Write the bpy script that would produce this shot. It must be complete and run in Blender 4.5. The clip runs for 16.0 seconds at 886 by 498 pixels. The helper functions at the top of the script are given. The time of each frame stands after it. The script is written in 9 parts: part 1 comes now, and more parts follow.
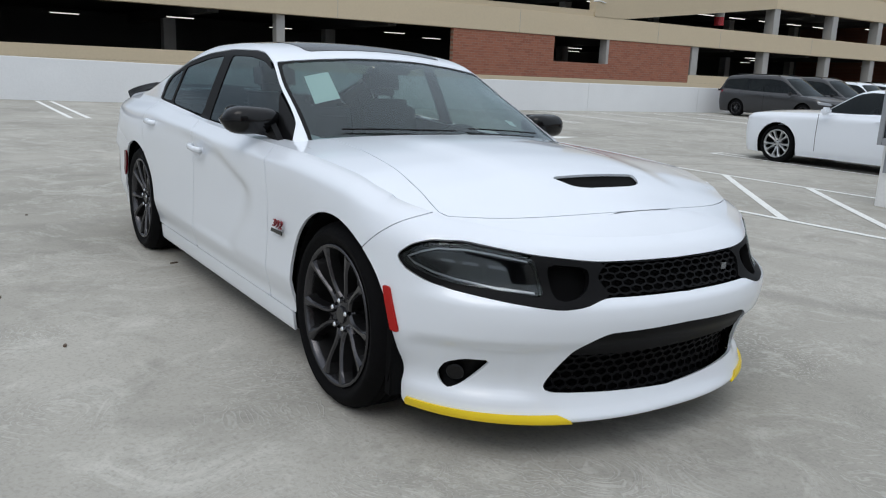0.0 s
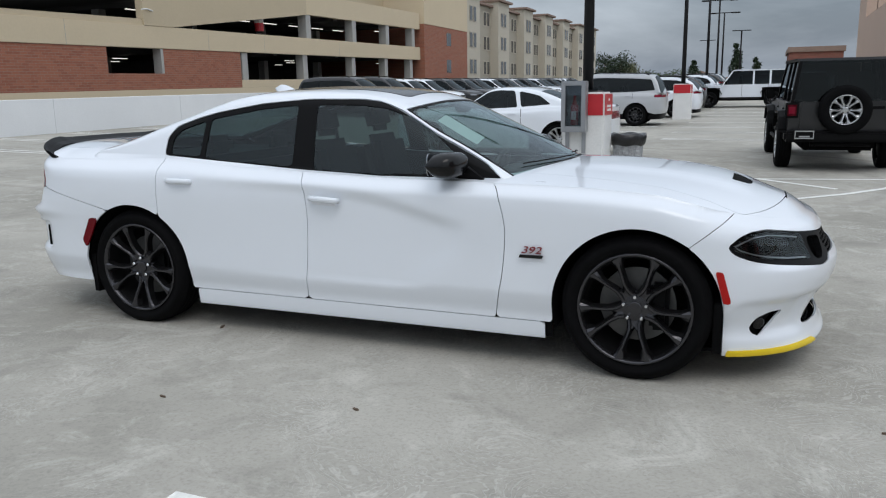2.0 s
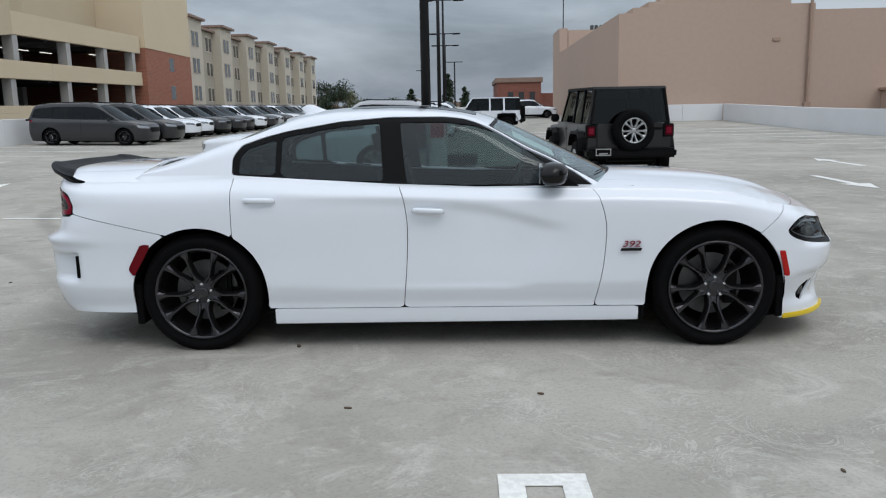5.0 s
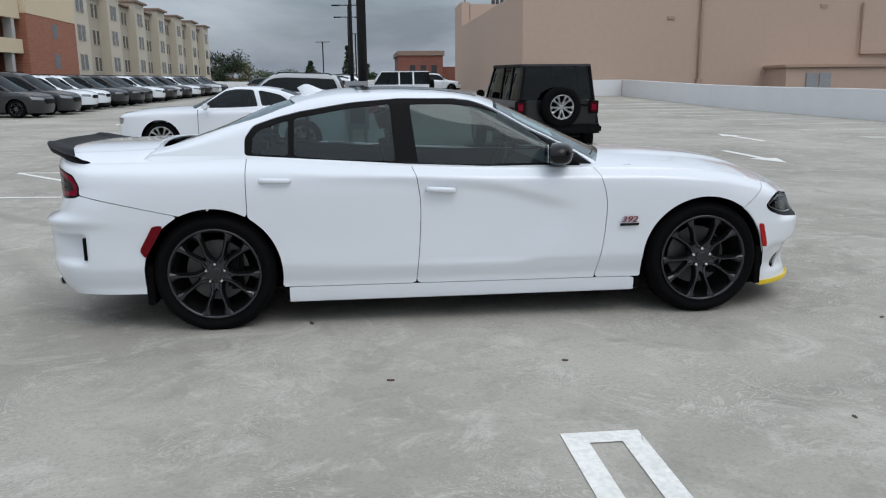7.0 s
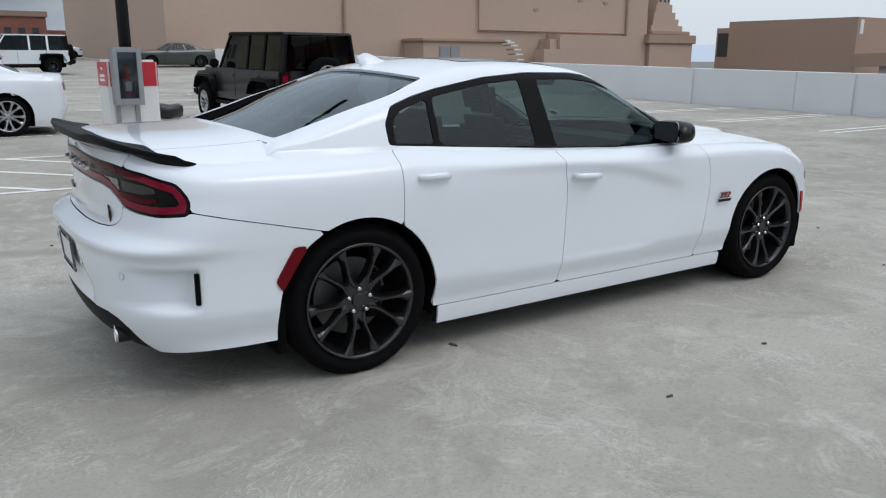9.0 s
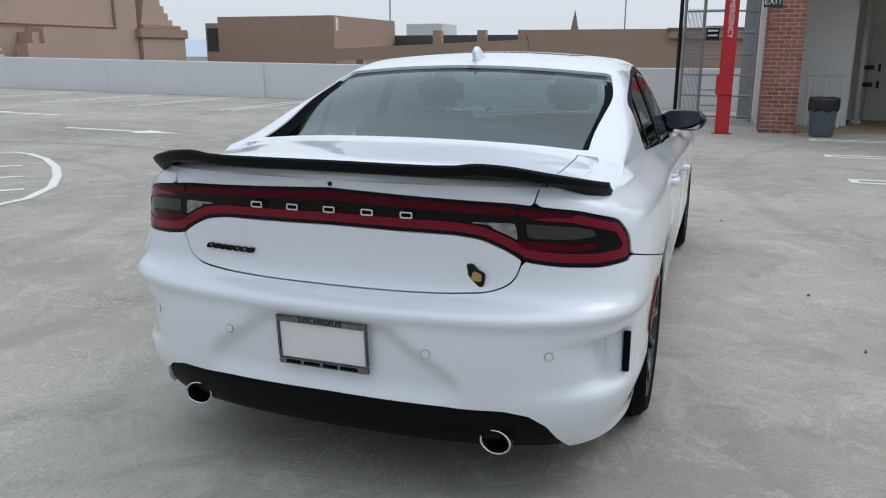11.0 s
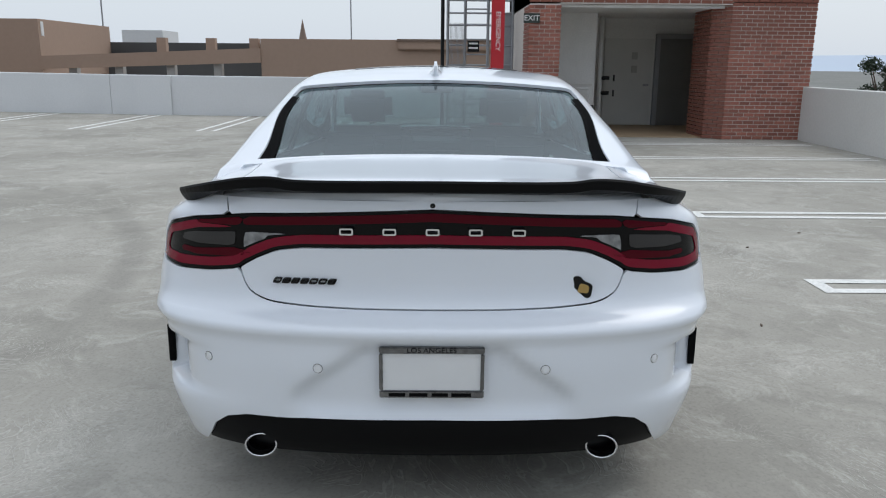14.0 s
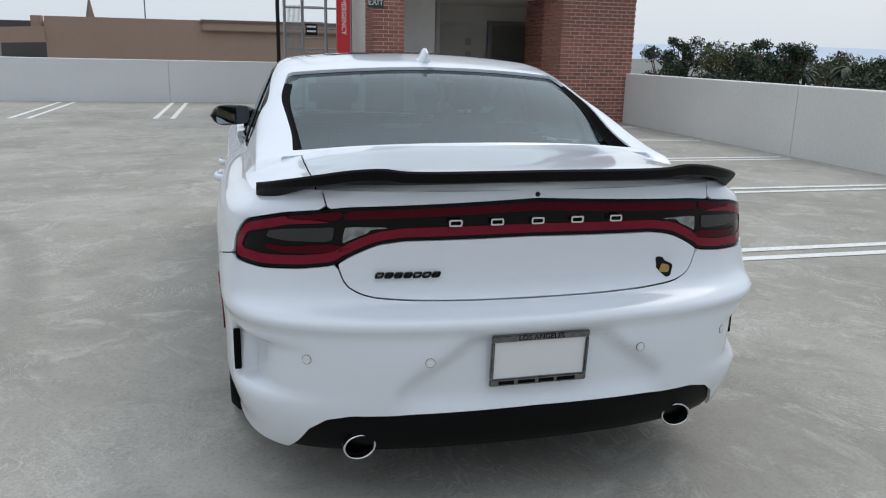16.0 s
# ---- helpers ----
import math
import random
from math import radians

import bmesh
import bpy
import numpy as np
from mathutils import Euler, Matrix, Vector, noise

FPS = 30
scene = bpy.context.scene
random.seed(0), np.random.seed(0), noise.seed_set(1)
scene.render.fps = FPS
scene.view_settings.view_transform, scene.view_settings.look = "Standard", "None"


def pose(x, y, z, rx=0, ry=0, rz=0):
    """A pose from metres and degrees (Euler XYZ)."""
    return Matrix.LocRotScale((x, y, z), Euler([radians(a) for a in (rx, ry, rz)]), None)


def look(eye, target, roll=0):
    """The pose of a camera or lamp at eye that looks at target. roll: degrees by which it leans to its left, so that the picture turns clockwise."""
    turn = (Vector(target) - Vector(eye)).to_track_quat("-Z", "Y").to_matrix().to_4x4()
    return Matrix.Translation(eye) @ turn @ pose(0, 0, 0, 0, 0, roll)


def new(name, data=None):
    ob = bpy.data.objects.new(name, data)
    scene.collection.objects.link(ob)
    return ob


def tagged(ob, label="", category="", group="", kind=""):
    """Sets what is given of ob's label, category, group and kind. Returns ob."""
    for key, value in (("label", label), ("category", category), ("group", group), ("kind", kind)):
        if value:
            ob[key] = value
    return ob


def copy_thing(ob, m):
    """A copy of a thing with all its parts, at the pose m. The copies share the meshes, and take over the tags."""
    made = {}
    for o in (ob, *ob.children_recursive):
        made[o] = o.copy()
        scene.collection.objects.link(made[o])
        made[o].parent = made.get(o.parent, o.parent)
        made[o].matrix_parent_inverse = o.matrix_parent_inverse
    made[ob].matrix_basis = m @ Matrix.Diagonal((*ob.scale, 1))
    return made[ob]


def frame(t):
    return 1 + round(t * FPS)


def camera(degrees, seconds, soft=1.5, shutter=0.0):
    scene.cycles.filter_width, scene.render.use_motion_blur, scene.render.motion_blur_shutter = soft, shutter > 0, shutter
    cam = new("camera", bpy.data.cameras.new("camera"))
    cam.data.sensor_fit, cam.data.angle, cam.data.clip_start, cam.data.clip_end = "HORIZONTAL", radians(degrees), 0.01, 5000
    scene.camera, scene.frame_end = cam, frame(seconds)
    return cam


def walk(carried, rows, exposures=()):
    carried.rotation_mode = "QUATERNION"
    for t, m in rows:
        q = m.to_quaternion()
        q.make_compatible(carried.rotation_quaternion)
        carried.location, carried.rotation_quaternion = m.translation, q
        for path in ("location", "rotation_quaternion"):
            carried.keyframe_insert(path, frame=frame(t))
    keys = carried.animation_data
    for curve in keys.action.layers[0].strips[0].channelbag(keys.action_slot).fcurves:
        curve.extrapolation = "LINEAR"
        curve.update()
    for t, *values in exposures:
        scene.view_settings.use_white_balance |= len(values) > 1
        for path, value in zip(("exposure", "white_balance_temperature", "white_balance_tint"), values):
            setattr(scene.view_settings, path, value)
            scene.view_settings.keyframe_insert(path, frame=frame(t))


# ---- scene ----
cam = camera(59.1, 16.0, soft=1.15)
PATH = [
    (0, (4.15, -2.22, 1.263), (2.535, -1.117, 0.847), 3.0),
    (0.5, (3.784, -2.9, 1.303), (2.375, -1.54, 0.898), 2.8),
    (1, (3.285, -3.552, 1.331), (2.098, -1.989, 0.946), 1.9),
    (1.5, (2.68, -4.138, 1.374), (1.704, -2.433, 1.002), 0.3),
    (2, (2.052, -4.654, 1.401), (1.314, -2.836, 1.013), -0.9),
    (2.5, (1.309, -5.005, 1.356), (0.802, -3.107, 0.984), -1.1),
    (3, (0.654, -5.308, 1.357), (0.342, -3.366, 0.998), -1.4),
    (3.5, (0.138, -5.386, 1.366), (-0.035, -3.423, 1.024), -1.5),
    (4, (0.069, -5.428, 1.383), (-0.031, -3.458, 1.053), -1.3),
    (6.5, (-0.197, -5.53, 1.38), (-0.129, -3.566, 1.007), -0.9),
    (7, (-0.632, -5.622, 1.446), (-0.431, -3.674, 1.043), -0.6),
    (7.5, (-1.272, -5.458, 1.459), (-0.875, -3.545, 1.034), -0.2),
    (8, (-1.937, -5.177, 1.450), (-1.319, -3.328, 1.003), 0.2),
    (8.2, (-2.192, -4.973, 1.478), (-1.483, -3.159, 1.022), 0.2),
    (10.3, (-4.319, -2.192, 1.445), (-2.699, -1.121, 0.964), 0.2),
    (10.5, (-4.449, -1.889, 1.462), (-2.760, -0.932, 0.981), 0.1),
    (11, (-4.670, -1.118, 1.453), (-2.839, -0.476, 0.967), 0.1),
    (11.5, (-4.842, -0.480, 1.454), (-2.936, -0.113, 0.971), 0.0),
    (12, (-4.8, -0.043, 1.465), (-2.867, 0.129, 0.979), 0.1),
    (12.5, (-4.825, 0.001, 1.472), (-2.884, 0.056, 0.992), 0.4),
    (13, (-4.829, 0.0, 1.472), (-2.885, 0.011, 1.002), 0.4),
    (13.5, (-4.825, -0.006, 1.476), (-2.879, -0.007, 1.012), 0.4),
    (14, (-4.824, -0.015, 1.473), (-2.878, -0.029, 1.012), 0.5),
    (14.5, (-4.827, 0.007, 1.475), (-2.883, -0.045, 1.008), 0.8),
    (15, (-4.787, 0.107, 1.461), (-2.85, -0.03, 0.983), 1.2),
    (15.5, (-4.736, 0.383, 1.447), (-2.818, 0.093, 0.959), 1.4),
    (16, (-4.712, 0.862, 1.475), (-2.836, 0.37, 0.983), 1.3),
]
walk(cam, [(t, look(eye, target, roll)) for t, eye, target, roll in PATH])

# ---- sky and light: high overcast, brighter towards the south-east ----
world = bpy.data.worlds.new("overcast_sky")
scene.world = world
world.use_nodes = True
wt = world.node_tree
wt.nodes.clear()


def wnode(kind, **kw):
    n = wt.nodes.new(kind)
    for k, v in kw.items():
        n.inputs[k].default_value = v
    return n


sky = wt.nodes.new("ShaderNodeTexSky")
sky.sky_type = "NISHITA"
sky.sun_disc = False
sky.sun_elevation, sky.sun_rotation = radians(54), radians(149)
sky.air_density, sky.dust_density = 1.6, 3.0
tex = wt.nodes.new("ShaderNodeTexCoord")
sep = wt.nodes.new("ShaderNodeSeparateXYZ")
wt.links.new(tex.outputs["Generated"], sep.inputs[0])
squash = wnode("ShaderNodeMapping")
squash.inputs["Scale"].default_value = (1.0, 1.0, 3.2)
wt.links.new(tex.outputs["Generated"], squash.inputs[0])
clouds = wnode("ShaderNodeTexNoise", Scale=2.6, Detail=7.0, Roughness=0.55, Distortion=0.35)
wt.links.new(squash.outputs[0], clouds.inputs["Vector"])
cloud_ramp = wt.nodes.new("ShaderNodeValToRGB")
cloud_ramp.color_ramp.elements[0].position, cloud_ramp.color_ramp.elements[0].color = 0.36, (0.165, 0.205, 0.265, 1)
cloud_ramp.color_ramp.elements[1].position, cloud_ramp.color_ramp.elements[1].color = 0.68, (0.46, 0.52, 0.605, 1)
wt.links.new(clouds.outputs["Fac"], cloud_ramp.inputs[0])
side = wnode("ShaderNodeMapRange")
side.inputs["From Min"].default_value, side.inputs["From Max"].default_value = 0.1, 0.75
wt.links.new(sep.outputs["X"], side.inputs["Value"])
bright = wt.nodes.new("ShaderNodeMix")
bright.data_type = "RGBA"
bright.inputs["B"].default_value = (0.63, 0.70, 0.785, 1)
wt.links.new(side.outputs[0], bright.inputs["Factor"])
wt.links.new(cloud_ramp.outputs[0], bright.inputs["A"])
over = wt.nodes.new("ShaderNodeMapRange")
over.inputs["From Min"].default_value, over.inputs["From Max"].default_value = 0.15, 0.9
wt.links.new(sep.outputs["Z"], over.inputs["Value"])
veil = wt.nodes.new("ShaderNodeMix")
veil.data_type = "RGBA"
veil.inputs["B"].default_value = (1.15, 1.24, 1.36, 1)
over.inputs["To Max"].default_value = 0.85
wt.links.new(over.outputs[0], veil.inputs["Factor"])
wt.links.new(bright.outputs["Result"], veil.inputs["A"])
bg_sky = wnode("ShaderNodeBackground", Strength=0.018)
wt.links.new(sky.outputs[0], bg_sky.inputs["Color"])
bg_cloud = wnode("ShaderNodeBackground", Strength=0.99)
wt.links.new(veil.outputs["Result"], bg_cloud.inputs["Color"])
both = wt.nodes.new("ShaderNodeAddShader")
wt.links.new(bg_sky.outputs[0], both.inputs[0])
wt.links.new(bg_cloud.outputs[0], both.inputs[1])
world_out = wt.nodes.new("ShaderNodeOutputWorld")
wt.links.new(both.outputs[0], world_out.inputs[0])

sun = new("sun", bpy.data.lights.new("sun", "SUN"))
sun.data.energy, sun.data.angle, sun.data.color = 0.5, radians(30), (1.0, 0.98, 0.96)
sun.matrix_world = look((12, -20, 32), (0, 0, 0))

# ---- materials ----
def mat(name, color, rough=0.6, metal=0.0, spec=0.5, var=0.0, scale=6.0, fine=0.0, fscale=60.0, bump=0.0, bscale=40.0, dark=0.7, coat=0.0, rand=0.0):
    """A principled surface with colour variation at two scales, bump and a random tint by object."""
    m = bpy.data.materials.new(name)
    m.use_nodes = True
    nt = m.node_tree
    p = nt.nodes["Principled BSDF"]
    p.inputs["Base Color"].default_value = (*color, 1)
    p.inputs["Roughness"].default_value, p.inputs["Metallic"].default_value = rough, metal
    p.inputs["Specular IOR Level"].default_value = spec
    p.inputs["Coat Weight"].default_value = coat
    p.inputs["Coat Roughness"].default_value = 0.04
    co = nt.nodes.new("ShaderNodeTexCoord")
    last = None

    def mixed(fac, b):
        nonlocal last
        mx = nt.nodes.new("ShaderNodeMix")
        mx.data_type = "RGBA"
        nt.links.new(fac, mx.inputs["Factor"])
        if last is None:
            mx.inputs["A"].default_value = (*color, 1)
        else:
            nt.links.new(last, mx.inputs["A"])
        mx.inputs["B"].default_value = (*b, 1)
        last = mx.outputs["Result"]

    def noisefac(s, lo, hi, amount, detail=5.0):
        n = nt.nodes.new("ShaderNodeTexNoise")
        n.inputs["Scale"].default_value, n.inputs["Detail"].default_value = s, detail
        nt.links.new(co.outputs["Object"], n.inputs["Vector"])
        r = nt.nodes.new("ShaderNodeMapRange")
        r.inputs["From Min"].default_value, r.inputs["From Max"].default_value = lo, hi
        r.inputs["To Max"].default_value = amount
        nt.links.new(n.outputs["Fac"], r.inputs["Value"])
        return r.outputs[0]

    if var:
        mixed(noisefac(scale, 0.35, 0.7, var), tuple(c * dark for c in color))
    if fine:
        mixed(noisefac(fscale, 0.4, 0.65, fine, 3.0), tuple(c * dark * 0.9 for c in color))
    if rand:
        oi = nt.nodes.new("ShaderNodeObjectInfo")
        mm = nt.nodes.new("ShaderNodeMath")
        mm.operation = "MULTIPLY"
        mm.inputs[1].default_value = rand
        nt.links.new(oi.outputs["Random"], mm.inputs[0])
        mixed(mm.outputs[0], tuple(c * 0.45 for c in color))
    if last is not None:
        nt.links.new(last, p.inputs["Base Color"])
    if bump:
        n = nt.nodes.new("ShaderNodeTexNoise")
        n.inputs["Scale"].default_value, n.inputs["Detail"].default_value = bscale, 4.0
        nt.links.new(co.outputs["Object"], n.inputs["Vector"])
        b = nt.nodes.new("ShaderNodeBump")
        b.inputs["Strength"].default_value, b.inputs["Distance"].default_value = bump, 0.01
        nt.links.new(n.outputs["Fac"], b.inputs["Height"])
        nt.links.new(b.outputs[0], p.inputs["Normal"])
    return m


def glass_mat(name, tint, sheen=1.0, rough=0.0, least=0.06):
    """Tinted window glass: partly clear, with a mirror sheen by angle."""
    m = bpy.data.materials.new(name)
    m.use_nodes = True
    nt = m.node_tree
    nt.nodes.clear()
    out = nt.nodes.new("ShaderNodeOutputMaterial")
    tr = nt.nodes.new("ShaderNodeBsdfTransparent")
    tr.inputs[0].default_value = (*tint, 1)
    gl = nt.nodes.new("ShaderNodeBsdfGlossy")
    gl.inputs["Color"].default_value = (sheen * 0.88, sheen * 0.97, sheen, 1)
    gl.inputs["Roughness"].default_value = rough
    lw = nt.nodes.new("ShaderNodeLayerWeight")
    lw.inputs["Blend"].default_value = 0.5
    fifth = nt.nodes.new("ShaderNodeMath")
    fifth.operation = "POWER"
    fifth.inputs[1].default_value = 5.0
    nt.links.new(lw.outputs["Facing"], fifth.inputs[0])
    fr = nt.nodes.new("ShaderNodeMath")
    fr.operation = "MULTIPLY_ADD"
    fr.inputs[1].default_value, fr.inputs[2].default_value = 1.0 - least, least
    nt.links.new(fifth.outputs[0], fr.inputs[0])
    mx = nt.nodes.new("ShaderNodeMixShader")
    nt.links.new(fr.outputs[0], mx.inputs[0])
    nt.links.new(tr.outputs[0], mx.inputs[1])
    nt.links.new(gl.outputs[0], mx.inputs[2])
    nt.links.new(mx.outputs[0], out.inputs[0])
    return m


def emit_mat(name, color, strength):
    m = bpy.data.materials.new(name)
    m.use_nodes = True
    p = m.node_tree.nodes["Principled BSDF"]
    p.inputs["Base Color"].default_value = (*color, 1)
    p.inputs["Emission Color"].default_value = (*color, 1)
    p.inputs["Emission Strength"].default_value = strength
    return m


def deck_mat():
    """Troweled concrete: broad stains, fine speckle, swirl marks left by the float, faint tyre smudges."""
    m = mat("deck_concrete", (0.40, 0.39, 0.36), rough=0.85, spec=0.12)
    nt = m.node_tree
    p = nt.nodes["Principled BSDF"]
    co = nt.nodes.new("ShaderNodeTexCoord")

    def tex(kind, **kw):
        n = nt.nodes.new(kind)
        for k, v in kw.items():
            n.inputs[k].default_value = v
        nt.links.new(co.outputs["Object"], n.inputs["Vector"])
        return n

    def rng(src, a, b, lo, hi):
        r = nt.nodes.new("ShaderNodeMapRange")
        for k, v in (("From Min", a), ("From Max", b), ("To Min", lo), ("To Max", hi)):
            r.inputs[k].default_value = v
        nt.links.new(src, r.inputs["Value"])
        return r.outputs[0]

    def mix(fac, a, b):
        x = nt.nodes.new("ShaderNodeMix")
        x.data_type = "RGBA"
        nt.links.new(fac, x.inputs["Factor"])
        for key, v in (("A", a), ("B", b)):
            if isinstance(v, tuple):
                x.inputs[key].default_value = (*v, 1)
            else:
                nt.links.new(v, x.inputs[key])
        return x.outputs["Result"]

    broad = tex("ShaderNodeTexNoise", Scale=0.35, Detail=6.0, Roughness=0.6)
    c = mix(rng(broad.outputs["Fac"], 0.33, 0.68, 0.0, 1.0), (0.295, 0.282, 0.247), (0.455, 0.434, 0.387))
    patch = tex("ShaderNodeTexNoise", Scale=1.7, Detail=9.0, Roughness=0.72, Distortion=0.8)
    c = mix(rng(patch.outputs["Fac"], 0.50, 0.68, 0.0, 0.5), c, (0.225, 0.216, 0.188))
    pale = tex("ShaderNodeTexNoise", Scale=2.3, Detail=9.0, Roughness=0.74, Distortion=1.2)
    c = mix(rng(pale.outputs["Fac"], 0.52, 0.68, 0.0, 0.55), c, (0.58, 0.562, 0.51))
    swirl = tex("ShaderNodeTexNoise", Scale=2.2, Detail=3.5, Distortion=2.2)
    wave = nt.nodes.new("ShaderNodeMath")
    wave.operation = "MULTIPLY"
    wave.inputs[1].default_value = 95.0
    nt.links.new(swirl.outputs["Fac"], wave.inputs[0])
    sin = nt.nodes.new("ShaderNodeMath")
    sin.operation = "SINE"
    nt.links.new(wave.outputs[0], sin.inputs[0])
    where = tex("ShaderNodeTexNoise", Scale=1.1, Detail=4.0)
    gate = nt.nodes.new("ShaderNodeMath")
    gate.operation = "MULTIPLY"
    nt.links.new(rng(sin.outputs[0], 0.55, 1.0, 0.0, 1.0), gate.inputs[0])
    nt.links.new(rng(where.outputs["Fac"], 0.46, 0.62, 0.0, 0.40), gate.inputs[1])
    c = mix(gate.outputs[0], c, (0.62, 0.605, 0.555))
    worm = tex("ShaderNodeTexNoise", Scale=17.0, Detail=5.0, Roughness=0.7, Distortion=2.2)
    c = mix(rng(worm.outputs["Fac"], 0.52, 0.70, 0.0, 0.22), c, (0.235, 0.228, 0.203))
    speck = tex("ShaderNodeTexNoise", Scale=60.0, Detail=3.0)
    c = mix(rng(speck.outputs["Fac"], 0.5, 0.72, 0.0, 0.3), c, (0.19, 0.183, 0.16))
    # curved rubber marks left by turning tyres
    for cx, cy, radius, strong in ((-0.6, 8.0, 5.9, 0.34), (-0.6, 8.2, 4.4, 0.2), (5.5, -9.5, 8.2, 0.18), (-9.0, -2.5, 6.6, 0.22)):
        away = nt.nodes.new("ShaderNodeVectorMath")
        away.operation = "DISTANCE"
        away.inputs[1].default_value = (cx, cy, 0.0)
        nt.links.new(co.outputs["Object"], away.inputs[0])
        off = nt.nodes.new("ShaderNodeMath")
        off.operation = "SUBTRACT"
        off.inputs[1].default_value = radius
        nt.links.new(away.outputs["Value"], off.inputs[0])
        size = nt.nodes.new("ShaderNodeMath")
        size.operation = "ABSOLUTE"
        nt.links.new(off.outputs[0], size.inputs[0])
        worn = nt.nodes.new("ShaderNodeMath")
        worn.operation = "MULTIPLY"
        nt.links.new(rng(size.outputs[0], 0.05, 0.16, strong, 0.0), worn.inputs[0])
        nt.links.new(rng(broad.outputs["Fac"], 0.40, 0.58, 0.15, 1.0), worn.inputs[1])
        c = mix(worn.outputs[0], c, (0.12, 0.115, 0.105))
    spots = tex("ShaderNodeTexVoronoi", Scale=1.1, Randomness=1.0)
    c = mix(rng(spots.outputs["Distance"], 0.014, 0.026, 0.75, 0.0), c, (0.06, 0.055, 0.05))
    nt.links.new(c, p.inputs["Base Color"])
    b = nt.nodes.new("ShaderNodeBump")
    b.inputs["Strength"].default_value, b.inputs["Distance"].default_value = 0.35, 0.006
    nt.links.new(patch.outputs["Fac"], b.inputs["Height"])
    b2 = nt.nodes.new("ShaderNodeBump")
    b2.inputs["Strength"].default_value, b2.inputs["Distance"].default_value = 0.8, 0.006
    nt.links.new(gate.outputs[0], b2.inputs["Height"])
    nt.links.new(b.outputs[0], b2.inputs["Normal"])
    b3 = nt.nodes.new("ShaderNodeBump")
    b3.inputs["Strength"].default_value, b3.inputs["Distance"].default_value = 0.35, 0.004
    nt.links.new(worm.outputs["Fac"], b3.inputs["Height"])
    nt.links.new(b2.outputs[0], b3.inputs["Normal"])
    nt.links.new(b3.outputs[0], p.inputs["Normal"])
    return m


M_DECK = deck_mat()
M_LINE = mat("worn_white_paint", (0.84, 0.84, 0.80), 0.7, var=0.35, scale=7.0, fine=0.4, fscale=38.0, dark=0.66, bump=0.2)
M_WALL = mat("white_painted_concrete", (0.74, 0.75, 0.76), 0.75, var=0.25, scale=0.8, fine=0.12, fscale=25.0, dark=0.84, bump=0.25, bscale=14.0)
M_WALL_S = mat("bare_grey_concrete", (0.72, 0.715, 0.69), 0.8, var=0.45, scale=0.55, fine=0.2, fscale=22.0, dark=0.82, bump=0.3, bscale=14.0)
M_BEIGE = mat("beige_stucco", (0.64, 0.53, 0.37), 0.85, var=0.3, scale=0.35, fine=0.15, fscale=9.0, dark=0.88, bump=0.2, bscale=12.0)
M_BEIGE_D = mat("tan_stucco", (0.55, 0.455, 0.315), 0.85, var=0.3, scale=0.35, fine=0.15, fscale=9.0, dark=0.88)
M_PINK = mat("pinkish_tan_stucco", (0.50, 0.37, 0.295), 0.85, var=0.28, scale=0.12, fine=0.15, fscale=3.0, dark=0.88, bump=0.15, bscale=6.0)
M_BROWN = mat("brown_tan_stucco", (0.40, 0.28, 0.21), 0.85, var=0.28, scale=0.15, fine=0.15, fscale=3.0, dark=0.86)
M_CONC = mat("grey_concrete", (0.42, 0.41, 0.39), 0.8, var=0.35, scale=0.9, fine=0.2, fscale=18.0, dark=0.75, bump=0.2)
# the shade inside the garages is put into this near-black colour
M_DARKIN = mat("shade_dark_concrete", (0.09, 0.088, 0.085), 0.9, var=0.3, scale=0.5)
M_BRICK = mat("red_brick", (0.46, 0.175, 0.125), 0.85, var=0.45, scale=11.0, fine=0.35, fscale=140.0, dark=0.5, rand=0.95, bump=0.4, bscale=90.0)
M_MORTAR = mat("mortar", (0.60, 0.55, 0.51), 0.9, var=0.3, scale=8.0, fine=0.3, fscale=80.0, dark=0.7)
M_APT = mat("pale_plaster", (0.55, 0.50, 0.41), 0.85, var=0.3, scale=0.3, fine=0.15, fscale=5.0, dark=0.86)
M_APT_D = mat("taupe_plaster", (0.40, 0.36, 0.29), 0.85, var=0.3, scale=0.3, fine=0.15, fscale=5.0, dark=0.86)
M_ROOFRED = mat("clay_roof", (0.27, 0.19, 0.15), 0.8, var=0.4, scale=2.0)
M_PANE = mat("dark_window_pane", (0.05, 0.055, 0.06), 0.08, spec=0.6)
M_STEEL = mat("galvanised_steel", (0.36, 0.37, 0.39), 0.45, 0.7, var=0.3, scale=5.0, dark=0.7)
M_BLACKMETAL = mat("black_painted_metal", (0.010, 0.0105, 0.012), 0.5, spec=0.25, var=0.3, scale=4.0, dark=1.6)
M_RED = mat("red_paint", (0.52, 0.02, 0.03), 0.4, var=0.25, scale=5.0)
M_WHITEP = mat("white_paint", (0.78, 0.78, 0.77), 0.55, var=0.25, scale=4.0, fine=0.2, fscale=30.0, dark=0.8)
M_LETTER = mat("white_lettering", (0.82, 0.82, 0.8), 0.5)
M_BARK = mat("bark", (0.12, 0.085, 0.06), 0.9, var=0.4, scale=9.0, bump=0.5)
M_LEAF = mat("leaves_mid_green", (0.055, 0.085, 0.032), 0.65, var=0.5, scale=1.6, dark=0.5)
M_LEAF_D = mat("leaves_dark_green", (0.028, 0.05, 0.022), 0.65, var=0.5, scale=1.4, dark=0.5)
M_LEAF_O = mat("leaves_olive", (0.10, 0.11, 0.045), 0.65, var=0.5, scale=1.6, dark=0.55)
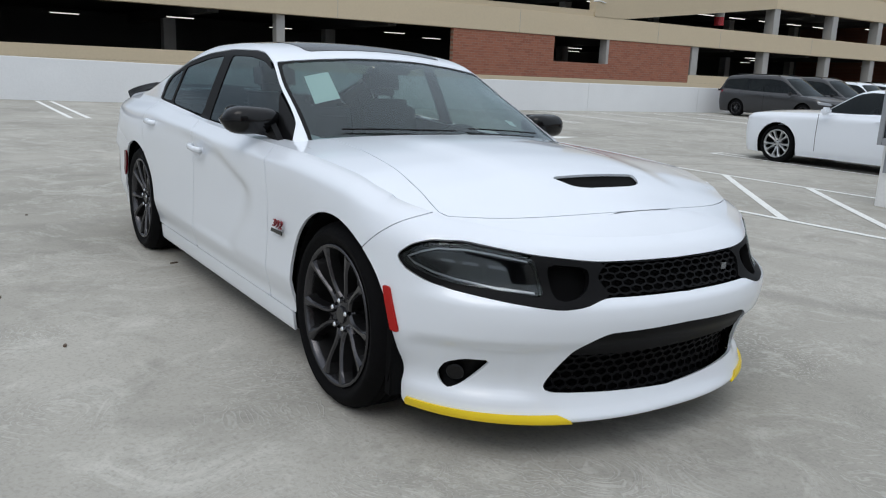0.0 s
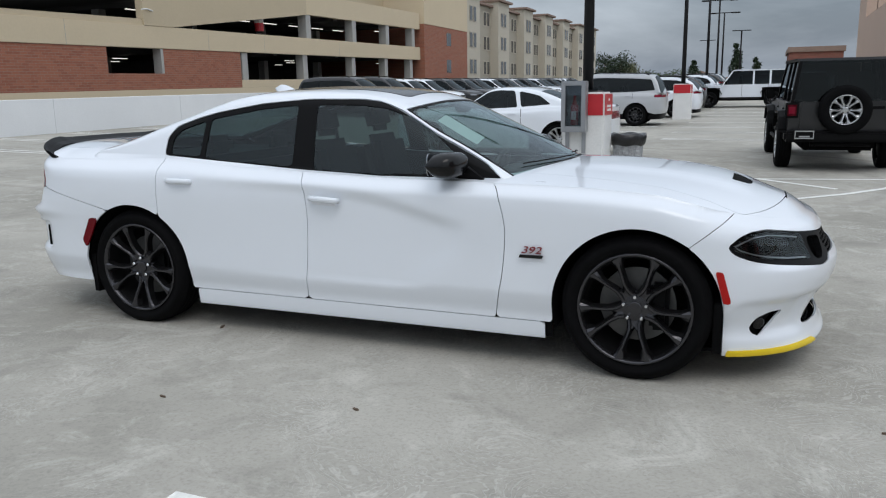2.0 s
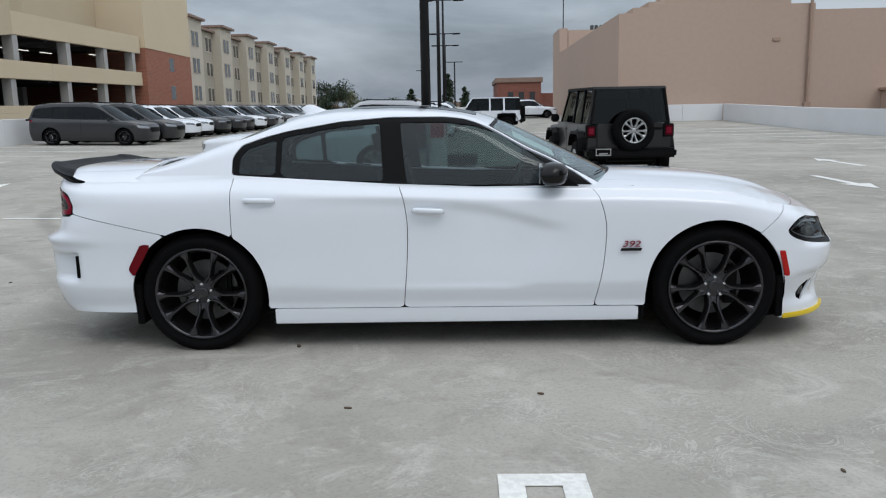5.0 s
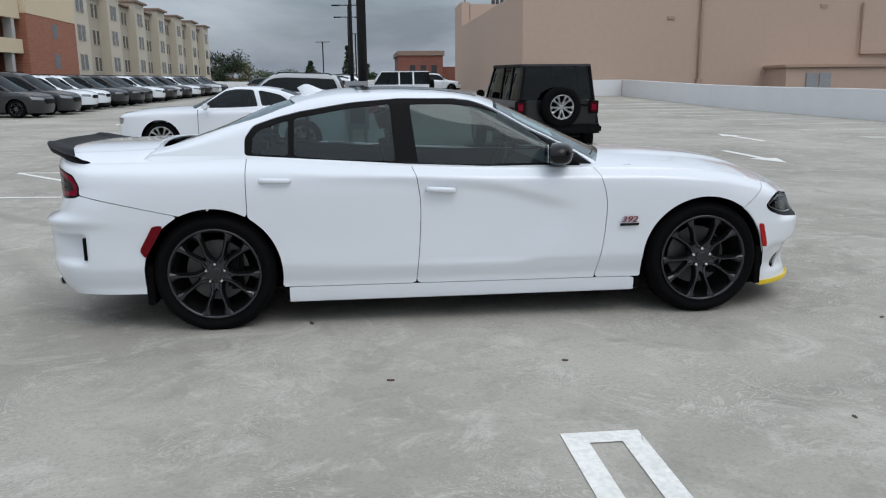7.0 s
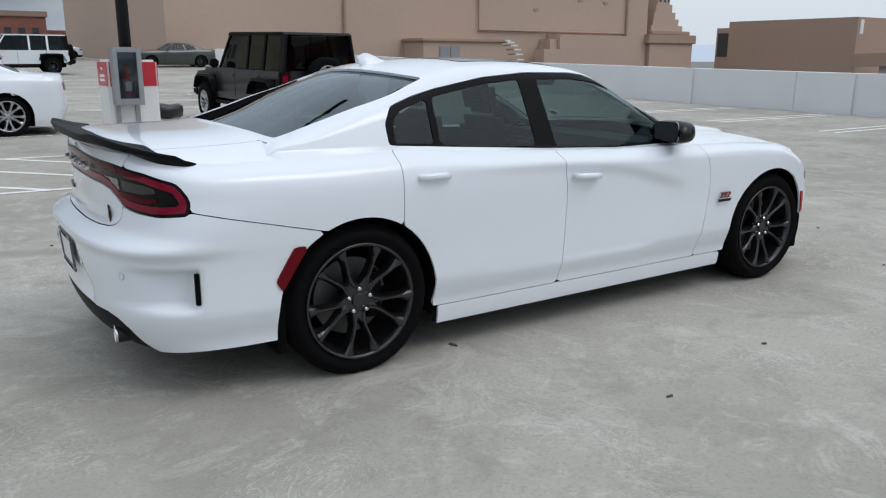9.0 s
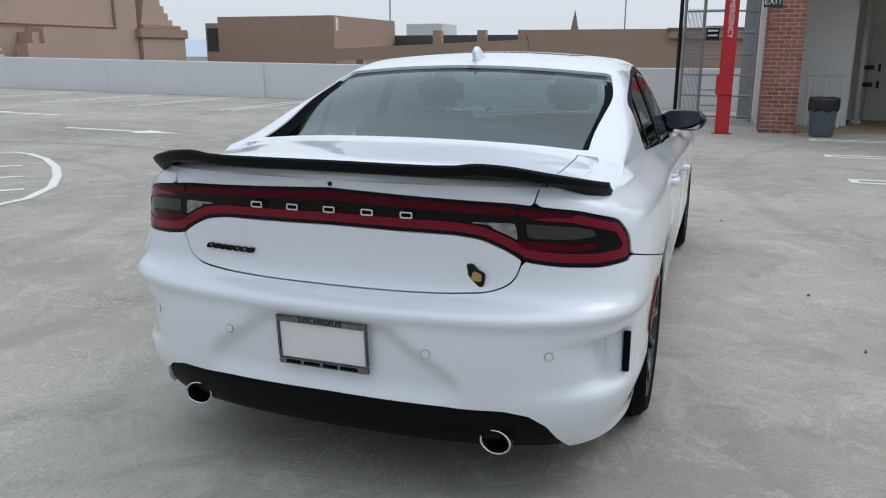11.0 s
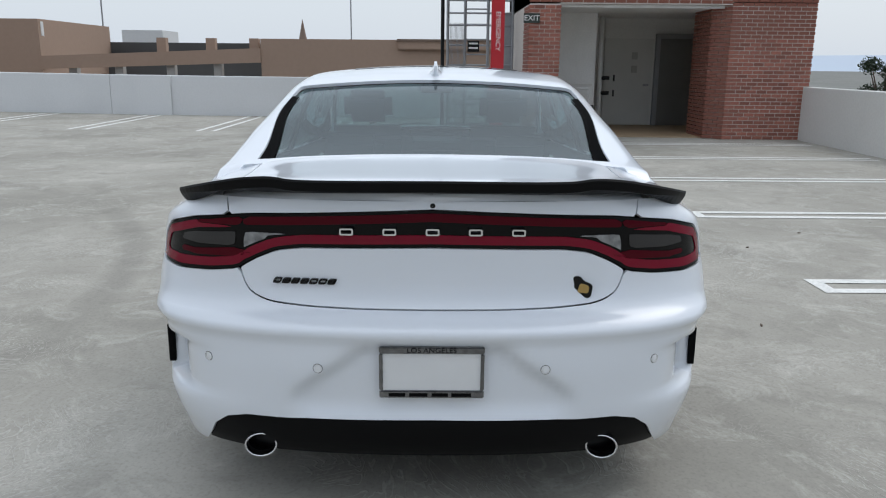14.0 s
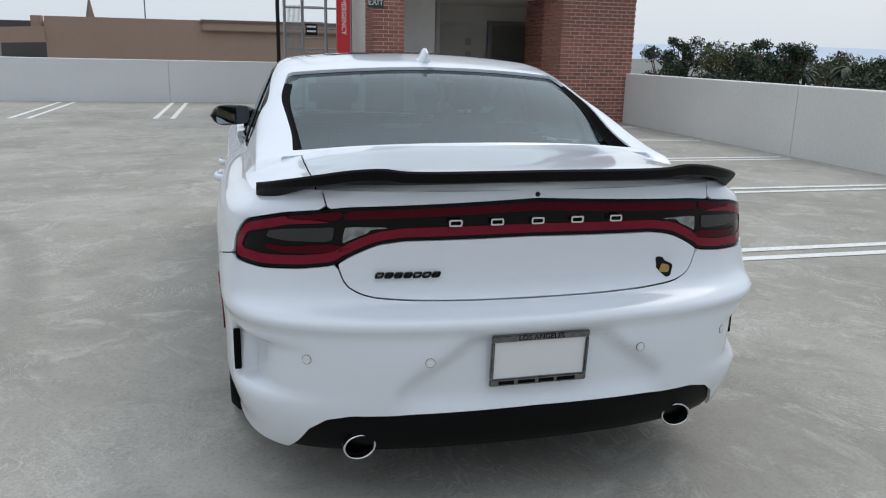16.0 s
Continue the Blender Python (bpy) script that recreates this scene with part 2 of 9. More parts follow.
# distance haze is put into the pale blue of the hills
M_HILL = mat("hills_haze_colour", (0.50, 0.57, 0.66), 0.95, var=0.25, scale=0.004, dark=0.9)
M_CITY = mat("distant_ground", (0.22, 0.22, 0.20), 0.95, var=0.5, scale=0.03, fine=0.4, fscale=0.3, dark=0.55)
M_LIGHT = emit_mat("fluorescent_tube", (1.0, 0.97, 0.9), 0.8)
M_GREENSIGN = mat("sign_green_grey", (0.03, 0.042, 0.035), 0.5)
M_BINBLUE = mat("blue_grey_plastic", (0.10, 0.125, 0.16), 0.5, var=0.3, scale=6.0)
M_BAG = mat("black_bin_liner", (0.012, 0.012, 0.013), 0.28, bump=0.8, bscale=25.0)
M_CLEARBAG = mat("crumpled_clear_liner", (0.50, 0.51, 0.53), 0.3, var=0.7, scale=14.0, fine=0.6, fscale=40.0, dark=0.4, bump=1.0, bscale=30.0)
M_FLOORTAN = mat("tan_floor_paint", (0.40, 0.29, 0.18), 0.7, var=0.4, scale=1.2)
# door grey is raised to stand in for lamp light in the lobby
M_DOORGREY = mat("brightened_door_grey", (0.60, 0.60, 0.575), 0.5, var=0.2, scale=1.5)
M_DOORDARK = mat("dark_elevator_metal", (0.20, 0.20, 0.19), 0.4, 0.3, var=0.3, scale=2.0)


# ---- mesh helpers ----
def part(name, bm, material, parent=None, label="", smooth=False):
    me = bpy.data.meshes.new(name)
    bm.normal_update()
    bm.to_mesh(me)
    bm.free()
    for m in material if isinstance(material, (list, tuple)) else [material]:
        me.materials.append(m)
    if smooth:
        for f in me.polygons:
            f.use_smooth = True
    ob = new(name, me)
    if parent is not None:
        ob.parent = parent
    if label:
        ob["label"] = label
    return ob


def box(bm, x0, x1, y0, y1, z0, z1, bevel=0.0, m=None):
    vs = [bm.verts.new((x, y, z)) for x in (x0, x1) for y in (y0, y1) for z in (z0, z1)]
    fs = [bm.faces.new([vs[i] for i in q]) for q in ((0, 1, 3, 2), (4, 6, 7, 5), (0, 4, 5, 1), (2, 3, 7, 6), (0, 2, 6, 4), (1, 5, 7, 3))]
    if m is not None:
        bmesh.ops.transform(bm, matrix=m, verts=vs)
    if bevel:
        es = list({e for f in fs for e in f.edges})
        bmesh.ops.bevel(bm, geom=es, offset=bevel, segments=2, affect="EDGES", clamp_overlap=True)
    return bm


def boxed(name, x0, x1, y0, y1, z0, z1, material, parent=None, label="", bevel=0.0, m=None):
    return part(name, box(bmesh.new(), x0, x1, y0, y1, z0, z1, bevel, m), material, parent, label)


def ring(bm, path, radius, sides=10, cap=True, taper=None):
    """A tube along a polyline."""
    path = [Vector(p) for p in path]
    rows = []
    for i, p in enumerate(path):
        d = (path[min(i + 1, len(path) - 1)] - path[max(i - 1, 0)]).normalized()
        a = d.orthogonal().normalized() if i == 0 else (rows_a - d * rows_a.dot(d)).normalized()
        rows_a = a
        b = d.cross(a)
        r = radius if taper is None else taper[i]
        rows.append([bm.verts.new(p + r * (math.cos(k * 2 * math.pi / sides) * a + math.sin(k * 2 * math.pi / sides) * b)) for k in range(sides)])
    for r0, r1 in zip(rows, rows[1:]):
        for k in range(sides):
            bm.faces.new((r0[k], r0[(k + 1) % sides], r1[(k + 1) % sides], r1[k]))
    if cap:
        bm.faces.new(list(reversed(rows[0])))
        bm.faces.new(rows[-1])
    return bm


def lathe(bm, profile, n=32, axis="z", centre=(0, 0, 0)):
    """A surface of revolution; profile of (radius, height)."""
    rows = []
    for r, h in profile:
        row = []
        for k in range(n):
            a = 2 * math.pi * k / n
            q = (r * math.cos(a), r * math.sin(a), h)
            q = q if axis == "z" else (q[0], q[2], q[1]) if axis == "y" else (q[2], q[0], q[1])
            row.append(bm.verts.new((q[0] + centre[0], q[1] + centre[1], q[2] + centre[2])))
        rows.append(row)
    for r0, r1 in zip(rows, rows[1:]):
        for k in range(n):
            bm.faces.new((r0[k], r0[(k + 1) % n], r1[(k + 1) % n], r1[k]))
    return bm


def prism(bm, outline, axis, a, b):
    """A flat outline (2D) pushed from a to b along an axis: x: (y, z), y: (x, z), z: (x, y)."""
    def at(p, h):
        return (h, p[0], p[1]) if axis == "x" else (p[0], h, p[1]) if axis == "y" else (p[0], p[1], h)
    lo, hi = [bm.verts.new(at(p, a)) for p in outline], [bm.verts.new(at(p, b)) for p in outline]
    n = len(outline)
    bm.faces.new(lo), bm.faces.new(list(reversed(hi)))
    for k in range(n):
        bm.faces.new((lo[k], hi[k], hi[(k + 1) % n], lo[(k + 1) % n]))
    bmesh.ops.recalc_face_normals(bm, faces=list(bm.faces))
    return bm


def empty(name, m=None, label="", category="", group=""):
    ob = new(name)
    if m is not None:
        ob.matrix_basis = m
    return tagged(ob, label, category, group)


def text_mesh(name, words, size, material, m, parent=None, depth=0.004, align="CENTER", shear=0.0, stretch=1.0, label=""):
    """Lettering in the built-in font, turned into a mesh; it lies in its own xy plane, then is moved by m."""
    cu = bpy.data.curves.new(name, "FONT")
    cu.body, cu.size, cu.extrude, cu.align_x, cu.align_y, cu.shear = words, size, depth, align, "CENTER", shear
    tmp = bpy.data.objects.new(name, cu)
    scene.collection.objects.link(tmp)
    me = bpy.data.meshes.new_from_object(tmp.evaluated_get(bpy.context.evaluated_depsgraph_get()))
    bpy.data.objects.remove(tmp)
    me.transform(m @ Matrix.Diagonal((stretch, 1, 1, 1)))
    me.materials.clear()
    me.materials.append(material)
    ob = new(name, me)
    ob.parent = parent
    if label:
        ob["label"] = label
    return ob


def ramp_up(u):
    return 0.5 * (u + math.sqrt(u * u + 9.0))


def deck_z(x, y):
    """The roof deck: level in the middle, falling to it from the north and the west, steeper in the far north-east bay."""
    bay = 1 / (1 + math.exp(-(x + 3.0) / 1.2))
    return 0.0135 * ramp_up(y - 7.0) + 0.0185 * ramp_up(-x - 3.5) - 0.008 + 0.018 * bay * (ramp_up(y - 32.0) - ramp_up(y - 50.0))

# ---- roof deck and its parapets ----
X_W, X_E, Y_S, Y_N = -18.75, 17.35, -7.45, 96.0
bm = bmesh.new()
xs = [X_W + (X_E - X_W) * i / 38 for i in range(39)]
ys = [Y_S + (Y_N - Y_S) * j / 104 for j in range(105)]
grid = [[bm.verts.new((x, y, deck_z(x, y))) for y in ys] for x in xs]
for i in range(38):
    for j in range(104):
        bm.faces.new((grid[i][j], grid[i + 1][j], grid[i + 1][j + 1], grid[i][j + 1]))
tagged(part("floor", bm, M_DECK, smooth=True), "pale troweled concrete roof deck with stains and swirl marks", "floor", kind="structure")
tagged(boxed("ground", -3000, 3000, -3000, 3000, -9.4, -9.0, M_CITY), "hazy city ground far below the roof deck", "ground", kind="structure")
tagged(boxed("deck_slab", X_W - 0.2, X_E + 0.2, Y_S - 0.2, Y_N + 0.2, -9.0, -0.35, M_CONC), "concrete body of the parking structure under its deck", "building", kind="structure")


def wall_run(name, a, b, thick, height, material, label, joints, proud=()):
    """A parapet along the deck from a to b, following the deck, with recessed joints between its panels."""
    root = tagged(new(name), label, "parapet wall", kind="structure")
    a, b = Vector((*a, 0)), Vector((*b, 0))
    length, d = (b - a).length, (b - a).normalized()
    n = Vector((-d.y, d.x, 0)) * (1 if thick > 0 else -1)
    thick = abs(thick)
    edges = [0.0] + list(joints) + [length]
    for s0, s1 in zip(edges, edges[1:]):
        bm = bmesh.new()
        steps = max(1, int((s1 - s0) / 3))
        rows = []
        for k in range(steps + 1):
            s = s0 + 0.006 + (s1 - s0 - 0.012) * k / steps
            p = a + d * s
            z = deck_z(p.x, p.y)
            rows.append([bm.verts.new(q) for q in (p + Vector((0, 0, z - 0.4)), p + Vector((0, 0, z + height - 0.012)), p + n * 0.012 + Vector((0, 0, z + height)),
                                                   p + n * (thick - 0.012) + Vector((0, 0, z + height)), p + n * thick + Vector((0, 0, z + height - 0.012)), p + n * thick + Vector((0, 0, z - 0.4)))])
        for r0, r1 in zip(rows, rows[1:]):
            for k in range(6):
                bm.faces.new((r0[k], r0[(k + 1) % 6], r1[(k + 1) % 6], r1[k]))
        bm.faces.new(rows[0]), bm.faces.new(list(reversed(rows[-1])))
        bmesh.ops.recalc_face_normals(bm, faces=bm.faces)
        part("wall_panel", bm, material, root)
    bm = bmesh.new()
    for s in joints:
        p = a + d * s + n * 0.03
        z = deck_z(p.x, p.y)
        box(bm, -0.01, 0.01, *((0, thick - 0.06) if n.dot(Vector((-d.y, d.x, 0))) > 0 else (-thick + 0.06, 0)), z - 0.3, z + height - 0.03, m=Matrix.Translation((p.x, p.y, 0)) @ Matrix.Rotation(math.atan2(d.y, d.x), 4, "Z"))
    if joints:
        part("joint_filler", bm, M_CONC, root, "grey joint filler")
    for s0, s1, side in proud:
        p = a + d * (s0 + s1) / 2
        z = deck_z(p.x, p.y)
        m = Matrix.Translation((p.x, p.y, 0)) @ Matrix.Rotation(math.atan2(d.y, d.x), 4, "Z")
        y0, y1 = (-0.07, 0.0) if side < 0 else (thick, thick + 0.07)
        part("pilaster", box(bmesh.new(), -(s1 - s0) / 2, (s1 - s0) / 2, y0, y1, z - 0.3, z + height - 0.006, 0.008, m), material, root)
    return root


wall_run("wall_east", (X_E, 47.6), (X_E, -2.0), 0.22, 1.08, M_WALL, "white-painted concrete parapet with panel joints", [7, 14, 21, 28.8, 38.5, 45.0], [(33.2, 35.0, -1), (39.2, 40.2, -1)])
wall_run("wall_northeast", (13.4, 47.7), (X_E - 0.01, 47.7), 0.22, 1.08, M_WALL, "white-painted concrete parapet before the store", [1.3])
wall_run("wall_west", (X_W, Y_S), (X_W, Y_N), 0.22, 1.08, M_WALL, "white-painted concrete parapet below the garage", [6, 13.2, 21.5, 27.4, 34.0, 42, 50, 60, 70, 80, 90])
wall_run("wall_south", (X_W, Y_S), (11.6, Y_S), -0.25, 1.08, M_WALL_S, "grey concrete parapet with patches of newer paint", [6, 12, 18, 24.5])
wall_run("wall_north", (X_W, Y_N), (10.4, Y_N), 0.22, 1.08, M_WALL, "white concrete parapet at the far end of the deck", [7, 14, 21])


# ---- painted lines ----
def stripe(bm, pts, width):
    """A painted strip along a polyline on the deck."""
    pts = [Vector((*p, 0)) for p in pts]
    fine = [pts[0]]
    for p, q in zip(pts, pts[1:]):
        k = max(1, int((q - p).length / 0.8))
        fine += [p.lerp(q, (i + 1) / k) for i in range(k)]
    prev = None
    for i, p in enumerate(fine):
        d = (fine[min(i + 1, len(fine) - 1)] - fine[max(i - 1, 0)]).normalized()
        n = Vector((-d.y, d.x, 0)) * width / 2
        row = []
        for q in (p - n, p + n):
            row.append(bm.verts.new((q.x, q.y, deck_z(q.x, q.y) + 0.005)))
        if prev:
            bm.faces.new((prev[0], row[0], row[1], prev[1]))
        prev = row


def hairpin(x0, x1, y0, y1, along, closed=True, w=0.1):
    """A double stall line closed at its aisle end."""
    bm = bmesh.new()
    if along == "y":
        ends = [(x0, y1), (x0, y0), (x1, y0), (x1, y1)]
    else:
        ends = [(x1, y0), (x0, y0), (x0, y1), (x1, y1)]
    stripe(bm, ends[:2], w), stripe(bm, ends[2:], w)
    if closed:
        a, b = Vector((*ends[1], 0)), Vector((*ends[2], 0))
        d = (b - a).normalized() * w / 2
        stripe(bm, [tuple((a - d).xy), tuple((b + d).xy)], w)
    ob = part("stall_line", bm, M_LINE)
    return tagged(ob, "worn white double stall line on the deck", "road marking", "stall lines", "structure")


for x in (0.337, 2.98, 5.52, 8.0, 10.35):
    hairpin(x - 0.12, x + 0.12, -2.66, -7.2, "y")
for y in (-0.2, 2.35, 5.05, 7.85, 10.65, 13.5, 16.4, 19.3, 22.2, 25.1, 28.0, 30.9, 33.8, 36.7):
    hairpin(12.3, 17.1, y - 0.17, y + 0.17, "x", closed=False)
for k in range(13):
    y = -4.9 + 2.75 * k
    hairpin(-13.2, -18.4, y - 0.17, y + 0.17, "x", closed=False)
for k in range(8):
    y = 11.6 + 2.75 * k
    hairpin(-6.2, -1.2, y - 0.17, y + 0.17, "x")
for k in range(8):
    y = 17.0 + 2.75 * k
    hairpin(4.4, -0.4, y - 0.17, y + 0.17, "x")

# hatched island round the first lamp
bm = bmesh.new()
nose = [(1.3, 5.45), (1.95, 5.78), (2.56, 6.31), (3.15, 6.92), (3.7, 7.65), (4.0, 8.25), (4.06, 8.6), (3.95, 8.76), (3.7, 8.74), (2.2, 8.46)]
stripe(bm, [(-6.5, 5.4)] + nose + [(-6.5, 8.45)], 0.1)
for k in range(7):
    x = -6.45 + 1.42 * k
    run = 2.98 if x + 2.98 < 1.3 else (2.95 - 1.09 * (x - 1.3)) / 2.09
    stripe(bm, [(x, 8.42), (x + run, 8.42 - run)], 0.1)
tagged(part("island_marking", bm, M_LINE), "white hatched island lines round the lamp base", "road marking", kind="structure")


def arrow(x, y, turn, length=2.6):
    bm = bmesh.new()
    m = Matrix.Translation((x, y, 0)) @ Matrix.Rotation(radians(turn), 4, "Z")
    out = [(-length / 2, -0.08), (length / 2 - 0.9, -0.08), (length / 2 - 0.9, -0.28), (length / 2, 0), (length / 2 - 0.9, 0.28), (length / 2 - 0.9, 0.08), (-length / 2, 0.08)]
    vs = []
    for p in out:
        q = m @ Vector((*p, 0))
        vs.append(bm.verts.new((q.x, q.y, deck_z(q.x, q.y) + 0.006)))
    bm.faces.new(vs)
    return tagged(part("painted_arrow", bm, M_LINE), "worn white direction arrow painted on the deck", "road marking", "arrows", "structure")


arrow(7.2, 9.4, -90)
arrow(9.3, 14.2, 90)
arrow(-9.5, 9.5, 90)
arrow(-9.0, 24.0, 90)

# ---- car building kit ----
def curve(pts):
    """A smooth curve through (x, y) pairs, by monotone-ish cubic steps."""
    pts = sorted(pts)
    px, py = [p[0] for p in pts], [p[1] for p in pts]
    n = len(pts)
    d = [(py[i + 1] - py[i]) / (px[i + 1] - px[i]) for i in range(n - 1)]
    m = [d[0]] + [0.0 if d[i - 1] * d[i] <= 0 else 2 * d[i - 1] * d[i] / (d[i - 1] + d[i]) for i in range(1, n - 1)] + [d[-1]]

    def at(x):
        if x <= px[0]:
            return py[0]
        if x >= px[-1]:
            return py[-1]
        i = 0
        while x > px[i + 1]:
            i += 1
        h = px[i + 1] - px[i]
        t = (x - px[i]) / h
        return (1 + 2 * t) * (1 - t) ** 2 * py[i] + t * (1 - t) ** 2 * h * m[i] + t * t * (3 - 2 * t) * py[i + 1] + t * t * (t - 1) * h * m[i + 1]
    return at


def sstep(a, b, x):
    t = min(1.0, max(0.0, (x - a) / (b - a)))
    return t * t * (3 - 2 * t)


def inside(poly):
    """The signed distance to a polygon, positive inside."""
    poly = list(poly)
    n = len(poly)

    def at(x, y):
        best, odd = 1e9, False
        for i in range(n):
            (ax, ay), (bx, by) = poly[i], poly[(i + 1) % n]
            dx, dy = bx - ax, by - ay
            t = ((x - ax) * dx + (y - ay) * dy) / (dx * dx + dy * dy + 1e-12)
            t = 0.0 if t < 0 else 1.0 if t > 1 else t
            ex, ey = x - ax - t * dx, y - ay - t * dy
            best = min(best, ex * ex + ey * ey)
            if (ay > y) != (by > y) and x < ax + (y - ay) / (by - ay) * dx:
                odd = not odd
        return math.sqrt(best) if odd else -math.sqrt(best)
    return at


def rounded(poly, r, k=5):
    """A polygon with its corners rounded."""
    out = []
    n = len(poly)
    for i in range(n):
        p, a, b = Vector(poly[i]), Vector(poly[i - 1]), Vector(poly[(i + 1) % n])
        ra = min(r, (a - p).length * 0.45)
        rb = min(r, (b - p).length * 0.45)
        s, e = p + (a - p).normalized() * ra, p + (b - p).normalized() * rb
        for j in range(k + 1):
            t = j / k
            out.append(tuple((1 - t) ** 2 * s + 2 * t * (1 - t) * p + t * t * e))
    return out


class Sheet:
    """A grid of points of a surface, kept for cutting panels out of it. rows[i][j] = (place, tag); tag is what the cutters read."""

    def __init__(self, fn, us, vs):
        self.pts = [[fn(u, v) for v in vs] for u in us]
        self.last = (None, None)
        nu, nv = len(us), len(vs)
        self.normals = [[None] * nv for _ in us]
        for i in range(nu):
            for j in range(nv):
                a = self.pts[min(i + 1, nu - 1)][j][0] - self.pts[max(i - 1, 0)][j][0]
                b = self.pts[i][min(j + 1, nv - 1)][0] - self.pts[i][max(j - 1, 0)][0]
                n = a.cross(b)
                self.normals[i][j] = n.normalized() if n.length > 1e-9 else Vector((0, 0, 1))

    def cut(self, f, offset=0.0, flip=False, side=1, flange=0.012, thick=0.0):
        """The part of the sheet where f(place, tag) is positive, moved out by offset along the normal. side -1 gives the mirror image in y."""
        bm = bmesh.new()
        nu, nv = len(self.pts), len(self.pts[0])
        if self.last[0] is not f:
            self.last = (f, [[f(*self.pts[i][j]) for j in range(nv)] for i in range(nu)])
        val = self.last[1]
        sgn = -1.0 if flip else 1.0
        made, cutv, inner = {}, {}, {}

        def spot(i, j):
            return self.pts[i][j][0] + self.normals[i][j] * (offset * sgn)

        def put(key, store, p, n):
            if key not in store:
                store[key] = bm.verts.new((p.x, p.y * side, p.z))
                inner[store[key]] = Vector((n.x, n.y * side, n.z)) * sgn
            return store[key]

        for i in range(nu - 1):
            for j in range(nv - 1):
                ring4 = ((i, j), (i + 1, j), (i + 1, j + 1), (i, j + 1))
                vals = [val[a][b] for a, b in ring4]
                if max(vals) <= 0:
                    continue
                face = []
                for k in range(4):
                    a, b = ring4[k], ring4[(k + 1) % 4]
                    fa, fb = vals[k], vals[(k + 1) % 4]
                    if fa > 0:
                        face.append(put(a, made, spot(*a), self.normals[a[0]][a[1]]))
                    if (fa > 0) != (fb > 0):
                        t = fa / (fa - fb)
                        key = (a, b) if a < b else (b, a)
                        p = spot(*a).lerp(spot(*b), t)
                        n = self.normals[a[0]][a[1]].lerp(self.normals[b[0]][b[1]], t)
                        face.append(put(key, cutv, p, n))
                face = [v for k, v in enumerate(face) if v not in face[:k]]
                if len(face) >= 3:
                    try:
                        bm.faces.new(face if (side > 0) != flip else list(reversed(face)))
                    except ValueError:
                        pass
        if flange:
            edges = [e for e in bm.edges if len(e.link_faces) == 1]
            low = {}
            for e in edges:
                for v in e.verts:
                    if v not in low:
                        n = inner[v]
                        low[v] = bm.verts.new(v.co - n * flange)
            for e in edges:
                f0 = e.link_faces[0]
                vs = list(f0.verts)
                a, b = e.verts
                if vs[(vs.index(a) + 1) % len(vs)] != b:
                    a, b = b, a
                try:
                    bm.faces.new((b, a, low[a], low[b]))
                except ValueError:
                    pass
                e.smooth = False
        return bm


def spaced(a, b, n):
    return [a + (b - a) * i / (n - 1) for i in range(n)]


# car materials
def paint_mat(name, color, rough=0.32, flake=False, coat=1.0):
    m = mat(name, color, rough=rough, spec=0.5, coat=coat, var=0.06, scale=1.2, dark=0.93)
    return m


M_CARWHITE = paint_mat("white_car_paint", (0.775, 0.812, 0.865))
M_CARBLACKGLOSS = mat("gloss_black_trim", (0.004, 0.004, 0.0045), 0.14, spec=0.3)
M_LAMPBLACK = mat("black_lamp_band", (0.003, 0.003, 0.0033), 0.2, spec=0.18)
M_TRIM = mat("satin_black_plastic", (0.0045, 0.0045, 0.005), 0.5, spec=0.1, var=0.2, scale=8.0, dark=0.7)
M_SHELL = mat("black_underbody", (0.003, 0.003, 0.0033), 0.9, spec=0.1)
M_TYRE = mat("tyre_rubber", (0.0032, 0.0032, 0.0036), 0.75, spec=0.08, var=0.35, scale=14.0, dark=1.8, bump=0.25, bscale=120.0)
M_RIM = mat("dark_granite_alloy", (0.066, 0.065, 0.070), 0.24, 0.85, var=0.25, scale=10.0, dark=0.6)
M_RIMDARK = mat("rim_barrel_black", (0.006, 0.006, 0.0065), 0.5, 0.2, spec=0.2)
M_CHROME = mat("bright_chrome", (0.75, 0.76, 0.78), 0.12, 1.0)
M_SILVER = mat("machined_silver_alloy", (0.55, 0.56, 0.57), 0.28, 0.9, var=0.15, scale=8.0)
M_DISC = mat("brake_steel", (0.12, 0.12, 0.12), 0.45, 0.8, var=0.3, scale=20.0, dark=0.5)
M_GLASS = glass_mat("tinted_side_glass", (0.27, 0.345, 0.34), 0.9, 0.0, 0.05)
M_WINDSHIELD = glass_mat("windshield_glass", (0.50, 0.62, 0.60))
M_REARGLASS = glass_mat("rear_window_glass", (0.19, 0.285, 0.29), 1.0, 0.0, 0.10)
M_LENS = glass_mat("clear_lamp_lens", (0.60, 0.62, 0.64), 0.7)
M_SMOKE = glass_mat("smoked_lamp_lens", (0.42, 0.40, 0.40))
M_REDLENS = mat("red_lamp_lens", (0.185, 0.004, 0.020), 0.14, spec=0.25)
M_REDDARK = mat("deep_red_lamp_lens", (0.07, 0.0015, 0.007), 0.14, spec=0.12)
M_REDMARK = mat("red_side_marker", (0.13, 0.001, 0.006), 0.2, spec=0.2)
M_ORANGEMARK = mat("orange_red_side_marker", (0.40, 0.010, 0.008), 0.22, spec=0.25)
M_YELLOW = mat("yellow_lip_guard", (0.86, 0.62, 0.015), 0.38, var=0.15, scale=12.0)
M_SEAT = mat("black_upholstery", (0.012, 0.012, 0.013), 0.7, bump=0.2, bscale=80.0)
M_PAPER = mat("white_sticker_paper", (0.78, 0.82, 0.80), 0.6)
M_INK = mat("grey_print", (0.12, 0.14, 0.14), 0.6)
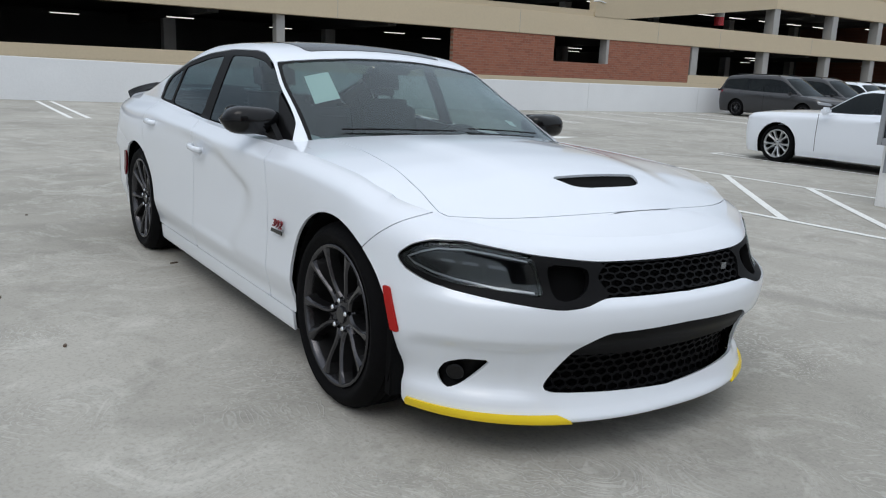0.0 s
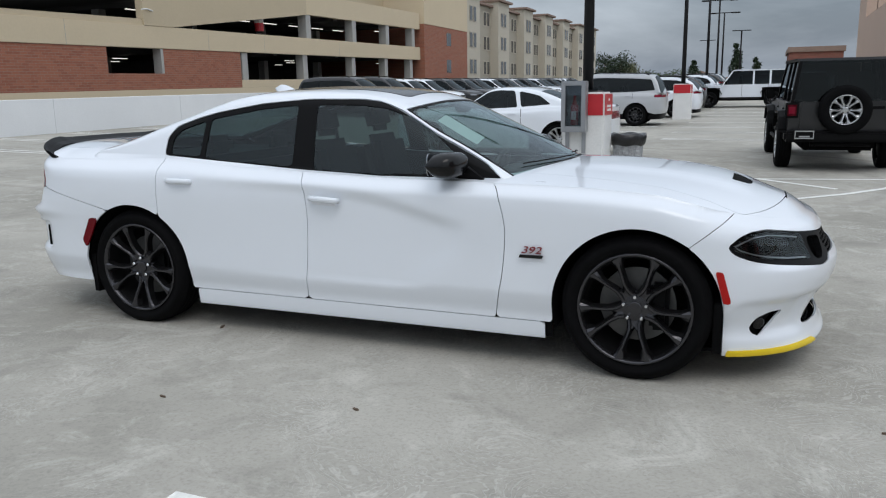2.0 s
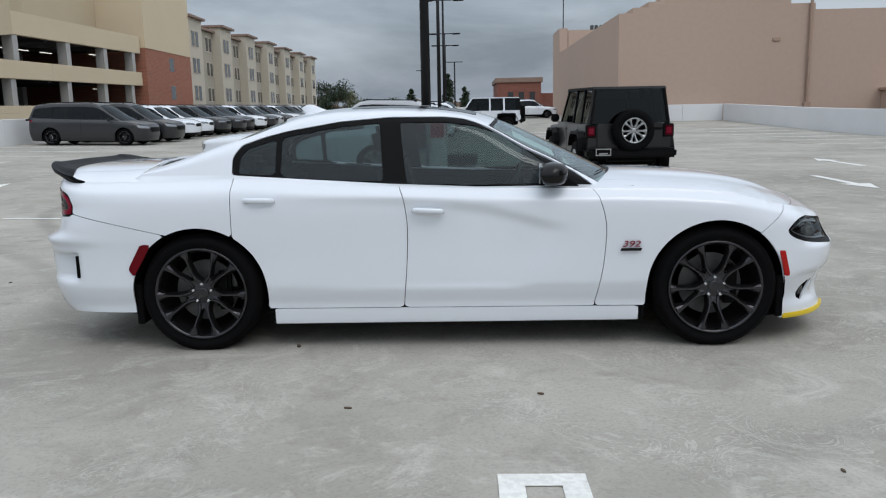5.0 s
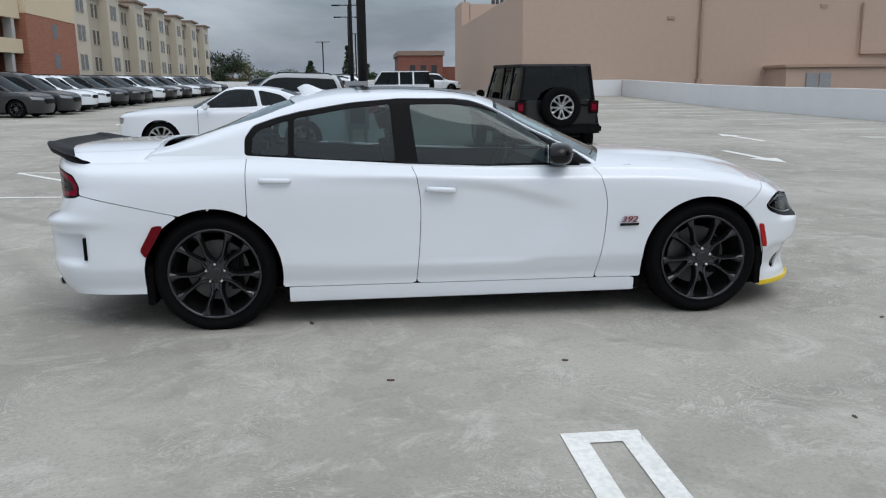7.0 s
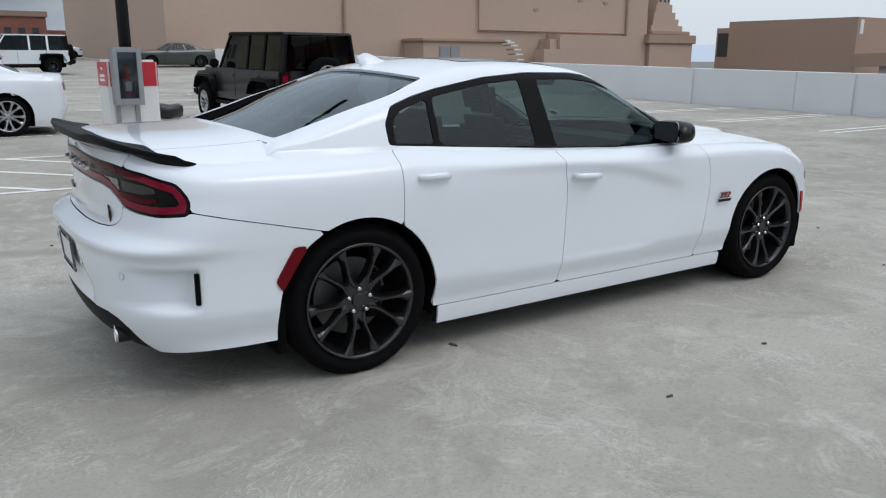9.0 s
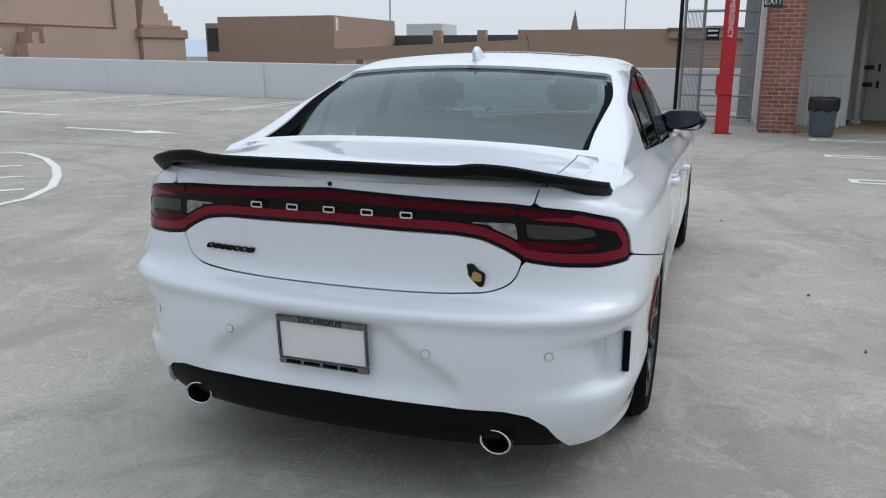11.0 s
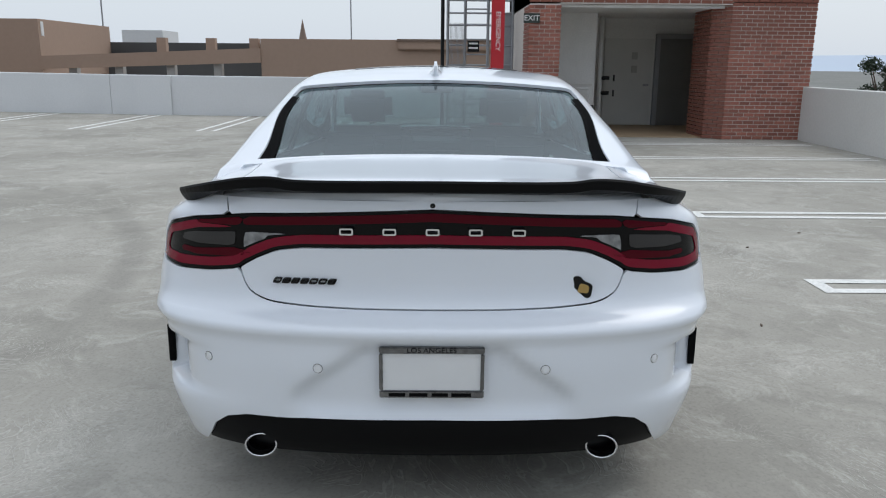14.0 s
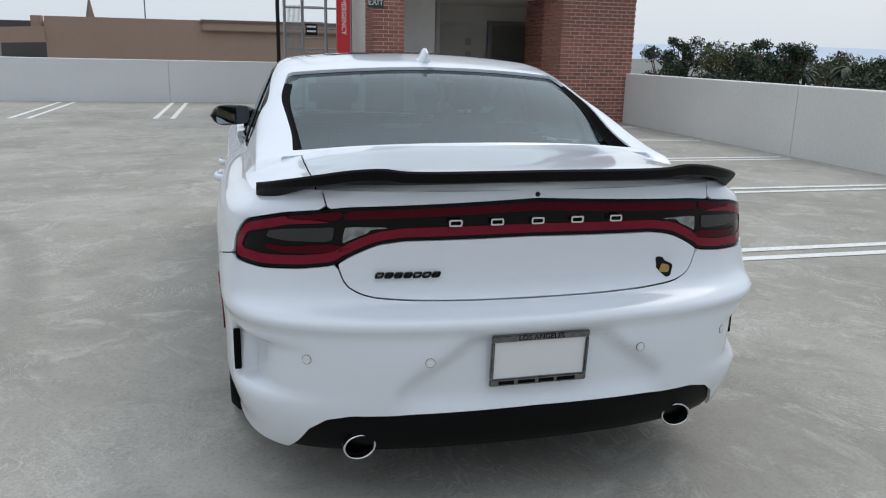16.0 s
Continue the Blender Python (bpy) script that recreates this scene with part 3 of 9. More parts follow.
M_PLATE = mat("white_plate_insert", (0.78, 0.79, 0.80), 0.4, var=0.1, scale=9.0)
M_MIRRORGLASS = mat("mirror_glass", (0.42, 0.44, 0.46), 0.02, 1.0)
M_REFLECT = mat("lamp_reflector", (0.25, 0.26, 0.27), 0.2, 0.9)
M_DARKCHROME = mat("dark_chrome", (0.34, 0.34, 0.355), 0.2, 0.9)


def wheel(parent, m, radius, width, rim_r, spokes, rim_mat, name="wheel", cap=None, face=0.03, twin=True, lug_r=0.0575):
    """A road wheel; its outer face looks along -y of m. spokes: how many arms."""
    w = new(name)
    w.parent = parent
    w.matrix_basis = m
    h = width / 2
    side_r = rim_r + 0.012
    prof = [(rim_r - 0.004, -h + 0.022), (side_r, -h + 0.012), (side_r + 0.02, -h + 0.004), ((side_r + radius) / 2, -h - 0.002), (radius - 0.028, -h + 0.010), (radius - 0.010, -h + 0.026), (radius - 0.002, -h + 0.05)]
    tread = []
    for g in (-0.06, -0.02, 0.02, 0.06):
        tread += [(radius, g - 0.012), (radius - 0.007, g - 0.008), (radius - 0.007, g + 0.008 - 0.004), (radius, g + 0.008)] if abs(g) < h - 0.05 else []
    full = prof + tread + [(r, -y) for r, y in reversed(prof)]
    bm = lathe(bmesh.new(), full, 64, "y")
    bmesh.ops.recalc_face_normals(bm, faces=bm.faces)
    part("tyre", bm, M_TYRE, w, "black rubber tyre", smooth=True)
    # lip and barrel
    bm = lathe(bmesh.new(), [(rim_r - 0.004, -h + 0.020), (rim_r + 0.006, -h + 0.012), (rim_r - 0.004, -h + 0.005), (rim_r - 0.014, -h + 0.014), (rim_r - 0.020, -h + 0.04)], 64, "y")
    bmesh.ops.recalc_face_normals(bm, faces=bm.faces)
    part("rim_lip", bm, rim_mat, w, smooth=True)
    bm = lathe(bmesh.new(), [(rim_r - 0.018, -h + 0.034), (rim_r - 0.03, -h + 0.07), (rim_r - 0.045, h - 0.03), (0.02, h - 0.03)], 48, "y")
    bmesh.ops.recalc_face_normals(bm, faces=bm.faces)
    part("rim_barrel", bm, M_RIMDARK, w, smooth=True)
    bm = lathe(bmesh.new(), [(0.05, 0.0), (rim_r * 0.68, 0.0), (rim_r * 0.68, 0.02), (0.05, 0.02)], 40, "y", (0, 0.015, 0))
    part("brake_disc", bm, M_DISC if rim_mat is M_RIM else M_RIMDARK, w, "dull steel brake disc")
    if rim_mat is M_RIM:
        bm = box(bmesh.new(), 0.06, 0.155, -0.03, 0.05, -0.12, 0.12, 0.02)
        part("brake_caliper", bm, M_TRIM, w, "dark brake caliper")
    # spokes
    y_out, y_in, y_hub = -h + 0.008, -h + face, -h + face + 0.012
    bm = bmesh.new()
    forked = rim_mat in (M_RIM, M_SILVER)
    fork = curve([(0.0, 0.100), (0.15, 0.082), (0.3, 0.096), (0.55, 0.160), (0.8, 0.218), (1.0, 0.262)])
    for k in range(spokes):
        base = 2 * math.pi * k / spokes + (-math.pi / 2 if forked else math.pi / 2)
        c, tang = Vector((math.cos(base), 0, math.sin(base))), Vector((-math.sin(base), 0, math.cos(base)))
        for s in (-1, 1) if twin else (0,):
            prev = None
            for t in (0.0, 0.12, 0.22, 0.34, 0.46, 0.6, 0.75, 0.88, 1.0):
                off = rim_r * s * (fork(t) if forked else (0.135 - 0.012 * math.sin(math.pi * t) + 0.05 * t))
                r0 = 0.22 * rim_r if twin else 0.05
                r = r0 + (math.sqrt((rim_r - 0.012) ** 2 - off * off) - r0) * t
                wide = (0.0065 + 0.011 * max(0, t - 0.7) + 0.005 * max(0, 0.25 - t)) if twin else 0.03
                if forked:
                    wide = (0.0092 if rim_mat is M_RIM else 0.0125) + 0.060 * max(0, t - 0.72) + 0.004 * max(0, 0.4 - t)
                deep = 0.04 + 0.015 * (1 - t)
                y = y_hub + (y_out - y_hub) * (t ** 1.3) - 0.008 * math.sin(math.pi * t)
                p = c * r + tang * off
                inward = -0.9 * s * wide
                row = [bm.verts.new(p + tang * e + Vector((0, dy, 0))) for e, dy in ((-wide * 1.8, y + deep), (-wide * 1.1, y + 0.009), (-wide * 0.5, y), (wide * 0.5, y), (wide * 1.1, y + 0.009), (wide * 1.8, y + deep))]
                if prev:
                    for q in range(5):
                        face_q = bm.faces.new((prev[q], row[q], row[q + 1], prev[q + 1]))
                        face_q.material_index = 1 if q in (0, 4) and rim_mat is M_RIM else 0
                prev = row
        if forked:
            # web between the two arms near the hub
            prev = None
            for t in (0.0, 0.15, 0.28, 0.38):
                half_w = rim_r * fork(t) - 0.004
                r = rim_r * (0.22 + 0.76 * t)
                y = y_hub + (y_out - y_hub) * (t ** 1.3) - 0.008 * math.sin(math.pi * t) + 0.007 + (0.03 if t > 0.35 else 0.0)
                row = [bm.verts.new(c * (r - (0.03 if e == 0 and t > 0.25 else 0.0)) + tang * (half_w * e) + Vector((0, y + (0.004 if e == 0 else 0), 0))) for e in (-1, 0, 1)]
                if prev:
                    bm.faces.new((prev[0], row[0], row[1], prev[1]))
                    bm.faces.new((prev[1], row[1], row[2], prev[2]))
                prev = row
    bmesh.ops.recalc_face_normals(bm, faces=bm.faces)
    part("spokes", bm, [rim_mat, M_RIMDARK], w)
    bm = lathe(bmesh.new(), [(0.30 * rim_r, y_hub + 0.05), (0.28 * rim_r, y_hub + 0.022), (0.25 * rim_r, y_hub + 0.010), (0.036, y_hub + 0.004), (0.034, y_hub - 0.004), (0.03, y_hub - 0.006), (0.0005, y_hub - 0.006)], 30, "y")
    bmesh.ops.recalc_face_normals(bm, faces=bm.faces)
    part("hub", bm, rim_mat, w)
    for k in range(5):
        a = 2 * math.pi * k / 5 + math.pi / 2
        bm = lathe(bmesh.new(), [(0.0105, y_hub + 0.006), (0.0105, y_hub - 0.012), (0.007, y_hub - 0.016), (0.0004, y_hub - 0.016)], 8, "y", (lug_r * math.cos(a), 0, lug_r * math.sin(a)))
        part("lug_nut", bm, M_CHROME if rim_mat is M_RIM else M_RIMDARK, w, "chrome lug nut" if rim_mat is M_RIM else "")
    return w


def flat_patch(name, outline, m, material, parent, thick=0.004, label=""):
    """A thin solid plate from a 2D outline in the xy plane of m."""
    bm = prism(bmesh.new(), outline, "z", 0.0, thick)
    bmesh.ops.transform(bm, matrix=m, verts=bm.verts)
    return part(name, bm, material, parent, label)

# ---- the white sedan ----
CAR = empty("sedan_car", label="white four-door sedan with black trim and dark wheels", category="car")
AX_R, AX_F, HUB_Z, ARCH = -1.530, 1.530, 0.362, 0.405

s_front_x = curve([(0.13, 2.39), (0.16, 2.425), (0.20, 2.40), (0.28, 2.375), (0.40, 2.41), (0.455, 2.45), (0.53, 2.465), (0.565, 2.462), (0.60, 2.435), (0.65, 2.405), (0.70, 2.382), (0.74, 2.352), (0.77, 2.30), (0.80, 2.235), (0.84, 2.16)])
s_rear_x = curve([(0.20, -2.50), (0.30, -2.595), (0.40, -2.622), (0.50, -2.628), (0.58, -2.632), (0.655, -2.630), (0.690, -2.642), (0.702, -2.636), (0.718, -2.600), (0.740, -2.556), (0.768, -2.536), (0.82, -2.525), (0.93, -2.530), (1.02, -2.540), (1.07, -2.535), (1.10, -2.50), (1.13, -2.46)])
s_half = curve([(0.13, 0.872), (0.18, 0.893), (0.24, 0.900), (0.28, 0.902), (0.36, 0.925), (0.42, 0.938), (0.55, 0.938), (0.70, 0.942), (0.82, 0.945), (0.92, 0.938), (0.98, 0.922), (1.04, 0.895), (1.12, 0.85)])
s_shoulder = curve([(-2.62, 1.075), (-2.45, 1.068), (-2.2, 1.035), (-1.8, 1.036), (-1.3, 1.044), (-0.8, 1.012), (-0.35, 0.988), (0.2, 0.966), (0.8, 0.956), (1.2, 0.948), (1.55, 0.925), (1.85, 0.882), (2.05, 0.845), (2.22, 0.810), (2.36, 0.781), (2.45, 0.767)])
s_hood = curve([(0.6, 1.03), (0.95, 1.024), (1.25, 1.008), (1.6, 0.982), (1.82, 0.952), (2.0, 0.905), (2.16, 0.852), (2.28, 0.808), (2.35, 0.776)])
s_trunk = curve([(-2.56, 1.085), (-2.50, 1.108), (-2.40, 1.122), (-2.2, 1.125), (-2.0, 1.13), (-1.7, 1.17)])
s_roof = curve([(1.10, 0.985), (0.86, 1.105), (0.6, 1.228), (0.3, 1.362), (0.16, 1.408), (0.0, 1.437), (-0.2, 1.455), (-0.45, 1.462), (-0.7, 1.457), (-0.95, 1.432), (-1.15, 1.388), (-1.35, 1.328), (-1.6, 1.246), (-1.8, 1.180), (-1.95, 1.138), (-2.1, 1.11)])
s_belt = curve([(-2.0, 1.07), (-1.32, 1.062), (-0.9, 1.035), (-0.37, 1.000), (0.13, 0.975), (0.6, 0.968), (0.85, 0.962)])
X_RC, X_FC = -1.92, 1.62  # where the corners begin to turn in


def sedan_side(u, v):
    """u: 0 at the middle of the tail, 1 to 2 along the side, 3 at the middle of the nose. v: 0 at the lower edge, 1 at the shoulder."""
    if u < 1:
        th = u * math.pi / 2
        cx, sx = math.cos(th) ** (2 / 5.0), math.sin(th) ** (2 / 2.3)
        nom = X_RC + (-2.62 - X_RC) * cx
    elif u <= 2:
        cx, sx = 0.0, 1.0
        nom = X_RC + (X_FC - X_RC) * (u - 1)
    else:
        th = (3 - u) * math.pi / 2
        cx, sx = math.cos(th) ** (2 / 2.6), math.sin(th) ** (2 / 2.3)
        nom = X_FC + (2.44 - X_FC) * cx
    top = s_shoulder(nom)
    low = 0.165 if -1.2 < nom < 1.2 else 0.165 + (0.085 * sstep(1.2, 2.0, -nom) - 0.008 * sstep(2.2, 2.6, -nom) if nom < 0 else -0.012 * sstep(1.2, 1.9, nom))
    z = low + (top - low) * v
    w = s_half(z)
    w += 0.016 * math.exp(-((nom + 1.62) / 0.42) ** 2) * sstep(0.5, 0.72, z) * (1 - sstep(0.9, 1.06, z))
    w += 0.010 * math.exp(-((nom - 1.53) / 0.40) ** 2) * sstep(0.45, 0.70, z) * (1 - sstep(0.80, 0.95, z))
    w -= 0.030 * sstep(-1.9, -2.5, nom) * sstep(0.75, 0.9, z)
    w -= 0.032 * sstep(-2.0, -2.45, nom) * (1 - sstep(0.64, 0.70, z))
    if 0.8 < nom:
        w -= 0.045 * sstep(1.2, 2.2, nom) * sstep(0.70, 0.95, z)
        w -= 0.02 * sstep(1.9, 2.3, nom) * (1 - sstep(0.18, 0.3, z)) * 0
    # body-side scallop
    if -1.35 < nom < 0.9:
        edge = 0.955 - 0.085 * sstep(-0.6, 0.62, nom) - 0.10 * sstep(0.1, 0.75, nom)
        nose = 0.70 - 0.24 * (1 - sstep(0.36, 0.68, z))
        hollow = (1 - sstep(edge - 0.085, edge, z)) * sstep(0.375, 0.415, z) * (1 - sstep(nose - 0.20, nose + 0.02, nom)) * sstep(-1.25, 0.1, nom)
        w -= 0.024 * hollow * (0.55 + 0.45 * sstep(0.42, 0.85, z))
    # rolled shoulder
    w -= 0.050 * sstep(0.90, 1.0, v) ** 1.5 * (1.0 if nom < 1.9 else 0.7)
    if u < 1:
        x = X_RC + (s_rear_x(z) - X_RC) * cx
        y = w * sx
        # hollowed rear corner
        hol = sstep(0.440, 0.462, z) * (1 - sstep(0.602, 0.622, z)) * (1 - sstep(-2.285, -2.27, x)) * sstep(-2.60, -2.30, x)
        x += 0.012 * hol
        y -= 0.06 * hol
        # plate recess
        rec = (1 - sstep(0.18 + 0.20 * sstep(0.66, 0.46, z), 0.26 + 0.20 * sstep(0.66, 0.46, z), y)) * sstep(0.38, 0.47, z) * (1 - sstep(0.625, 0.665, z))
        x += 0.030 * rec
    elif u <= 2:
        x, y = nom, w
    else:
        x = X_FC + (s_front_x(z) - X_FC) * cx
        y = w * sx
        x -= 0.05 * sstep(0.40, 0.82, y) * sstep(0.56, 0.63, z) * sstep(2.0, 2.25, x)
        # hollow round the fog lamp, under the bumper's shelf
        x -= 0.026 * sstep(0.50, 0.60, y) * (1 - sstep(0.84, 0.90, y)) * sstep(0.215, 0.265, z) * (1 - sstep(0.395, 0.44, z))
    return Vector((x, -y, z)), (u, v, nom)


us = [0.02 * i for i in range(4)] + [0.08 + 0.92 * i / 56 for i in range(57)][0:-1] + [1 + i / 132 for i in range(133)][:-1] + [2 + 0.94 * i / 60 for i in range(61)] + [2.955, 2.97, 2.985, 3.0]
vs = [0.0, 0.012, 0.025, 0.04, 0.06, 0.08, 0.10, 0.115, 0.13] + [0.15 + 0.74 * i / 38 for i in range(39)] + [0.905, 0.92, 0.935, 0.95, 0.965, 0.98, 0.99, 1.0]
SIDE = Sheet(sedan_side, us, vs)

# plan of the shoulder: its half width at x
edge_pts = sorted((r[-1][0].x, -r[-1][0].y, r[-1][0].z) for r in SIDE.pts)
edge_y = curve([(p[0] + 1e-6 * i, p[1]) for i, p in enumerate(edge_pts)])
edge_z = curve([(p[0] + 1e-6 * i, p[2]) for i, p in enumerate(edge_pts)])
# arc lengths from the middle of the tail and of the nose, at mid height
ARC_R, ARC_F = {}, {}
total = 0.0
for i in range(1, len(us)):
    a, b = SIDE.pts[i - 1][34][0], SIDE.pts[i][34][0]
    total += math.hypot(b.x - a.x, b.y - a.y)
    ARC_R[i] = total
arc_r = curve([(0.0, 0.0)] + [(us[i], ARC_R[i]) for i in ARC_R])


def arc_f(u):
    return total - arc_r(u)


def arches(p, grow=0.0):
    """Positive outside both wheel openings."""
    return min(math.hypot(p.x - AX_R - 0.0, p.z - HUB_Z + 0.005), math.hypot(p.x - AX_F, p.z - HUB_Z + 0.005)) - ARCH - grow


cut_f = curve([(0.20, 0.81), (0.26, 0.82), (0.55, 0.872), (0.71, 0.882), (0.9, 0.842), (0.97, 0.79), (1.02, 0.74)])
cut_b = curve([(0.20, -0.315), (0.28, -0.31), (0.53, -0.288), (0.73, -0.28), (0.91, -0.30), (1.0, -0.335), (1.05, -0.35)])
CUT_R = -1.315
GAP = 0.0022


def sill_top(x):
    return 0.262 - 0.008 * (x + 1.1) / 2.2


def below_arch(p):
    """Behind each wheel opening the body ends at the opening's upright edge."""
    d = arches(p)
    for ax in (AX_R, AX_F):
        if p.z < HUB_Z:
            d = min(d, abs(p.x - ax) - ARCH - 0.002)
    return d


lamp_tail = inside(rounded([(-0.3, 1.052), (0.0, 1.050), (0.62, 1.026), (0.82, 1.003), (0.955, 0.968), (0.995, 0.90), (0.982, 0.842), (0.85, 0.832), (0.72, 0.838), (0.625, 0.850), (0.57, 0.885), (0.50, 0.915), (0.42, 0.926), (0.0, 0.932), (-0.3, 0.932)], 0.02))
trunk_poly = inside(rounded([(-0.3, 1.2), (0.645, 1.2), (0.64, 1.09), (0.62, 1.0), (0.598, 0.85), (0.575, 0.785), (0.51, 0.757), (0.38, 0.748), (0.22, 0.744), (0.0, 0.743), (-0.3, 0.743)], 0.04))
black_front = inside(rounded([(-0.3, 0.702), (0.0, 0.702), (0.36, 0.706), (0.58, 0.726), (0.80, 0.757), (0.95, 0.755), (1.03, 0.736), (1.11, 0.690), (1.08, 0.652), (0.99, 0.621), (0.88, 0.602), (0.70, 0.581), (0.54, 0.564), (0.46, 0.571), (0.37, 0.598), (0.0, 0.596), (-0.3, 0.596)], 0.03))
intake = inside(rounded([(-0.3, 0.486), (0.0, 0.486), (0.36, 0.477), (0.43, 0.440), (0.55, 0.268), (0.52, 0.252), (0.0, 0.228), (-0.3, 0.228)], 0.03))
intake_bar = inside(rounded([(-0.3, 0.486), (0.0, 0.486), (0.36, 0.477), (0.445, 0.418), (0.462, 0.386), (0.0, 0.376), (-0.3, 0.376)], 0.02))
fog_poly = inside(rounded([(0.935, 0.285), (0.895, 0.335), (0.82, 0.358), (0.715, 0.360), (0.78, 0.300), (0.84, 0.262), (0.905, 0.242)], 0.02))
diff_poly = inside([(-0.5, 0.0), (0.86, 0.0), (0.855, 0.22), (0.80, 0.285), (0.745, 0.345), (0.68, 0.385), (0.60, 0.402), (0.0, 0.408), (-0.5, 0.408)])


def is_rear(tag):
    return tag[0] < 1.25


def is_front(tag):
    return tag[0] > 1.9


def f_lamp(p, tag):
    return lamp_tail(arc_r(tag[0]), p.z) if is_rear(tag) else -1.0


def f_black(p, tag):
    return black_front(arc_f(tag[0]), p.z) if is_front(tag) else -1.0


def f_trunk(p, tag):
    return trunk_poly(-p.y, p.z) if tag[0] < 0.9 else -1.0


def seam_rear(p):
    """Positive below the seam between quarter panel and rear bumper."""
    return (0.748 + (p.x + 1.82) * (-0.232)) - p.z


def seam_front(p):
    """Positive ahead of the seam between fender and front bumper."""
    return ((p.x - 1.80) * 0.62 - (p.z - 0.70) * 0.78 + 0.004) if p.x > 1.4 else -1.0


def f_rear_bumper(p, tag):
    if tag[0] > 1.25:
        return -1.0
    d = min(seam_rear(p) if p.x > -2.33 else 0.862 - p.z, below_arch(p), -f_lamp(p, tag), -diff_poly(arc_r(tag[0]), p.z), AX_R - p.x)
    return min(d, -f_trunk(p, tag)) - GAP


def f_quarter(p, tag):
    if tag[0] > 1.35:
        return -1.0
    d = min(-(seam_rear(p) if p.x > -2.33 else 0.862 - p.z), below_arch(p), -f_lamp(p, tag), CUT_R - p.x)
    return min(d, -f_trunk(p, tag)) - GAP


def f_trunk_face(p, tag):
    return min(f_trunk(p, tag), -f_lamp(p, tag)) - GAP


def f_rear_door(p, tag):
    return min(cut_b(p.z) - p.x, p.x - CUT_R, arches(p), p.z - sill_top(p.x)) - GAP


def f_front_door(p, tag):
    return min(cut_f(p.z) - p.x, p.x - cut_b(p.z), p.z - sill_top(p.x)) - GAP


def f_fender(p, tag):
    if tag[0] < 1.6:
        return -1.0
    return min(p.x - cut_f(p.z), below_arch(p), p.z - sill_top(p.x) if p.x < AX_F else 1.0, -seam_front(p), -f_black(p, tag)) - GAP


def f_front_bumper(p, tag):
    if tag[0] < 1.6:
        return -1.0
    a = arc_f(tag[0])
    return min(seam_front(p), below_arch(p), p.x - AX_F, -f_black(p, tag), -intake(a, p.z), -fog_poly(a, p.z)) - GAP * 0.7


def f_sill(p, tag):
    return min(sill_top(p.x) - p.z, p.x - AX_R - ARCH - 0.03, AX_F - ARCH - 0.04 - p.x) - GAP


def both(fn):
    """Builds a part on the right-hand and the left-hand side."""
    return [fn(1, "right"), fn(-1, "left")]


def side_panel(name, f, material=M_CARWHITE, parent=None, offset=0.0, flange=0.012, label=""):
    return [part(name, SIDE.cut(f, offset=offset, side=s, flange=flange), material, parent or CAR, label, smooth=True) for s in (1, -1)]


quarter = side_panel("rear_quarter_panel", f_quarter)
rdoor = side_panel("rear_door", f_rear_door)
fdoor = side_panel("front_door", f_front_door)
fender = side_panel("front_fender", f_fender)
side_panel("side_sill", f_sill)


def joined(name, f, material, label="", offset=0.0, flange=0.012, parent=None):
    """A part that spans both sides, welded along the middle."""
    bm = SIDE.cut(f, offset=offset, side=1, flange=flange)
    other = SIDE.cut(f, offset=offset, side=-1, flange=flange)
    me = bpy.data.meshes.new("half")
    other.to_mesh(me)
    other.free()
    bm.from_mesh(me)
    bpy.data.meshes.remove(me)
    bmesh.ops.remove_doubles(bm, verts=[v for v in bm.verts if abs(v.co.y) < 0.002], dist=0.004)
    return part(name, bm, material, parent or CAR, label, smooth=True)


rear_bumper = joined("rear_bumper", f_rear_bumper, M_CARWHITE)
front_bumper = joined("front_bumper", f_front_bumper, M_CARWHITE)
joined("trunk_face", f_trunk_face, M_CARWHITE)

# inner shell just behind the skin; its black puts shade into gaps and openings
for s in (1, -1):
    part("inner_shell", SIDE.cut(lambda p, tag: min(below_arch(p) - 0.004, -f_lamp(p, tag), -f_black(p, tag), -(intake(arc_f(tag[0]), p.z) if is_front(tag) else -1), -(fog_poly(arc_f(tag[0]), p.z) if is_front(tag) else -1)), offset=-0.016, side=s, flange=0), M_SHELL, CAR, "inner shell, black for shade in the gaps", smooth=True)


# hood and trunk lid: the deck between the two shoulders
def top_sheet(profile, xs, power, dome=0.0):
    def fn(x, w):
        yc, zs, zc = edge_y(x), edge_z(x), profile(x)
        y = -yc * (1 - w)
        z = zs + (zc - zs) * (1 - (1 - w) ** power)
        if dome:
            z += dome * (1 - sstep(0.30, 0.46, abs(y))) * sstep(0.95, 1.35, x) * (1 - sstep(1.94, 2.10, x))
        return Vector((x, y, z)), (x, w)
    return Sheet(fn, xs, [0, 0.03, 0.06, 0.1, 0.15, 0.2, 0.26, 0.32, 0.38, 0.44, 0.5, 0.56, 0.62, 0.68, 0.74, 0.8, 0.86, 0.92, 0.96, 1.0])


HOOD = top_sheet(s_hood, spaced(0.62, 2.1, 46) + spaced(2.115, edge_pts[-1][0] - 0.0008, 18), 2.1, 0.012)
TRUNK = top_sheet(s_trunk, spaced(-2.535, -1.62, 34), 3.7)
scoop_poly = inside(rounded([(1.925, -0.222), (1.925, 0.222), (2.005, 0.18), (2.022, 0.11), (2.025, 0.0), (2.022, -0.11), (2.005, -0.18)], 0.012))


def hood_line(p):
    """Positive inside the hood's shut line."""
    ay = abs(p.y)
    front = 2.196 - 0.34 * ay * ay - 0.25 * max(0, ay - 0.55) ** 2 - p.x
    lim = 0.655 + 0.10 * sstep(0.9, 2.0, p.x)
    return min(front, lim - ay)


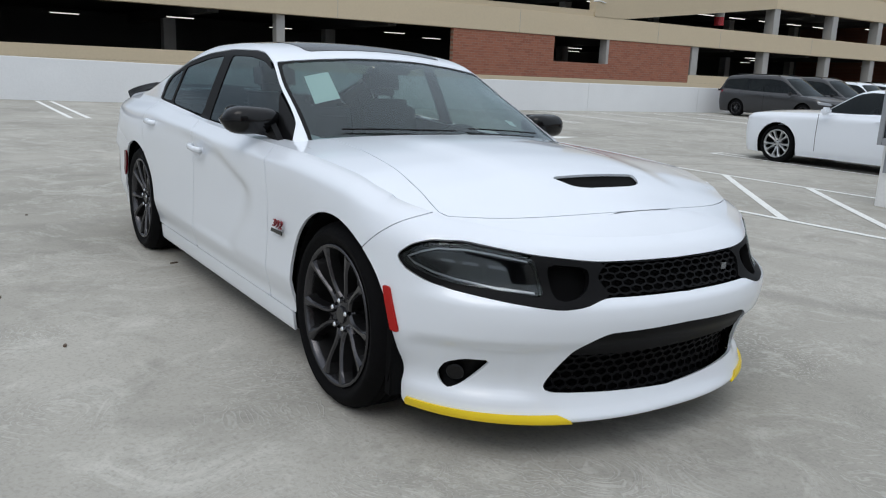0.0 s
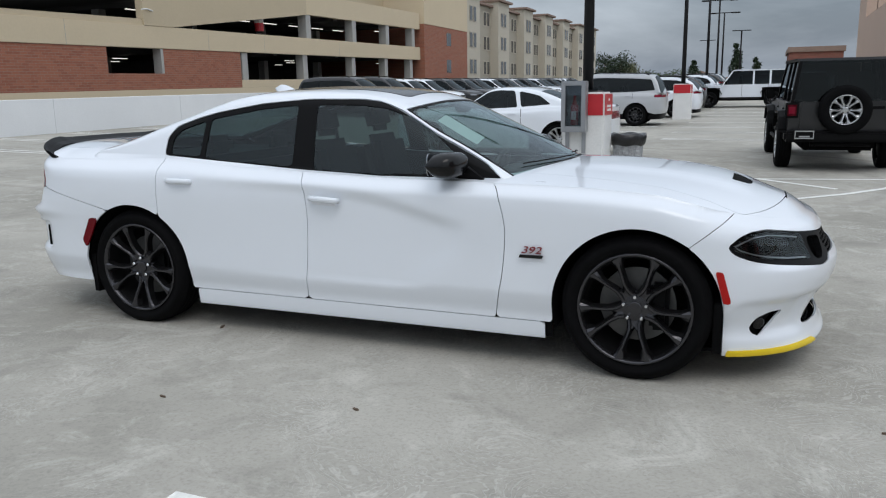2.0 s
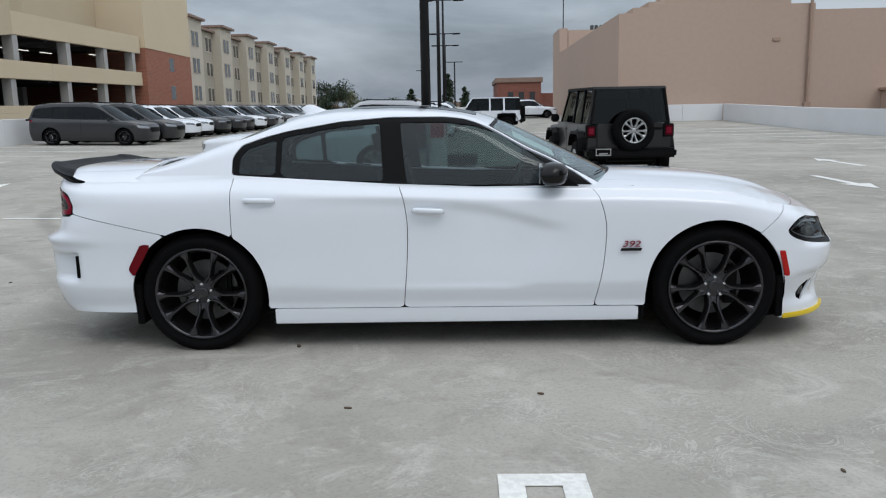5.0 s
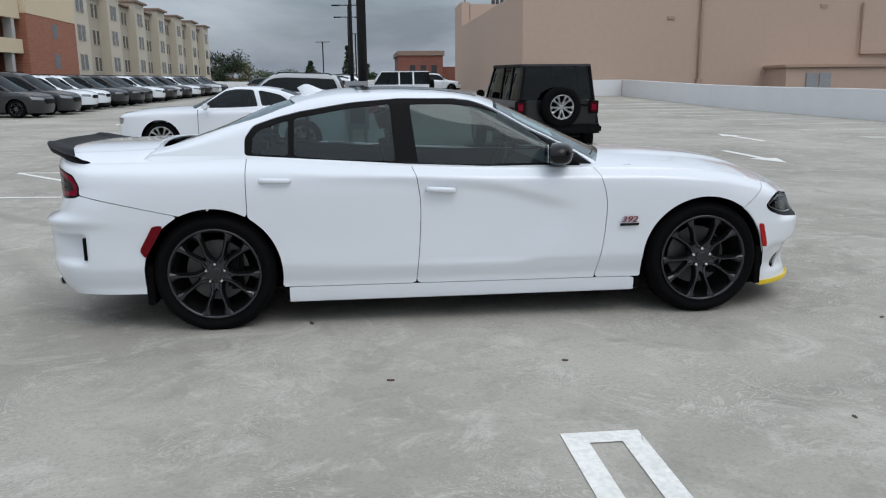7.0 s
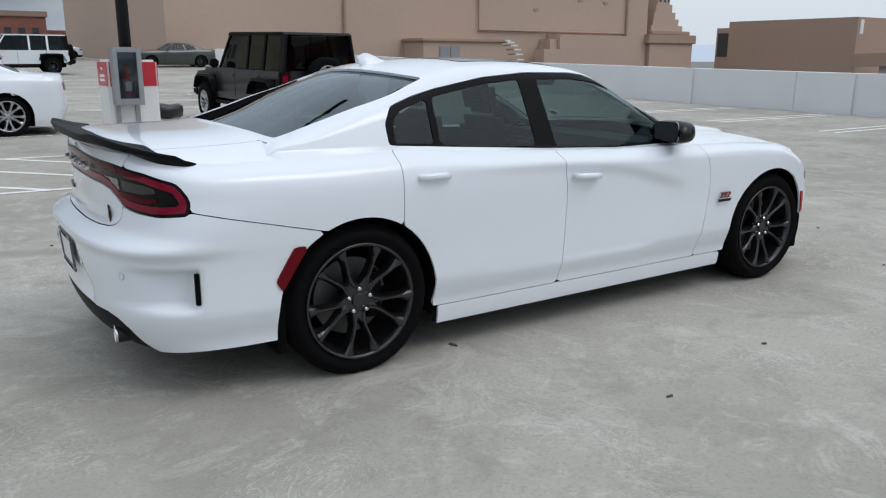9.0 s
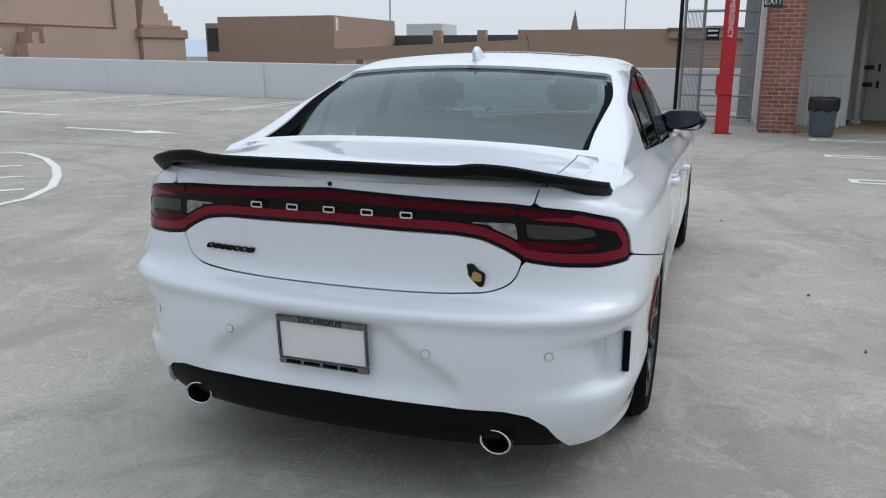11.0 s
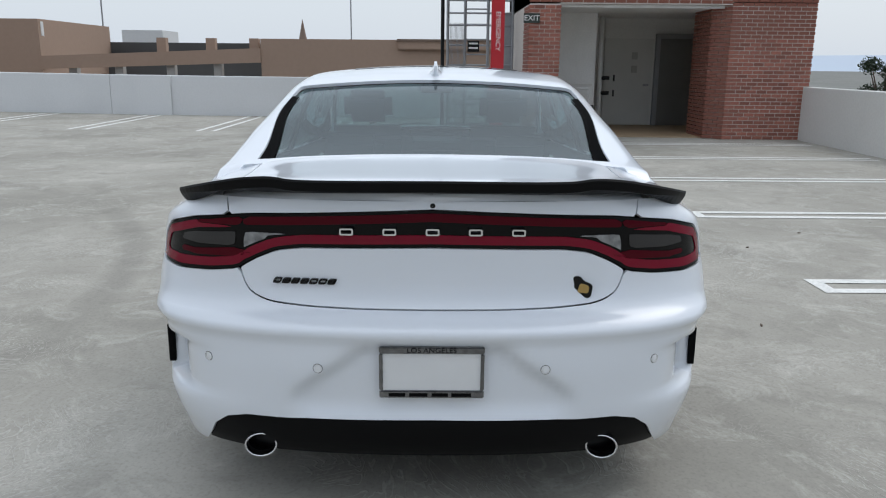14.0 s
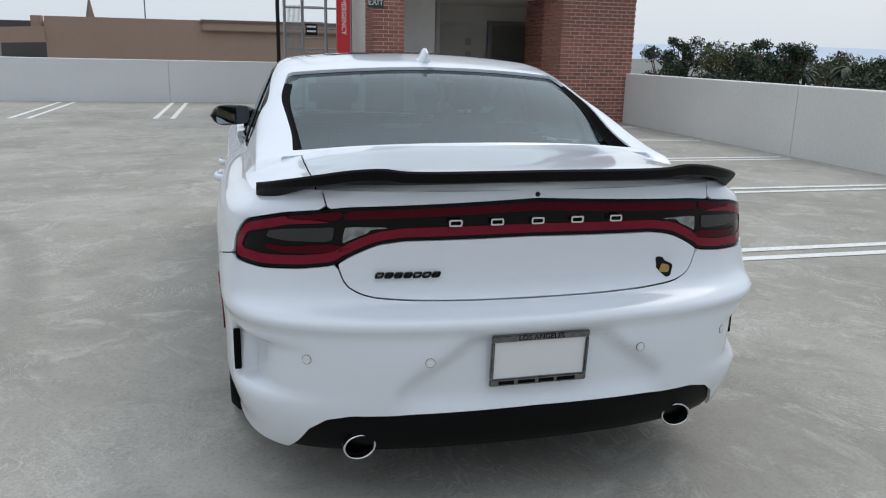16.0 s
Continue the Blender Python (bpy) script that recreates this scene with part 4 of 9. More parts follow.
def cowl(p):
    return p.x - (1.02 - 0.42 * p.y * p.y)


def welded(bm1, bm2):
    me = bpy.data.meshes.new("half")
    bm2.to_mesh(me)
    bm2.free()
    bm1.from_mesh(me)
    bpy.data.meshes.remove(me)
    bmesh.ops.remove_doubles(bm1, verts=[v for v in bm1.verts if abs(v.co.y) < 0.002], dist=0.004)
    return bm1


def deck_part(name, sheet, f, material, label="", offset=0.0, flange=0.010, parent=None):
    return part(name, welded(sheet.cut(f, offset=-offset, side=1, flange=flange), sheet.cut(f, offset=-offset, side=-1, flange=flange)), material, parent or CAR, label, smooth=True)


hood = deck_part("hood", HOOD, lambda p, t: min(hood_line(p), cowl(p), -scoop_poly(p.x, p.y)) - GAP * 0.8, M_CARWHITE)
f_ft = lambda p, t: min(-hood_line(p), p.x - 0.62, 2.2 - p.x + GAP) - GAP * 0.8
for s in (1, -1):
    part("fender_top", HOOD.cut(f_ft, side=s, flange=0.008), M_CARWHITE, CAR, smooth=True)
# black underlay gives the hood's gaps their shade by colour
deck_part("hood_underlay", HOOD, lambda p, t: min(2.19 - p.x, cowl(p) - 0.01), M_SHELL, "black underlay for shade in the hood gaps", offset=0.014, flange=0)
# the nose ahead of the hood: a loft from the hood's front row to the upper edge of the bumper
bm = bmesh.new()
rim = [r[-1][0] for r, u in zip(SIDE.pts, us) if u > 2.0 and r[-1][0].x > 2.2]
rim.insert(0, Vector((2.2, -edge_y(2.2), edge_z(2.2))))
far_y = -rim[0].y
rows = []
for p in rim:
    s = 1 + p.y / far_y
    a = Vector((2.2, -far_y * (1 - s), edge_z(2.2) + (s_hood(2.2) - edge_z(2.2)) * (1 - (1 - s) ** 2.1)))
    rows.append([a.lerp(p, k / 8) + Vector((0, 0, 0.02 * s * (k / 8) * (1 - k / 8))) for k in range(9)])
rows += [[Vector((q.x, -q.y, q.z)) for q in r] for r in reversed(rows[:-1])]
grid_n = [[bm.verts.new(q) for q in r] for r in rows]
for r0, r1 in zip(grid_n, grid_n[1:]):
    for k in range(8):
        bm.faces.new((r0[k], r0[k + 1], r1[k + 1], r1[k]))
bmesh.ops.remove_doubles(bm, verts=bm.verts, dist=0.0004)
bmesh.ops.recalc_face_normals(bm, faces=bm.faces)
if sum(f.normal.z for f in bm.faces) < 0:
    bmesh.ops.reverse_faces(bm, faces=bm.faces)
part("nose_panel", bm, M_CARWHITE, CAR, smooth=True)
deck_part("cowl_panel", HOOD, lambda p, t: min(-cowl(p) + 0.02, hood_line(p) + 0.02, 0.72 - abs(p.y), p.x - 0.975 + 0.40 * p.y * p.y), M_TRIM, "black plastic cowl under the windshield", offset=-0.002, flange=0.004)
# hood scoop: a sunken mouth under a raised lip
bm = bmesh.new()
prev = None
for i in range(25):
    t = -1 + 2 * i / 24
    y = 0.218 * t
    x0, x1 = 2.035 - 0.03 * abs(t) ** 3, 1.925
    zf, zb = s_hood(x0) - 0.006, s_hood(x1) + 0.006
    row = [bm.verts.new(q) for q in ((x0 + 0.01, y, zf - 0.004), (x0 - 0.04, y, zf - 0.022), (x1 - 0.05, y, zb - 0.05), (x1 - 0.05, y, zb - 0.006))]
    if prev:
        for k in range(3):
            bm.faces.new((prev[k], row[k], row[k + 1], prev[k + 1]))
    prev = row
bmesh.ops.recalc_face_normals(bm, faces=bm.faces)
part("hood_scoop", bm, M_TRIM, hood, "black sunken hood scoop")
trunk = deck_part("trunk_lid", TRUNK, lambda p, t: min(0.652 - abs(p.y), p.x + 2.56, -1.925 + 0.15 * p.y * p.y - p.x) - GAP, M_CARWHITE)
f_qt = lambda p, t: min(abs(p.y) - 0.652, -1.835 - p.x) - GAP
for s in (1, -1):
    part("quarter_top", TRUNK.cut(f_qt, side=s, flange=0.01), M_CARWHITE, CAR, smooth=True)
# black underlay gives the trunk's gaps their shade by colour
deck_part("trunk_underlay", TRUNK, lambda p, t: -1.94 - p.x, M_SHELL, "black underlay for shade in the trunk gaps", offset=0.012, flange=0)


# greenhouse
def roof_z(x, y):
    if x > -0.45:
        k = 0.34 * sstep(-0.2, 0.5, x)
        return s_roof(x + k * y * y) - (0.10 - 0.04 * sstep(0.1, 0.6, x)) * y * y
    k = 0.30 * sstep(-0.7, -1.3, x)
    return s_roof(x - k * y * y) - (0.10 - 0.05 * sstep(-0.9, -1.5, x)) * y * y


def glass_y(x, z):
    """Half width of the cabin side at height z."""
    h = z - s_belt(x)
    base = 0.835 - 0.035 * sstep(0.2, 0.9, x) - 0.02 * sstep(-1.3, -1.9, x)
    return base - 0.38 * h - 0.12 * h * h


def rail_y(x):
    lo, hi = 0.0, 0.9
    for _ in range(30):
        mid = (lo + hi) / 2
        if mid < glass_y(x, roof_z(x, mid)):
            lo = mid
        else:
            hi = mid
    return lo


NQ = 30


def t_top(tag):
    return tag[2] == "top"


def cabin(x, q):
    p, tag = cabin_shell(x, q)
    p.z -= (0.014 if t_top(tag) else 0.034) * sstep(-1.86, -1.95, x)
    return p, tag


def cabin_shell(x, q):
    yb = rail_y(x)
    zb = roof_z(x, yb)
    z0 = s_belt(x)
    if q <= 0.1:
        t = q / 0.1
        yc, zc = edge_y(x), edge_z(x)
        y1 = glass_y(x, z0)
        return Vector((x, -(yc + (y1 - yc) * t), zc + (z0 - zc) * t)), (x, q, "belt")
    hh = max(0.0, zb - z0)
    r = min(0.075, hh * 0.35)
    if q <= 0.55:
        t = (q - 0.1) / 0.45
        z = z0 + (hh - r) * t
        return Vector((x, -glass_y(x, z), z)), (x, q, "side")
    r2 = min(0.09, yb * 0.3)
    a = Vector((glass_y(x, z0 + hh - r), z0 + hh - r))
    b = Vector((yb, zb))
    c = Vector((yb - r2, roof_z(x, yb - r2)))
    if q <= 0.7:
        t = (q - 0.55) / 0.15
        p = (1 - t) ** 2 * a + 2 * t * (1 - t) * b + t * t * c
        return Vector((x, -p.x, p.y)), (x, q, "rail")
    t = (q - 0.7) / 0.3
    y = (yb - r2) * (1 - t)
    return Vector((x, -y, roof_z(x, y))), (x, q, "top")


xs_c = spaced(-1.98, -0.95, 46) + spaced(-0.93, 0.1, 36) + spaced(0.12, 1.06, 50)
qs_c = [0.0, 0.04, 0.07, 0.1] + [0.1 + 0.45 * i / 20 for i in range(1, 21)] + [0.55 + 0.15 * i / 8 for i in range(1, 9)] + [0.7 + 0.3 * i / 16 for i in range(1, 17)]
CABIN = Sheet(cabin, xs_c, qs_c)
DLO = inside(rounded([(-1.325, 1.064), (-1.325, 1.165), (-1.275, 1.238), (-1.14, 1.283), (-1.0, 1.316), (-0.69, 1.366), (-0.39, 1.388), (-0.05, 1.384), (0.16, 1.360), (0.33, 1.303), (0.50, 1.195), (0.68, 1.075), (0.825, 0.968), (0.13, 0.974), (-0.37, 0.998), (-0.9, 1.034)], 0.02, 3))
G_FRONT = inside(rounded([(-0.285, 1.005), (-0.325, 1.355), (-0.05, 1.352), (0.12, 1.332), (0.29, 1.276), (0.46, 1.165), (0.60, 1.062), (0.60, 0.985), (0.13, 0.988)], 0.02, 3))
G_REAR = inside(rounded([(-1.035, 1.058), (-1.03, 1.277), (-0.69, 1.334), (-0.45, 1.354), (-0.425, 1.018), (-0.8, 1.038)], 0.015, 3))
G_QUART = inside(rounded([(-1.285, 1.073), (-1.28, 1.165), (-1.235, 1.215), (-1.068, 1.268), (-1.07, 1.060)], 0.015, 3))


def on_side(t):
    return t[2] in ("side", "rail", "belt")


def f_dlo(p, t):
    return DLO(p.x, p.z) if on_side(t) and p.z > s_belt(p.x) - 0.03 and t[1] < 0.66 else -1.0


def screen(p, t):
    """Positive within the windshield opening."""
    if p.x < 0 or t[2] not in ("top", "rail"):
        return -1.0
    lim = rail_y(p.x) - 0.062
    return min(lim - abs(p.y), p.x - (0.275 - 0.16 * p.y * p.y))


def rear_glass_y(x):
    """Half width of the rear window opening inside the wide pillars."""
    return rail_y(x) - 0.068 - 0.062 * sstep(-1.2, -1.75, x)


def backlight(p, t):
    if p.x > -0.6 or t[2] not in ("top", "rail"):
        return -1.0
    return min(rear_glass_y(p.x) - abs(p.y), (-1.105 + 0.20 * p.y * p.y) - p.x, p.x + 1.90 - 0.15 * p.y * p.y)


def sunroof(p):
    return min(0.43 - abs(p.y), 0.14 - p.x, p.x + 0.66)


def cabin_part(name, f, material, label="", offset=0.0, flange=0.010, parent=None, half=0):
    if half:
        return part(name, CABIN.cut(f, offset=-offset, side=half, flange=flange), material, parent or CAR, label, smooth=True)
    return part(name, welded(CABIN.cut(f, offset=-offset, side=1, flange=flange), CABIN.cut(f, offset=-offset, side=-1, flange=flange)), material, parent or CAR, label, smooth=True)


cabin_part("roof", lambda p, t: min(-f_dlo(p, t), -screen(p, t), -backlight(p, t), min(-sunroof(p), p.x + 1.940 - 0.13 * p.y * p.y) if t[2] == "top" else 1.0) - 0.001, M_CARWHITE, flange=0.014)
cabin_part("headliner", lambda p, t: min(-f_dlo(p, t) - 0.012, -screen(p, t) - 0.012, -backlight(p, t) - 0.012), M_SEAT, "dark headliner", offset=0.022, flange=0)
cabin_part("sunroof_panel", lambda p, t: (sunroof(p) - 0.004) if t[2] == "top" else -1.0, M_CARBLACKGLOSS, "black glass sunroof panel", offset=-0.002)
ws = cabin_part("windshield", lambda p, t: screen(p, t) - 0.002, M_WINDSHIELD, "clear windshield", offset=0.004, flange=0)
cabin_part("windshield_border", lambda p, t: min(screen(p, t) - 0.001, 0.022 - screen(p, t)), M_TRIM, "black windshield border", offset=0.002, flange=0, parent=ws)


def pillar_z(x, y):
    """Height of the cabin skin over (x, y), with the rounded rail."""
    yb = rail_y(x)
    zb, z0 = roof_z(x, yb), s_belt(x)
    hh = max(0.0, zb - z0)
    r, r2 = min(0.075, hh * 0.35), min(0.09, yb * 0.3)
    if y <= yb - r2:
        return roof_z(x, y)
    a = Vector((glass_y(x, z0 + hh - r), z0 + hh - r))
    b, c = Vector((yb, zb)), Vector((yb - r2, roof_z(x, yb - r2)))
    lo, hi = 0.0, 1.0
    for _ in range(24):
        t = (lo + hi) / 2
        p = (1 - t) ** 2 * a + 2 * t * (1 - t) * b + t * t * c
        lo, hi = (t, hi) if p.x > y else (lo, t)
    return p.y


def sink(ob):
    """The rear glass lies below the two pillars, deeper towards the trunk."""
    for v in ob.data.vertices:
        edge = rear_glass_y(v.co.x) - abs(v.co.y)
        v.co.z -= (0.012 + 0.034 * sstep(-1.15, -1.65, v.co.x)) * min(1.0, max(0.0, edge) / 0.021)
    return ob


bl = sink(cabin_part("rear_window", lambda p, t: min(backlight(p, t) - 0.002, rear_glass_y(p.x) - 0.022 - abs(p.y)), M_REARGLASS, "tinted rear window", offset=0.004, flange=0))
for s in (1, -1):
    bm = bmesh.new()
    prev = None
    for k in range(41):
        x = -1.135 - 0.745 * k / 40
        rows = []
        for inset in (-0.004, 0.008, 0.016, 0.024, 0.034):
            y = rear_glass_y(x) - inset
            deep = (0.012 + 0.034 * sstep(-1.15, -1.65, x)) * min(1.0, max(0.0, inset) / 0.021)
            rows.append(bm.verts.new((x, -y * s, pillar_z(x, y) - deep - 0.0012 - 0.014 * sstep(-1.88, -1.97, x))))
        if prev:
            for q in range(4):
                bm.faces.new((prev[q], rows[q], rows[q + 1], prev[q + 1]))
        prev = rows
    bmesh.ops.recalc_face_normals(bm, faces=bm.faces)
    part("rear_window_border", bm, M_SHELL, bl, "black rear window border", smooth=True)
for s in (1, -1):
    d_f, d_r = fdoor[0 if s > 0 else 1], rdoor[0 if s > 0 else 1]
    cabin_part("window_trim", lambda p, t: min(f_dlo(p, t), -G_FRONT(p.x, p.z), -G_REAR(p.x, p.z), -G_QUART(p.x, p.z)) - 0.001, M_TRIM, "black window trim", offset=0.004, half=s)
    cabin_part("window_pane", lambda p, t: (G_FRONT(p.x, p.z) + 0.004) if on_side(t) else -1, M_GLASS, "tinted door glass", offset=0.008, flange=0, half=s, parent=d_f)
    cabin_part("window_pane", lambda p, t: (G_REAR(p.x, p.z) + 0.004) if on_side(t) else -1, M_GLASS, "tinted door glass", offset=0.008, flange=0, half=s, parent=d_r)
    cabin_part("quarter_window", lambda p, t: (G_QUART(p.x, p.z) + 0.004) if on_side(t) else -1, M_GLASS, "tinted quarter glass", offset=0.008, flange=0, half=s)

# ---- the sedan's lamps, grille, wheels and fittings ----
u_of_arc = curve([(arc_r(u), u) for u in us])


def skin(a, z, off=0.0, front=True, side=1):
    """A place on the nose or tail skin by arc length from the middle and height, pushed out by off; and its outward normal."""
    u = u_of_arc(total - abs(a)) if front else u_of_arc(abs(a))
    u = min(max(u, 0.0), 3.0)

    def at(uu, zz):
        lo, hi = sedan_side(uu, 0.0)[0].z, sedan_side(uu, 1.0)[0].z
        return sedan_side(uu, (zz - lo) / (hi - lo))[0]
    p = at(u, z)
    e = 0.004
    du = (at(min(u + e, 3.0), z) - at(max(u - e, 0.0), z))
    dz = at(u, z + 0.004) - at(u, z - 0.004)
    n = du.cross(dz).normalized()
    if abs(a) < 0.02:
        n.y = 0
        n.normalize()
    s = -side if a < 0 else side
    q = p + n * off
    return Vector((q.x, q.y * s, q.z)), Vector((n.x, n.y * s, n.z))


def skin_bars(lines, half, depth, off, front=True):
    """Thin bars along lines of (arc, height) on the skin."""
    bm = bmesh.new()
    for pts in lines:
        prev = None
        for i, (a, z) in enumerate(pts):
            b = pts[min(i + 1, len(pts) - 1)]
            c = pts[max(i - 1, 0)]
            d = Vector((b[0] - c[0], b[1] - c[1])).normalized()
            n2 = Vector((-d.y, d.x)) * half
            row = []
            for (sx, oo) in ((1, off), (1, off - depth), (-1, off - depth), (-1, off)):
                row.append(bm.verts.new(skin(a + n2.x * sx, z + n2.y * sx, oo, front)[0]))
            if prev:
                for k in range(4):
                    bm.faces.new((prev[k], prev[(k + 1) % 4], row[(k + 1) % 4], row[k]))
            prev = row
    bmesh.ops.recalc_face_normals(bm, faces=bm.faces)
    return bm


def honeycomb(a0, a1, z0, z1, cw, ch, keep):
    lines = []
    rows = int((z1 - z0) / (ch * 0.75)) + 2
    cols = int((a1 - a0) / cw) + 2
    for r in range(rows):
        for c in range(cols):
            ca, cz = a0 + c * cw + (r % 2) * cw / 2, z0 + r * ch * 0.75
            h = [(ca - cw / 2, cz - ch / 4), (ca - cw / 2, cz + ch / 4), (ca, cz + ch / 2), (ca + cw / 2, cz + ch / 4)]
            for p, q in zip(h, h[1:]):
                if keep((p[0] + q[0]) / 2, (p[1] + q[1]) / 2):
                    lines.append([p, q])
    return lines


head_poly = inside(rounded([(0.575, 0.600), (0.580, 0.718), (0.80, 0.748), (0.95, 0.746), (1.02, 0.728), (1.09, 0.690), (1.06, 0.662), (0.97, 0.639), (0.86, 0.622)], 0.02))
grille_poly = inside(rounded([(-0.5, 0.692), (0.34, 0.695), (0.375, 0.66), (0.345, 0.607), (-0.5, 0.606)], 0.012))
inlet_poly = inside(rounded([(0.40, 0.690), (0.545, 0.700), (0.545, 0.588), (0.47, 0.596), (0.415, 0.630)], 0.03))


def f_surround(p, tag):
    a = arc_f(tag[0])
    return min(f_black(p, tag), -head_poly(a, p.z), -grille_poly(a, p.z), -inlet_poly(a, p.z)) - 0.001


joined("grille_surround", f_surround, M_TRIM, "satin black front mask", offset=-0.004, flange=0.03)
# black backing sheets stand in for the shade behind both grilles
grille = joined("grille_backing", lambda p, tag: f_black(p, tag) - 0.004, M_SHELL, "black sheet for the shade behind the grille", offset=-0.055, flange=0)
part("grille_mesh", skin_bars(honeycomb(-0.40, 0.40, 0.60, 0.70, 0.050, 0.027, lambda a, z: grille_poly(abs(a), z) > -0.002), 0.0030, 0.012, -0.010), M_TRIM, CAR, "black honeycomb upper grille")
part("lower_grille_backing", welded(SIDE.cut(lambda p, tag: (intake(arc_f(tag[0]), p.z) if is_front(tag) else -1) + 0.055, offset=-0.09, flange=0), SIDE.cut(lambda p, tag: (intake(arc_f(tag[0]), p.z) if is_front(tag) else -1) + 0.055, offset=-0.09, side=-1, flange=0)), M_SHELL, CAR, "black sheet for the shade behind the lower grille")
part("lower_grille_mesh", skin_bars(honeycomb(-0.58, 0.58, 0.225, 0.385, 0.052, 0.029, lambda a, z: intake(abs(a), z) > -0.006 and z < 0.384), 0.0035, 0.012, -0.045), M_TRIM, CAR, "black honeycomb lower grille")
joined("lower_grille_bar", lambda p, tag: (intake_bar(arc_f(tag[0]), p.z) if is_front(tag) else -1) - 0.001, M_TRIM, "satin black bumper bar", offset=-0.006, flange=0.05)
# a small plain badge in the grille
flat_patch("grille_badge", [(-0.016, -0.012), (0.010, -0.012), (0.016, 0.012), (-0.010, 0.012)], Matrix.Translation(skin(0.255, 0.652, -0.006, True, -1)[0]) @ Matrix.Rotation(radians(90), 4, "Z") @ Matrix.Rotation(radians(82), 4, "X"), M_REFLECT, CAR, 0.004, "small chrome grille badge")
for s in (1, -1):
    hl = part("headlight", SIDE.cut(lambda p, tag: (head_poly(arc_f(tag[0]), p.z) if is_front(tag) else -1) + 0.004, offset=-0.048, side=s, flange=0), M_CARBLACKGLOSS, CAR, "dark headlight with clear lens", smooth=True)
    part("lens", SIDE.cut(lambda p, tag: (head_poly(arc_f(tag[0]), p.z) if is_front(tag) else -1), offset=-0.001, side=s, flange=0.010), M_LENS, hl, "clear headlight lens", smooth=True)
    strip = [(0.60, 0.706), (0.70, 0.722), (0.80, 0.733), (0.93, 0.731), (1.0, 0.715), (1.065, 0.690), (1.04, 0.672), (0.96, 0.650), (0.86, 0.634), (0.72, 0.620), (0.60, 0.613)]
    bm = skin_bars([[(a * s, z) for a, z in strip]], 0.0028, 0.006, -0.012)
    part("light_strip", bm, M_SILVER, hl, "thin silver light strip")
    for k, (a0, a1) in enumerate(((0.60, 0.645), (0.66, 0.74), (0.755, 0.835), (0.85, 0.93))):
        bm = skin_bars([[(s * a0, 0.655 + 0.006 * k), (s * (a0 + a1) / 2, 0.657 + 0.006 * k), (s * a1, 0.660 + 0.006 * k)]], 0.032 if k == 0 else 0.026, 0.02, -0.026)
        part("projector", bm, M_LAMPBLACK, hl)
        if k:
            bm = skin_bars([[(s * (a0 + 0.01), 0.672 + 0.006 * k), (s * (a0 + a1) / 2, 0.675 + 0.006 * k), (s * (a1 - 0.01), 0.676 + 0.006 * k)]], 0.006, 0.006, -0.022)
            part("reflector", bm, M_REFLECT, hl, "bright lamp reflector")
    fog = part("fog_pocket", SIDE.cut(lambda p, tag: (fog_poly(arc_f(tag[0]), p.z) if is_front(tag) else -1) + 0.004, offset=-0.035, side=s, flange=0), M_TRIM, CAR, "black fog lamp pocket", smooth=True)
    pos, nrm = skin(0.86 * s, 0.295, -0.02)
    bm = lathe(bmesh.new(), [(0.032, 0.0), (0.032, 0.012), (0.024, 0.014), (0.0005, 0.010)], 24, "z")
    bmesh.ops.transform(bm, matrix=Matrix.Translation(pos) @ nrm.to_track_quat("Z", "Y").to_matrix().to_4x4(), verts=bm.verts)
    part("fog_lamp", bm, M_CARBLACKGLOSS, fog, "round dark fog lamp", smooth=True)
    part("lip_guard", SIDE.cut(lambda p, tag: min(arc_f(tag[0]) - 0.46, 0.180 - p.z - 0.02 * (1 - sstep(0.46, 0.52, arc_f(tag[0]))), p.x - 1.955, below_arch(p)) if is_front(tag) else -1, offset=0.009, side=s, flange=0.03), M_YELLOW, CAR, "bright yellow shipping guard on the front lip", smooth=True)
    part("side_marker", SIDE.cut(lambda p, tag: inside([(1.893, 0.575), (1.925, 0.578), (1.968, 0.425), (1.935, 0.418)])(p.x, p.z) if p.x > 1 else -1, offset=0.008, side=s, flange=0.012), M_ORANGEMARK, CAR, "orange-red front side marker", smooth=True)
    part("rear_side_marker", SIDE.cut(lambda p, tag: inside([(-1.800, 0.668), (-1.862, 0.672), (-1.958, 0.510), (-1.945, 0.478), (-1.916, 0.482)])(p.x, p.z) if p.x < -1 else -1, offset=0.008, side=s, flange=0.012), M_REDMARK, CAR, "red rear side marker", smooth=True)

# tail lamps: a dark band with a red loop
lamp = joined("tail_light", lambda p, tag: f_lamp(p, tag) - 0.0015, M_LAMPBLACK, "full-width dark tail light with a red loop", offset=-0.004, flange=0.03)
clear_poly = inside(rounded([(0.445, 0.968), (0.609, 0.968), (0.609, 0.914), (0.515, 0.918)], 0.008))
smoke_poly = inside(rounded([(0.640, 0.967), (0.80, 0.955), (0.862, 0.943), (0.855, 0.926), (0.78, 0.919), (0.640, 0.922)], 0.008))


def lamp_split(p, tag):
    """Keeps a dark joint where the lid meets the quarter panel."""
    return abs(arc_r(tag[0]) - (0.622 + (p.z - 0.95) * 0.12)) - 0.004


def f_loop_low(p, tag):
    a = arc_r(tag[0])
    d = lamp_tail(a, p.z) if is_rear(tag) else -1.0
    zone = max(0.985 - p.z, a - 0.80)
    return min(d - 0.012, 0.040 - d, zone, lamp_split(p, tag))


def f_loop_up(p, tag):
    a = arc_r(tag[0])
    d = lamp_tail(a, p.z) if is_rear(tag) else -1.0
    zone = max(0.985 - p.z, a - 0.80)
    return min(d - 0.010, 0.036 - d, -zone - 0.002, lamp_split(p, tag))


